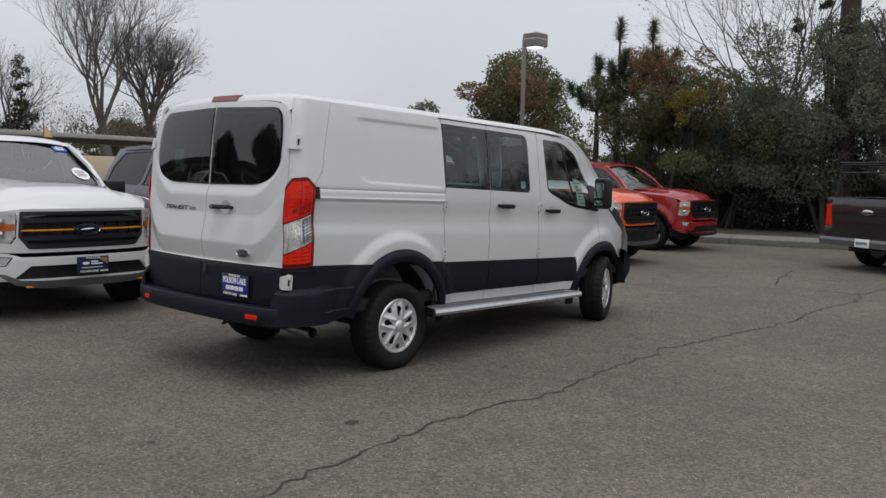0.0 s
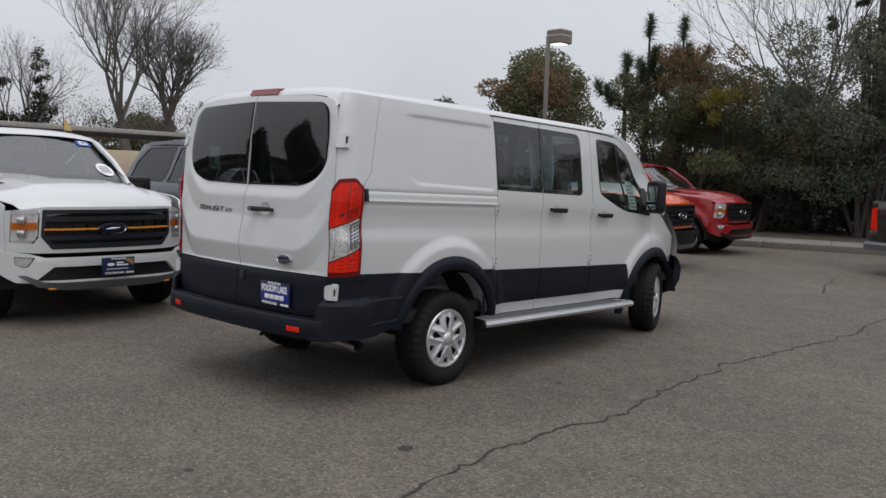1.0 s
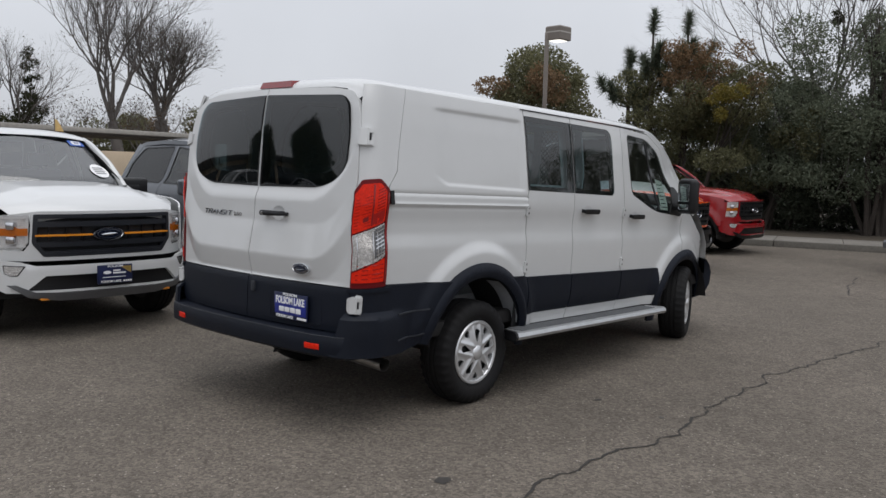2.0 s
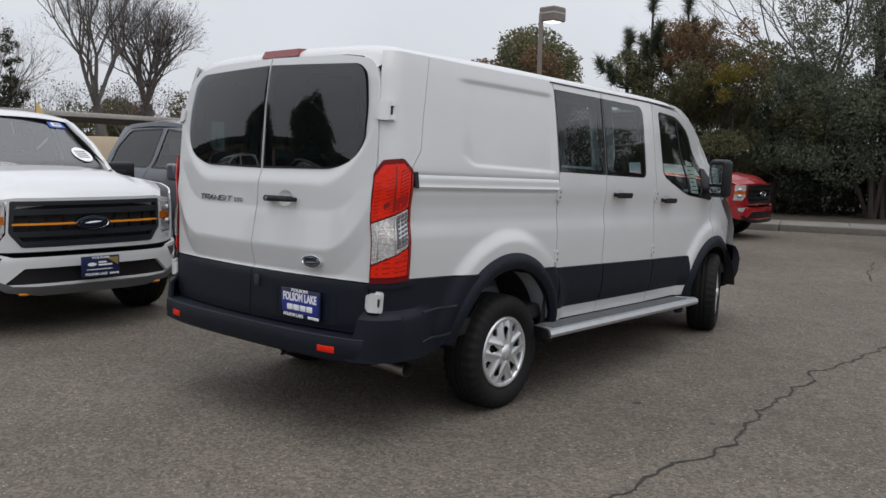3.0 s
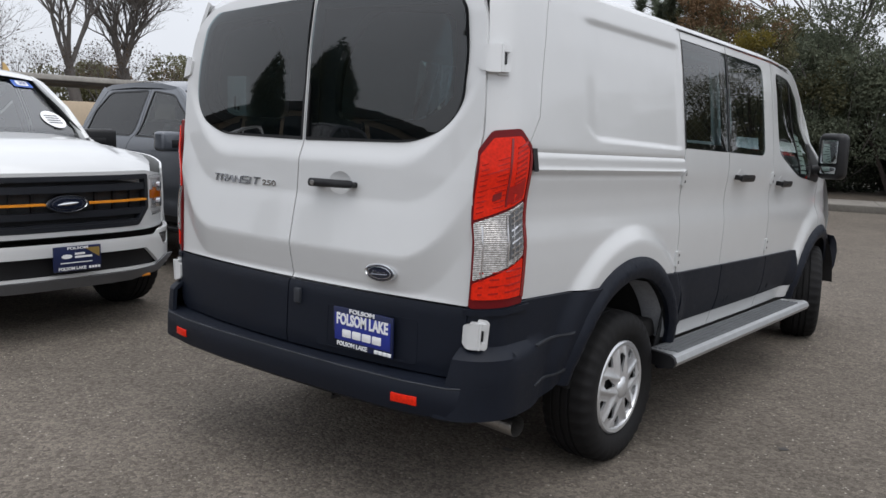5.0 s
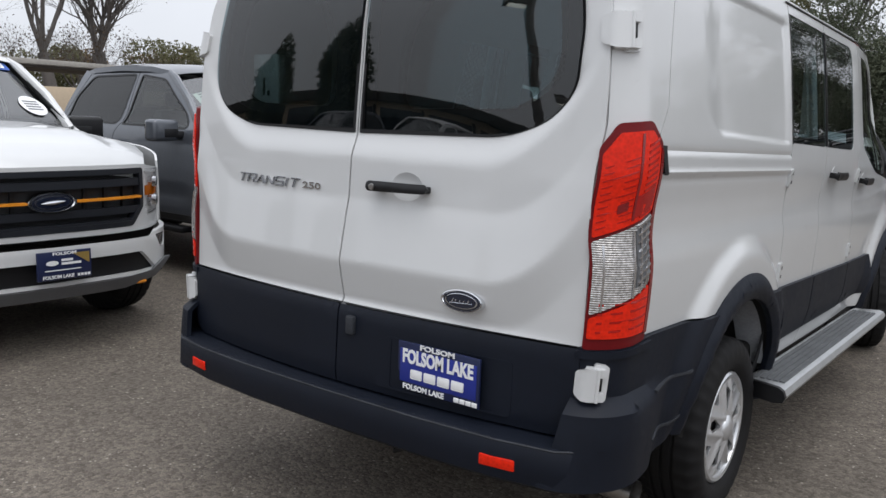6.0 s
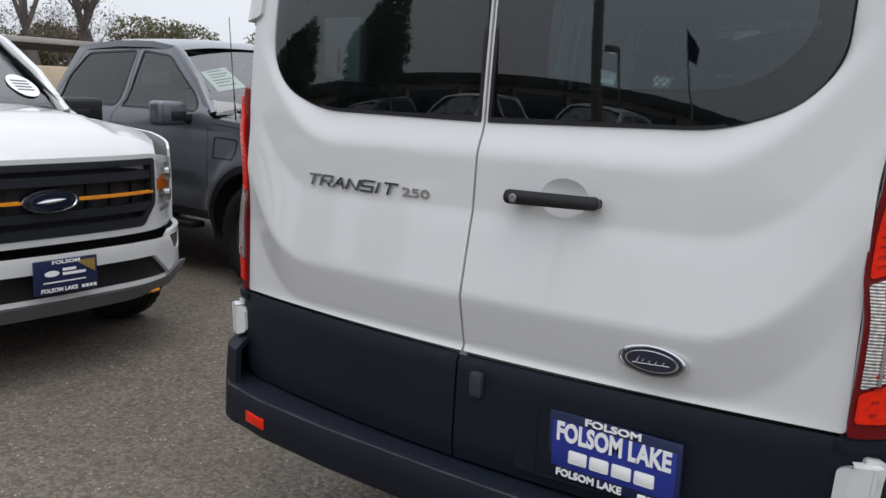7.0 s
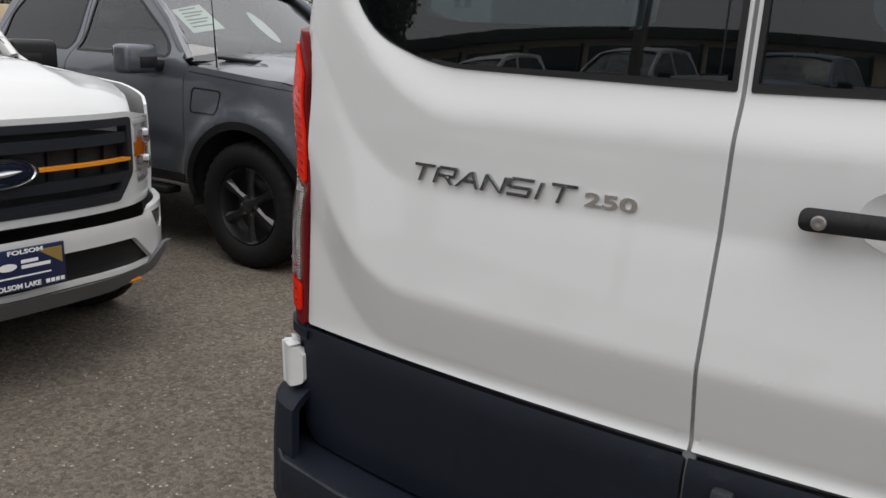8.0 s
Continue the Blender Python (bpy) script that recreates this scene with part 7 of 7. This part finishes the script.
# a dense back row that closes the hedge
for k in range(8):
    x, y, _ = along(-12 + k * 4.0, 7.2)
    bush("backing_shrub", "tall dark shrub behind the fence", (x, y), clump_field(rr_, 22, (-2.3, 2.3), (-0.9, 0.9), (0.4, (1.6, 1.9, 3.2, 4.4, 4.4, 4.6, 4.6, 4.6)[k]), 0.8), 17000, LEAFDARK, 0.14, 300 + k, 4)
for k, (a, b, h, n, mm, nm, lab) in enumerate((
        (-9.5, 4.6, 2.4, 11000, LEAFOLIVE, "evergreen_tree", "olive-green leafy tree over the planting bed"),
        (-7.4, 4.8, 2.5, 9000, LEAFOLIVE, "evergreen_shrub", "olive-green shrub over the planting bed"),
        (-4.6, 4.0, 5.3, 20000, LEAFOLIVE, "evergreen_tree", "olive-green tree with russet and yellowed leaves"),
        (-2.6, 4.9, 4.2, 14000, LEAFDARK, "evergreen_shrub", "dense dark evergreen shrub against the fence"),
        (1.9, 5.6, 6.6, 22000, LEAFDARK, "evergreen_shrub", "dense dark evergreen shrub against the fence"),
        (0.2, 4.2, 6.2, 24000, LEAFDARK, "evergreen_shrub", "dense dark evergreen shrub against the fence"),
        (3.2, 4.4, 6.8, 24000, LEAFDARK, "evergreen_tree", "dark evergreen tree with a loose crown"),
        (6.6, 4.4, 6.8, 22000, LEAFDARK, "evergreen_tree", "dark evergreen tree with a loose crown"),
        (10.5, 4.6, 6.0, 12000, LEAFOLIVE, "evergreen_shrub", "tall dark evergreen hedge shrub"),
        (14.5, 4.6, 6.0, 10000, LEAFDARK, "evergreen_shrub", "tall dark evergreen hedge shrub"),
        (18.6, 4.6, 6.6, 9000, LEAFDARK, "evergreen_tree", "dark evergreen tree with a loose crown"),
        (22.8, 4.6, 6.2, 9000, LEAFDARK, "evergreen_tree", "dark evergreen tree with a loose crown"),
        (27.2, 4.6, 6.8, 9000, LEAFDARK, "evergreen_tree", "dark evergreen tree with a loose crown"))):
    x, y, _ = along(a, b)
    wide = 1.65 if k == 2 else 2.1
    cl = clump_field(rr_, 34 if k < 4 else 58, (-wide, wide), (-1.2, 1.2), (0.5 if k < 3 else 1.4, h - 0.6), 0.68)
    extra = []
    if k == 2:
        extra = [(clump_field(rr_, 18, (-0.2, 2.0), (-1.2, 0.3), (3.6, 5.0), 0.42), 6500, LEAFRUST, 0.075), (clump_field(rr_, 7, (1.2, 1.9), (-1.6, -0.8), (3.1, 3.8), 0.24), 1500, LEAFGOLD, 0.075)]
    elif k in (3, 6):
        extra = [(clump_field(rr_, 6, (-1.8, 1.8), (-1.3, 0.0), (2.0, h - 0.8), 0.5), 3500, LEAFOLIVE, 0.08)]
    bush(nm, lab, (x, y), cl, int(n * (2.3 if k < 4 else 1.75)), mm, 0.08, 40 + k, 7, extra)
# low growth that closes the foot of the hedge, its leaf colour darkened as shade
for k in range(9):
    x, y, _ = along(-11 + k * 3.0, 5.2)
    bush("low_shrub", "low shrub at the foot of the hedge, its leaves coloured as in shade", (x, y), clump_field(rr_, 12, (-1.6, 1.6), (-0.7, 0.9), (0.3, 1.5), 0.55), 6500, LEAFSHADE, 0.1, 70 + k, 3)


def pine(at, height, seed):
    rnd = random.Random(seed)
    nr = np.random.default_rng(seed)
    t = thing("pine_tree", "young pine with tufted upright shoots", "tree", pose(at[0], at[1], 0))
    wood = [tube([(0, 0, 0), (0.1, 0, height * 0.5), (0.0, 0.1, height * 0.97)], [0.14, 0.09, 0.02], 8)]
    v, f = [], []
    shoots = [((0.0, 0.1, height * 0.92), (0.05, 0, 1), 0.5), ((0.16, 0.08, height * 0.80), (0.4, 0.1, 1), 0.32), ((-0.14, 0.02, height * 0.76), (-0.5, 0, 1), 0.3)]
    for i in range(9):
        z = height * rnd.uniform(0.60, 0.80)
        a, ln = rnd.uniform(0, 6.28), rnd.uniform(0.35, 0.75)
        e = (math.cos(a) * ln, math.sin(a) * ln, z + ln * 0.25)
        wood.append(tube([(0.05, 0.05, z), (e[0] * 0.6, e[1] * 0.6, z + ln * 0.05), e], [0.03, 0.022, 0.012], 5))
        shoots.append((e, (math.cos(a) * 0.5, math.sin(a) * 0.5, 1), rnd.uniform(0.3, 0.5)))
    for p, d, ln in shoots:
        d = Vector(d).normalized()
        for j in range(int(850 * ln)):
            q = Vector(p) + d * rnd.uniform(-0.25, 1) * ln
            n = (d * 0.75 + Vector((rnd.gauss(0, 1), rnd.gauss(0, 1), rnd.gauss(0, 1))) * 1.05).normalized() * rnd.uniform(0.2, 0.36)
            w = n.cross(Vector((rnd.gauss(0, 1), rnd.gauss(0, 1), rnd.gauss(0, 1)))).normalized() * 0.012
            k = len(v)
            v += [tuple(q - w), tuple(q + w), tuple(q + n)]
            f.append((k, k + 1, k + 2))
    part("trunk", merge(*wood), BARKDARK, t)
    part("crown", (v, f), NEEDLE, t, "tufts of long grey-green needles", 0)
    return t


pine((-7.2, 18.1), 6.35, 3)
pine((-6.35, 18.6), 6.3, 4)
pine((-7.91, 18.06), 5.0, 5)
# the round-headed tree and the far ones
bush("oak_tree", "round-headed evergreen oak with russet patches", (-19.1, 29.9), [(math.cos(i) * (2.7 - 2.1 * ((i * 0.618) % 1)), math.sin(i) * (2.7 - 2.1 * ((i * 0.618) % 1)), 2.5 + 4.7 * ((i * 0.618) % 1), 1.15, 1.15, 0.9) for i in range(36)], 26000, LEAFOLIVE, 0.17, 90, 6,
     [(clump_field(rr_, 7, (-2.4, 2.4), (-2.2, -0.6), (3.4, 6.0), 0.8), 5000, LEAFRUST, 0.15)])
for k, (x, y, h, w) in enumerate(((-44.2, 50.7, 7.6, 3.0), (-41.8, 32.6, 3.6, 6.0), (-31.9, 38.8, 3.4, 5.0), (-51.6, 32.1, 3.8, 8.0), (-33.0, 21.6, 4.5, 4.0), (-29.5, 27.0, 4.4, 4.0), (-36.5, 17.6, 4.2, 4.0))):
    bush("far_tree", "far grey-green tree on the skyline", (x, y), clump_field(rr_, 12, (-w / 2, w / 2), (-1.5, 1.5), (1.5, h - 0.8), 1.2), 5000 if k < 4 else 9000, LEAFOLIVE if k % 2 or k > 3 else LEAFDARK, 0.3 if k < 4 else 0.16, 120 + k, 3, [(clump_field(rr_, 5, (-w / 2, w / 2), (-1.5, 1.5), (2.4, h - 0.6), 0.7), 1600, LEAFRUST, 0.16)] if k > 3 else ())


# ---- lamp post ----
def lamp_post(at, height, turn, label):
    t = thing("street_lamp", label, "street lamp", pose(at[0], at[1], 0, 0, 0, turn))
    part("pole", box(-0.085, -0.085, 0.0, 0.085, 0.085, height, 0.012), LAMPPAINT, t)
    part("base", lathe([(0.3, 0.0), (0.3, 0.55), (0.28, 0.6), (0.01, 0.6)], 24, "Z"), CONCRETE, t)
    diamond = lambda r, z: [(0.46 - r, 0.0, height + z), (0.46, -r, height + z), (0.46 + r, 0.0, height + z), (0.46, r, height + z)]
    hd = part("lamp_head", loft([diamond(0.50, -0.32), diamond(0.53, -0.29), diamond(0.53, 0.20), diamond(0.48, 0.25)]), LAMPPAINT, t, "boxy taupe lamp head", 20)
    part("lamp_band", loft([diamond(0.537, -0.02), diamond(0.537, 0.035)]), bpy.data.materials.get("pale_band") or mat("pale_band", (0.42, 0.39, 0.36), 0.5, var=0.05), hd, "", 20)
    part("lens", loft([diamond(0.36, -0.345), diamond(0.38, -0.315)]), lampglow, hd, "lit lamp lens", 20)
    return t


lamp_post((-15.3, 24.62), 7.38, 40, "square taupe lamp post with a lit box head")

# ---- covered parking with a beige wall behind it ----
A0, A1 = Vector((-19.26, 0.97)), Vector((-21.97, 20.07))
CD = (A1 - A0).normalized()
CN = Vector((-CD.y, CD.x)) if Vector((-CD.y, CD.x)).x < 0 else Vector((CD.y, -CD.x))
CM = Matrix(((CD.x, CN.x, 0, A0.x), (CD.y, CN.y, 0, A0.y), (0, 0, 1, 0), (0, 0, 0, 1)))
LEN = (A1 - A0).length
cp = thing("carport", "long flat-roofed open carport with a weathered metal edge", "carport")
part("roof", moved(box(-6, 0.0, 2.46, LEN + 4, 3.0, 2.60, 0.01), CM), ROOFM, cp)
part("fascia", moved(box(-6, -0.06, 2.48, LEN + 4, -0.003, 2.62, 0.008), CM), FASCIA, cp, "pale weathered fascia board")
part("under_deck", moved(box(-6, 0.02, 2.40, LEN + 4, 2.95, 2.457), CM), TIMBER, cp)
for i in range(7):
    a = -4.5 + i * 5.2
    part("beam", moved(box(a, 0.1, 2.16, a + 0.16, 2.9, 2.398, 0.01), CM), TIMBER, cp)
    part("post", moved(box(a + 0.01, 2.2, 0.0, a + 0.15, 2.34, 2.158, 0.01), CM), TIMBER, cp)
block("wall_beige", moved(box(-8, 5.4, 0, LEN + 6, 5.6, 2.02, 0.01), CM), STUCCO, "beige stucco boundary wall", "wall", "structure")
# fence behind the hedge
fc = thing("fence", "dark wire fence behind the hedge", "fence", kind="")
for i in range(17):
    x, y, _ = along(-14 + i * 2.4, 5.6)
    part("post", tube([(x, y, 0), (x, y, 2.0)], 0.035, 8), BLACK, fc)
wires = []
for i in range(16):
    wires.append(tube([along(-14, 5.6, 0.2 + i * 0.12), along(26, 5.6, 0.2 + i * 0.12)], 0.006, 4))
part("wire_mesh", merge(*wires), BLACK, fc)

# ---- behind the camera: what the van's glass mirrors ----
bl = thing("showroom_building", "long low building with a dark glazed front and a flat roof", "building", pose(-34, -46, 0, 0, 0, -38))
part("wall", box(-32, -8, 0, 32, 8, 3.5, 0.05), STUCCO, bl)
part("roof", box(-33, -9.2, 3.5, 33, 9.2, 4.3, 0.06), TIMBER, bl)
for i in range(14):
    part("window", box(-29 + i * 4.3, 7.99, 0.5, -25.4 + i * 4.3, 8.06, 3.0, 0.02), mat("shop_glass", (0.02, 0.025, 0.03), 0.05) if i == 0 else bpy.data.materials["shop_glass"], bl)
    part("mullion", box(-25.35 + i * 4.3, 7.98, 0.4, -25.1 + i * 4.3, 8.14, 3.2, 0.01), BLACK, bl)
lamp_post((-4.5, -12.0), 6.6, 190, "square lamp post by the lot")
lamp_post((-16.0, -42.0), 6.7, 150, "square lamp post by the lot")
for k, (x, y, mm, a) in enumerate(((-9.5, -13.0, WHITE, 96), (-6.2, -14.2, SILVERP, 98), (-2.8, -15.0, BLUEP, 100), (-13.2, -12.6, GREY, 95), (0.8, -15.8, SILVERP, 100), (-18, -11.0, WHITE, 92))):
    n0 = ("white", "silver", "blue", "grey", "silver", "white")[k]
    pickup(n0 + " pickup parked in the row across the lot", mm, pose(x, y, 0, 0, 0, a), group="trucks across the lot", dark_wheels=False)
fp = thing("flagpole", "tall steel flagpole with a drooping dark flag", "flagpole", pose(-10.5, -39.5, 0))
part("pole", tube([(0, 0, 0), (0, 0, 5), (0, 0, 9.0)], [0.07, 0.06, 0.04], 10), STEEL, fp)
part("flag", sheet([(0.0, 6.2), (0.5, 6.0), (0.75, 7.0), (0.0, 8.8)], lambda u, v: (u, 0.1 * math.sin(u * 9), v), 0.12, 0.01, inward=(0, 1, 0)), NAVY, fp, "drooping dark cloth")


def cypress(at, h, r, seed):
    nr = np.random.default_rng(seed)
    t = thing("cypress", "tall narrow dark cypress", "tree", pose(at[0], at[1], 0))
    part("trunk", tube([(0, 0, 0), (0, 0, h * 0.9)], [0.2, 0.03], 8), BARKDARK, t)
    part("crown", leaf_cloud([(0.1 * math.cos(i), 0.1 * math.sin(i), 0.8 + i * (h - 1.0) / 14, r * math.sin(math.pi * (0.16 + 0.8 * i / 14)) + 0.1, r * math.sin(math.pi * (0.16 + 0.8 * i / 14)) + 0.1, h / 18) for i in range(15)], 12000, 0.2, nr), LEAFDARK, t, "", 0)
    return t


for k, (x, y, h) in enumerate(((-19.5, -21.0, 9.5), (-21.5, -22.0, 8.8), (-25.5, -20.0, 8.0))):
    cypress((x, y), h, 1.25, 200 + k)


# a yellow pennant on a thin staff, standing before the covered parking
flag = thing("pennant", "yellow triangular pennant on a thin staff", "flag", pose(-15.45, 4.42, 0))
part("staff", tube([(0, 0, 0), (0, 0, 2.67)], 0.012, 8), LAMPPAINT, flag)
part("cloth", sheet([(0.0, 2.30), (0.20, 2.29), (0.15, 2.36), (0.04, 2.56), (0.0, 2.58)], lambda u, v: (0.05 * math.sin(u * 14), 0.01 + u, v), 0.06, 0.004, inward=(-1, 0, 0)), FLAG, flag, "yellow cloth")
# evergreen clumps round the foot of the thin mistletoe tree
bush("ivy_bush", "dark green ivy-covered stump behind the carport", (-28.0, 8.05), [(0, 0, 2.6, 0.7, 0.7, 0.6), (-0.1, -0.9, 2.9, 0.7, 0.7, 0.6), (0.1, 0.9, 3.2, 0.5, 0.5, 0.5), (0.0, 0.2, 1.8, 0.7, 0.8, 0.6), (0.1, 1.0, 3.7, 0.35, 0.35, 0.35)], 5000, MISTLE, 0.11, 610, 4)
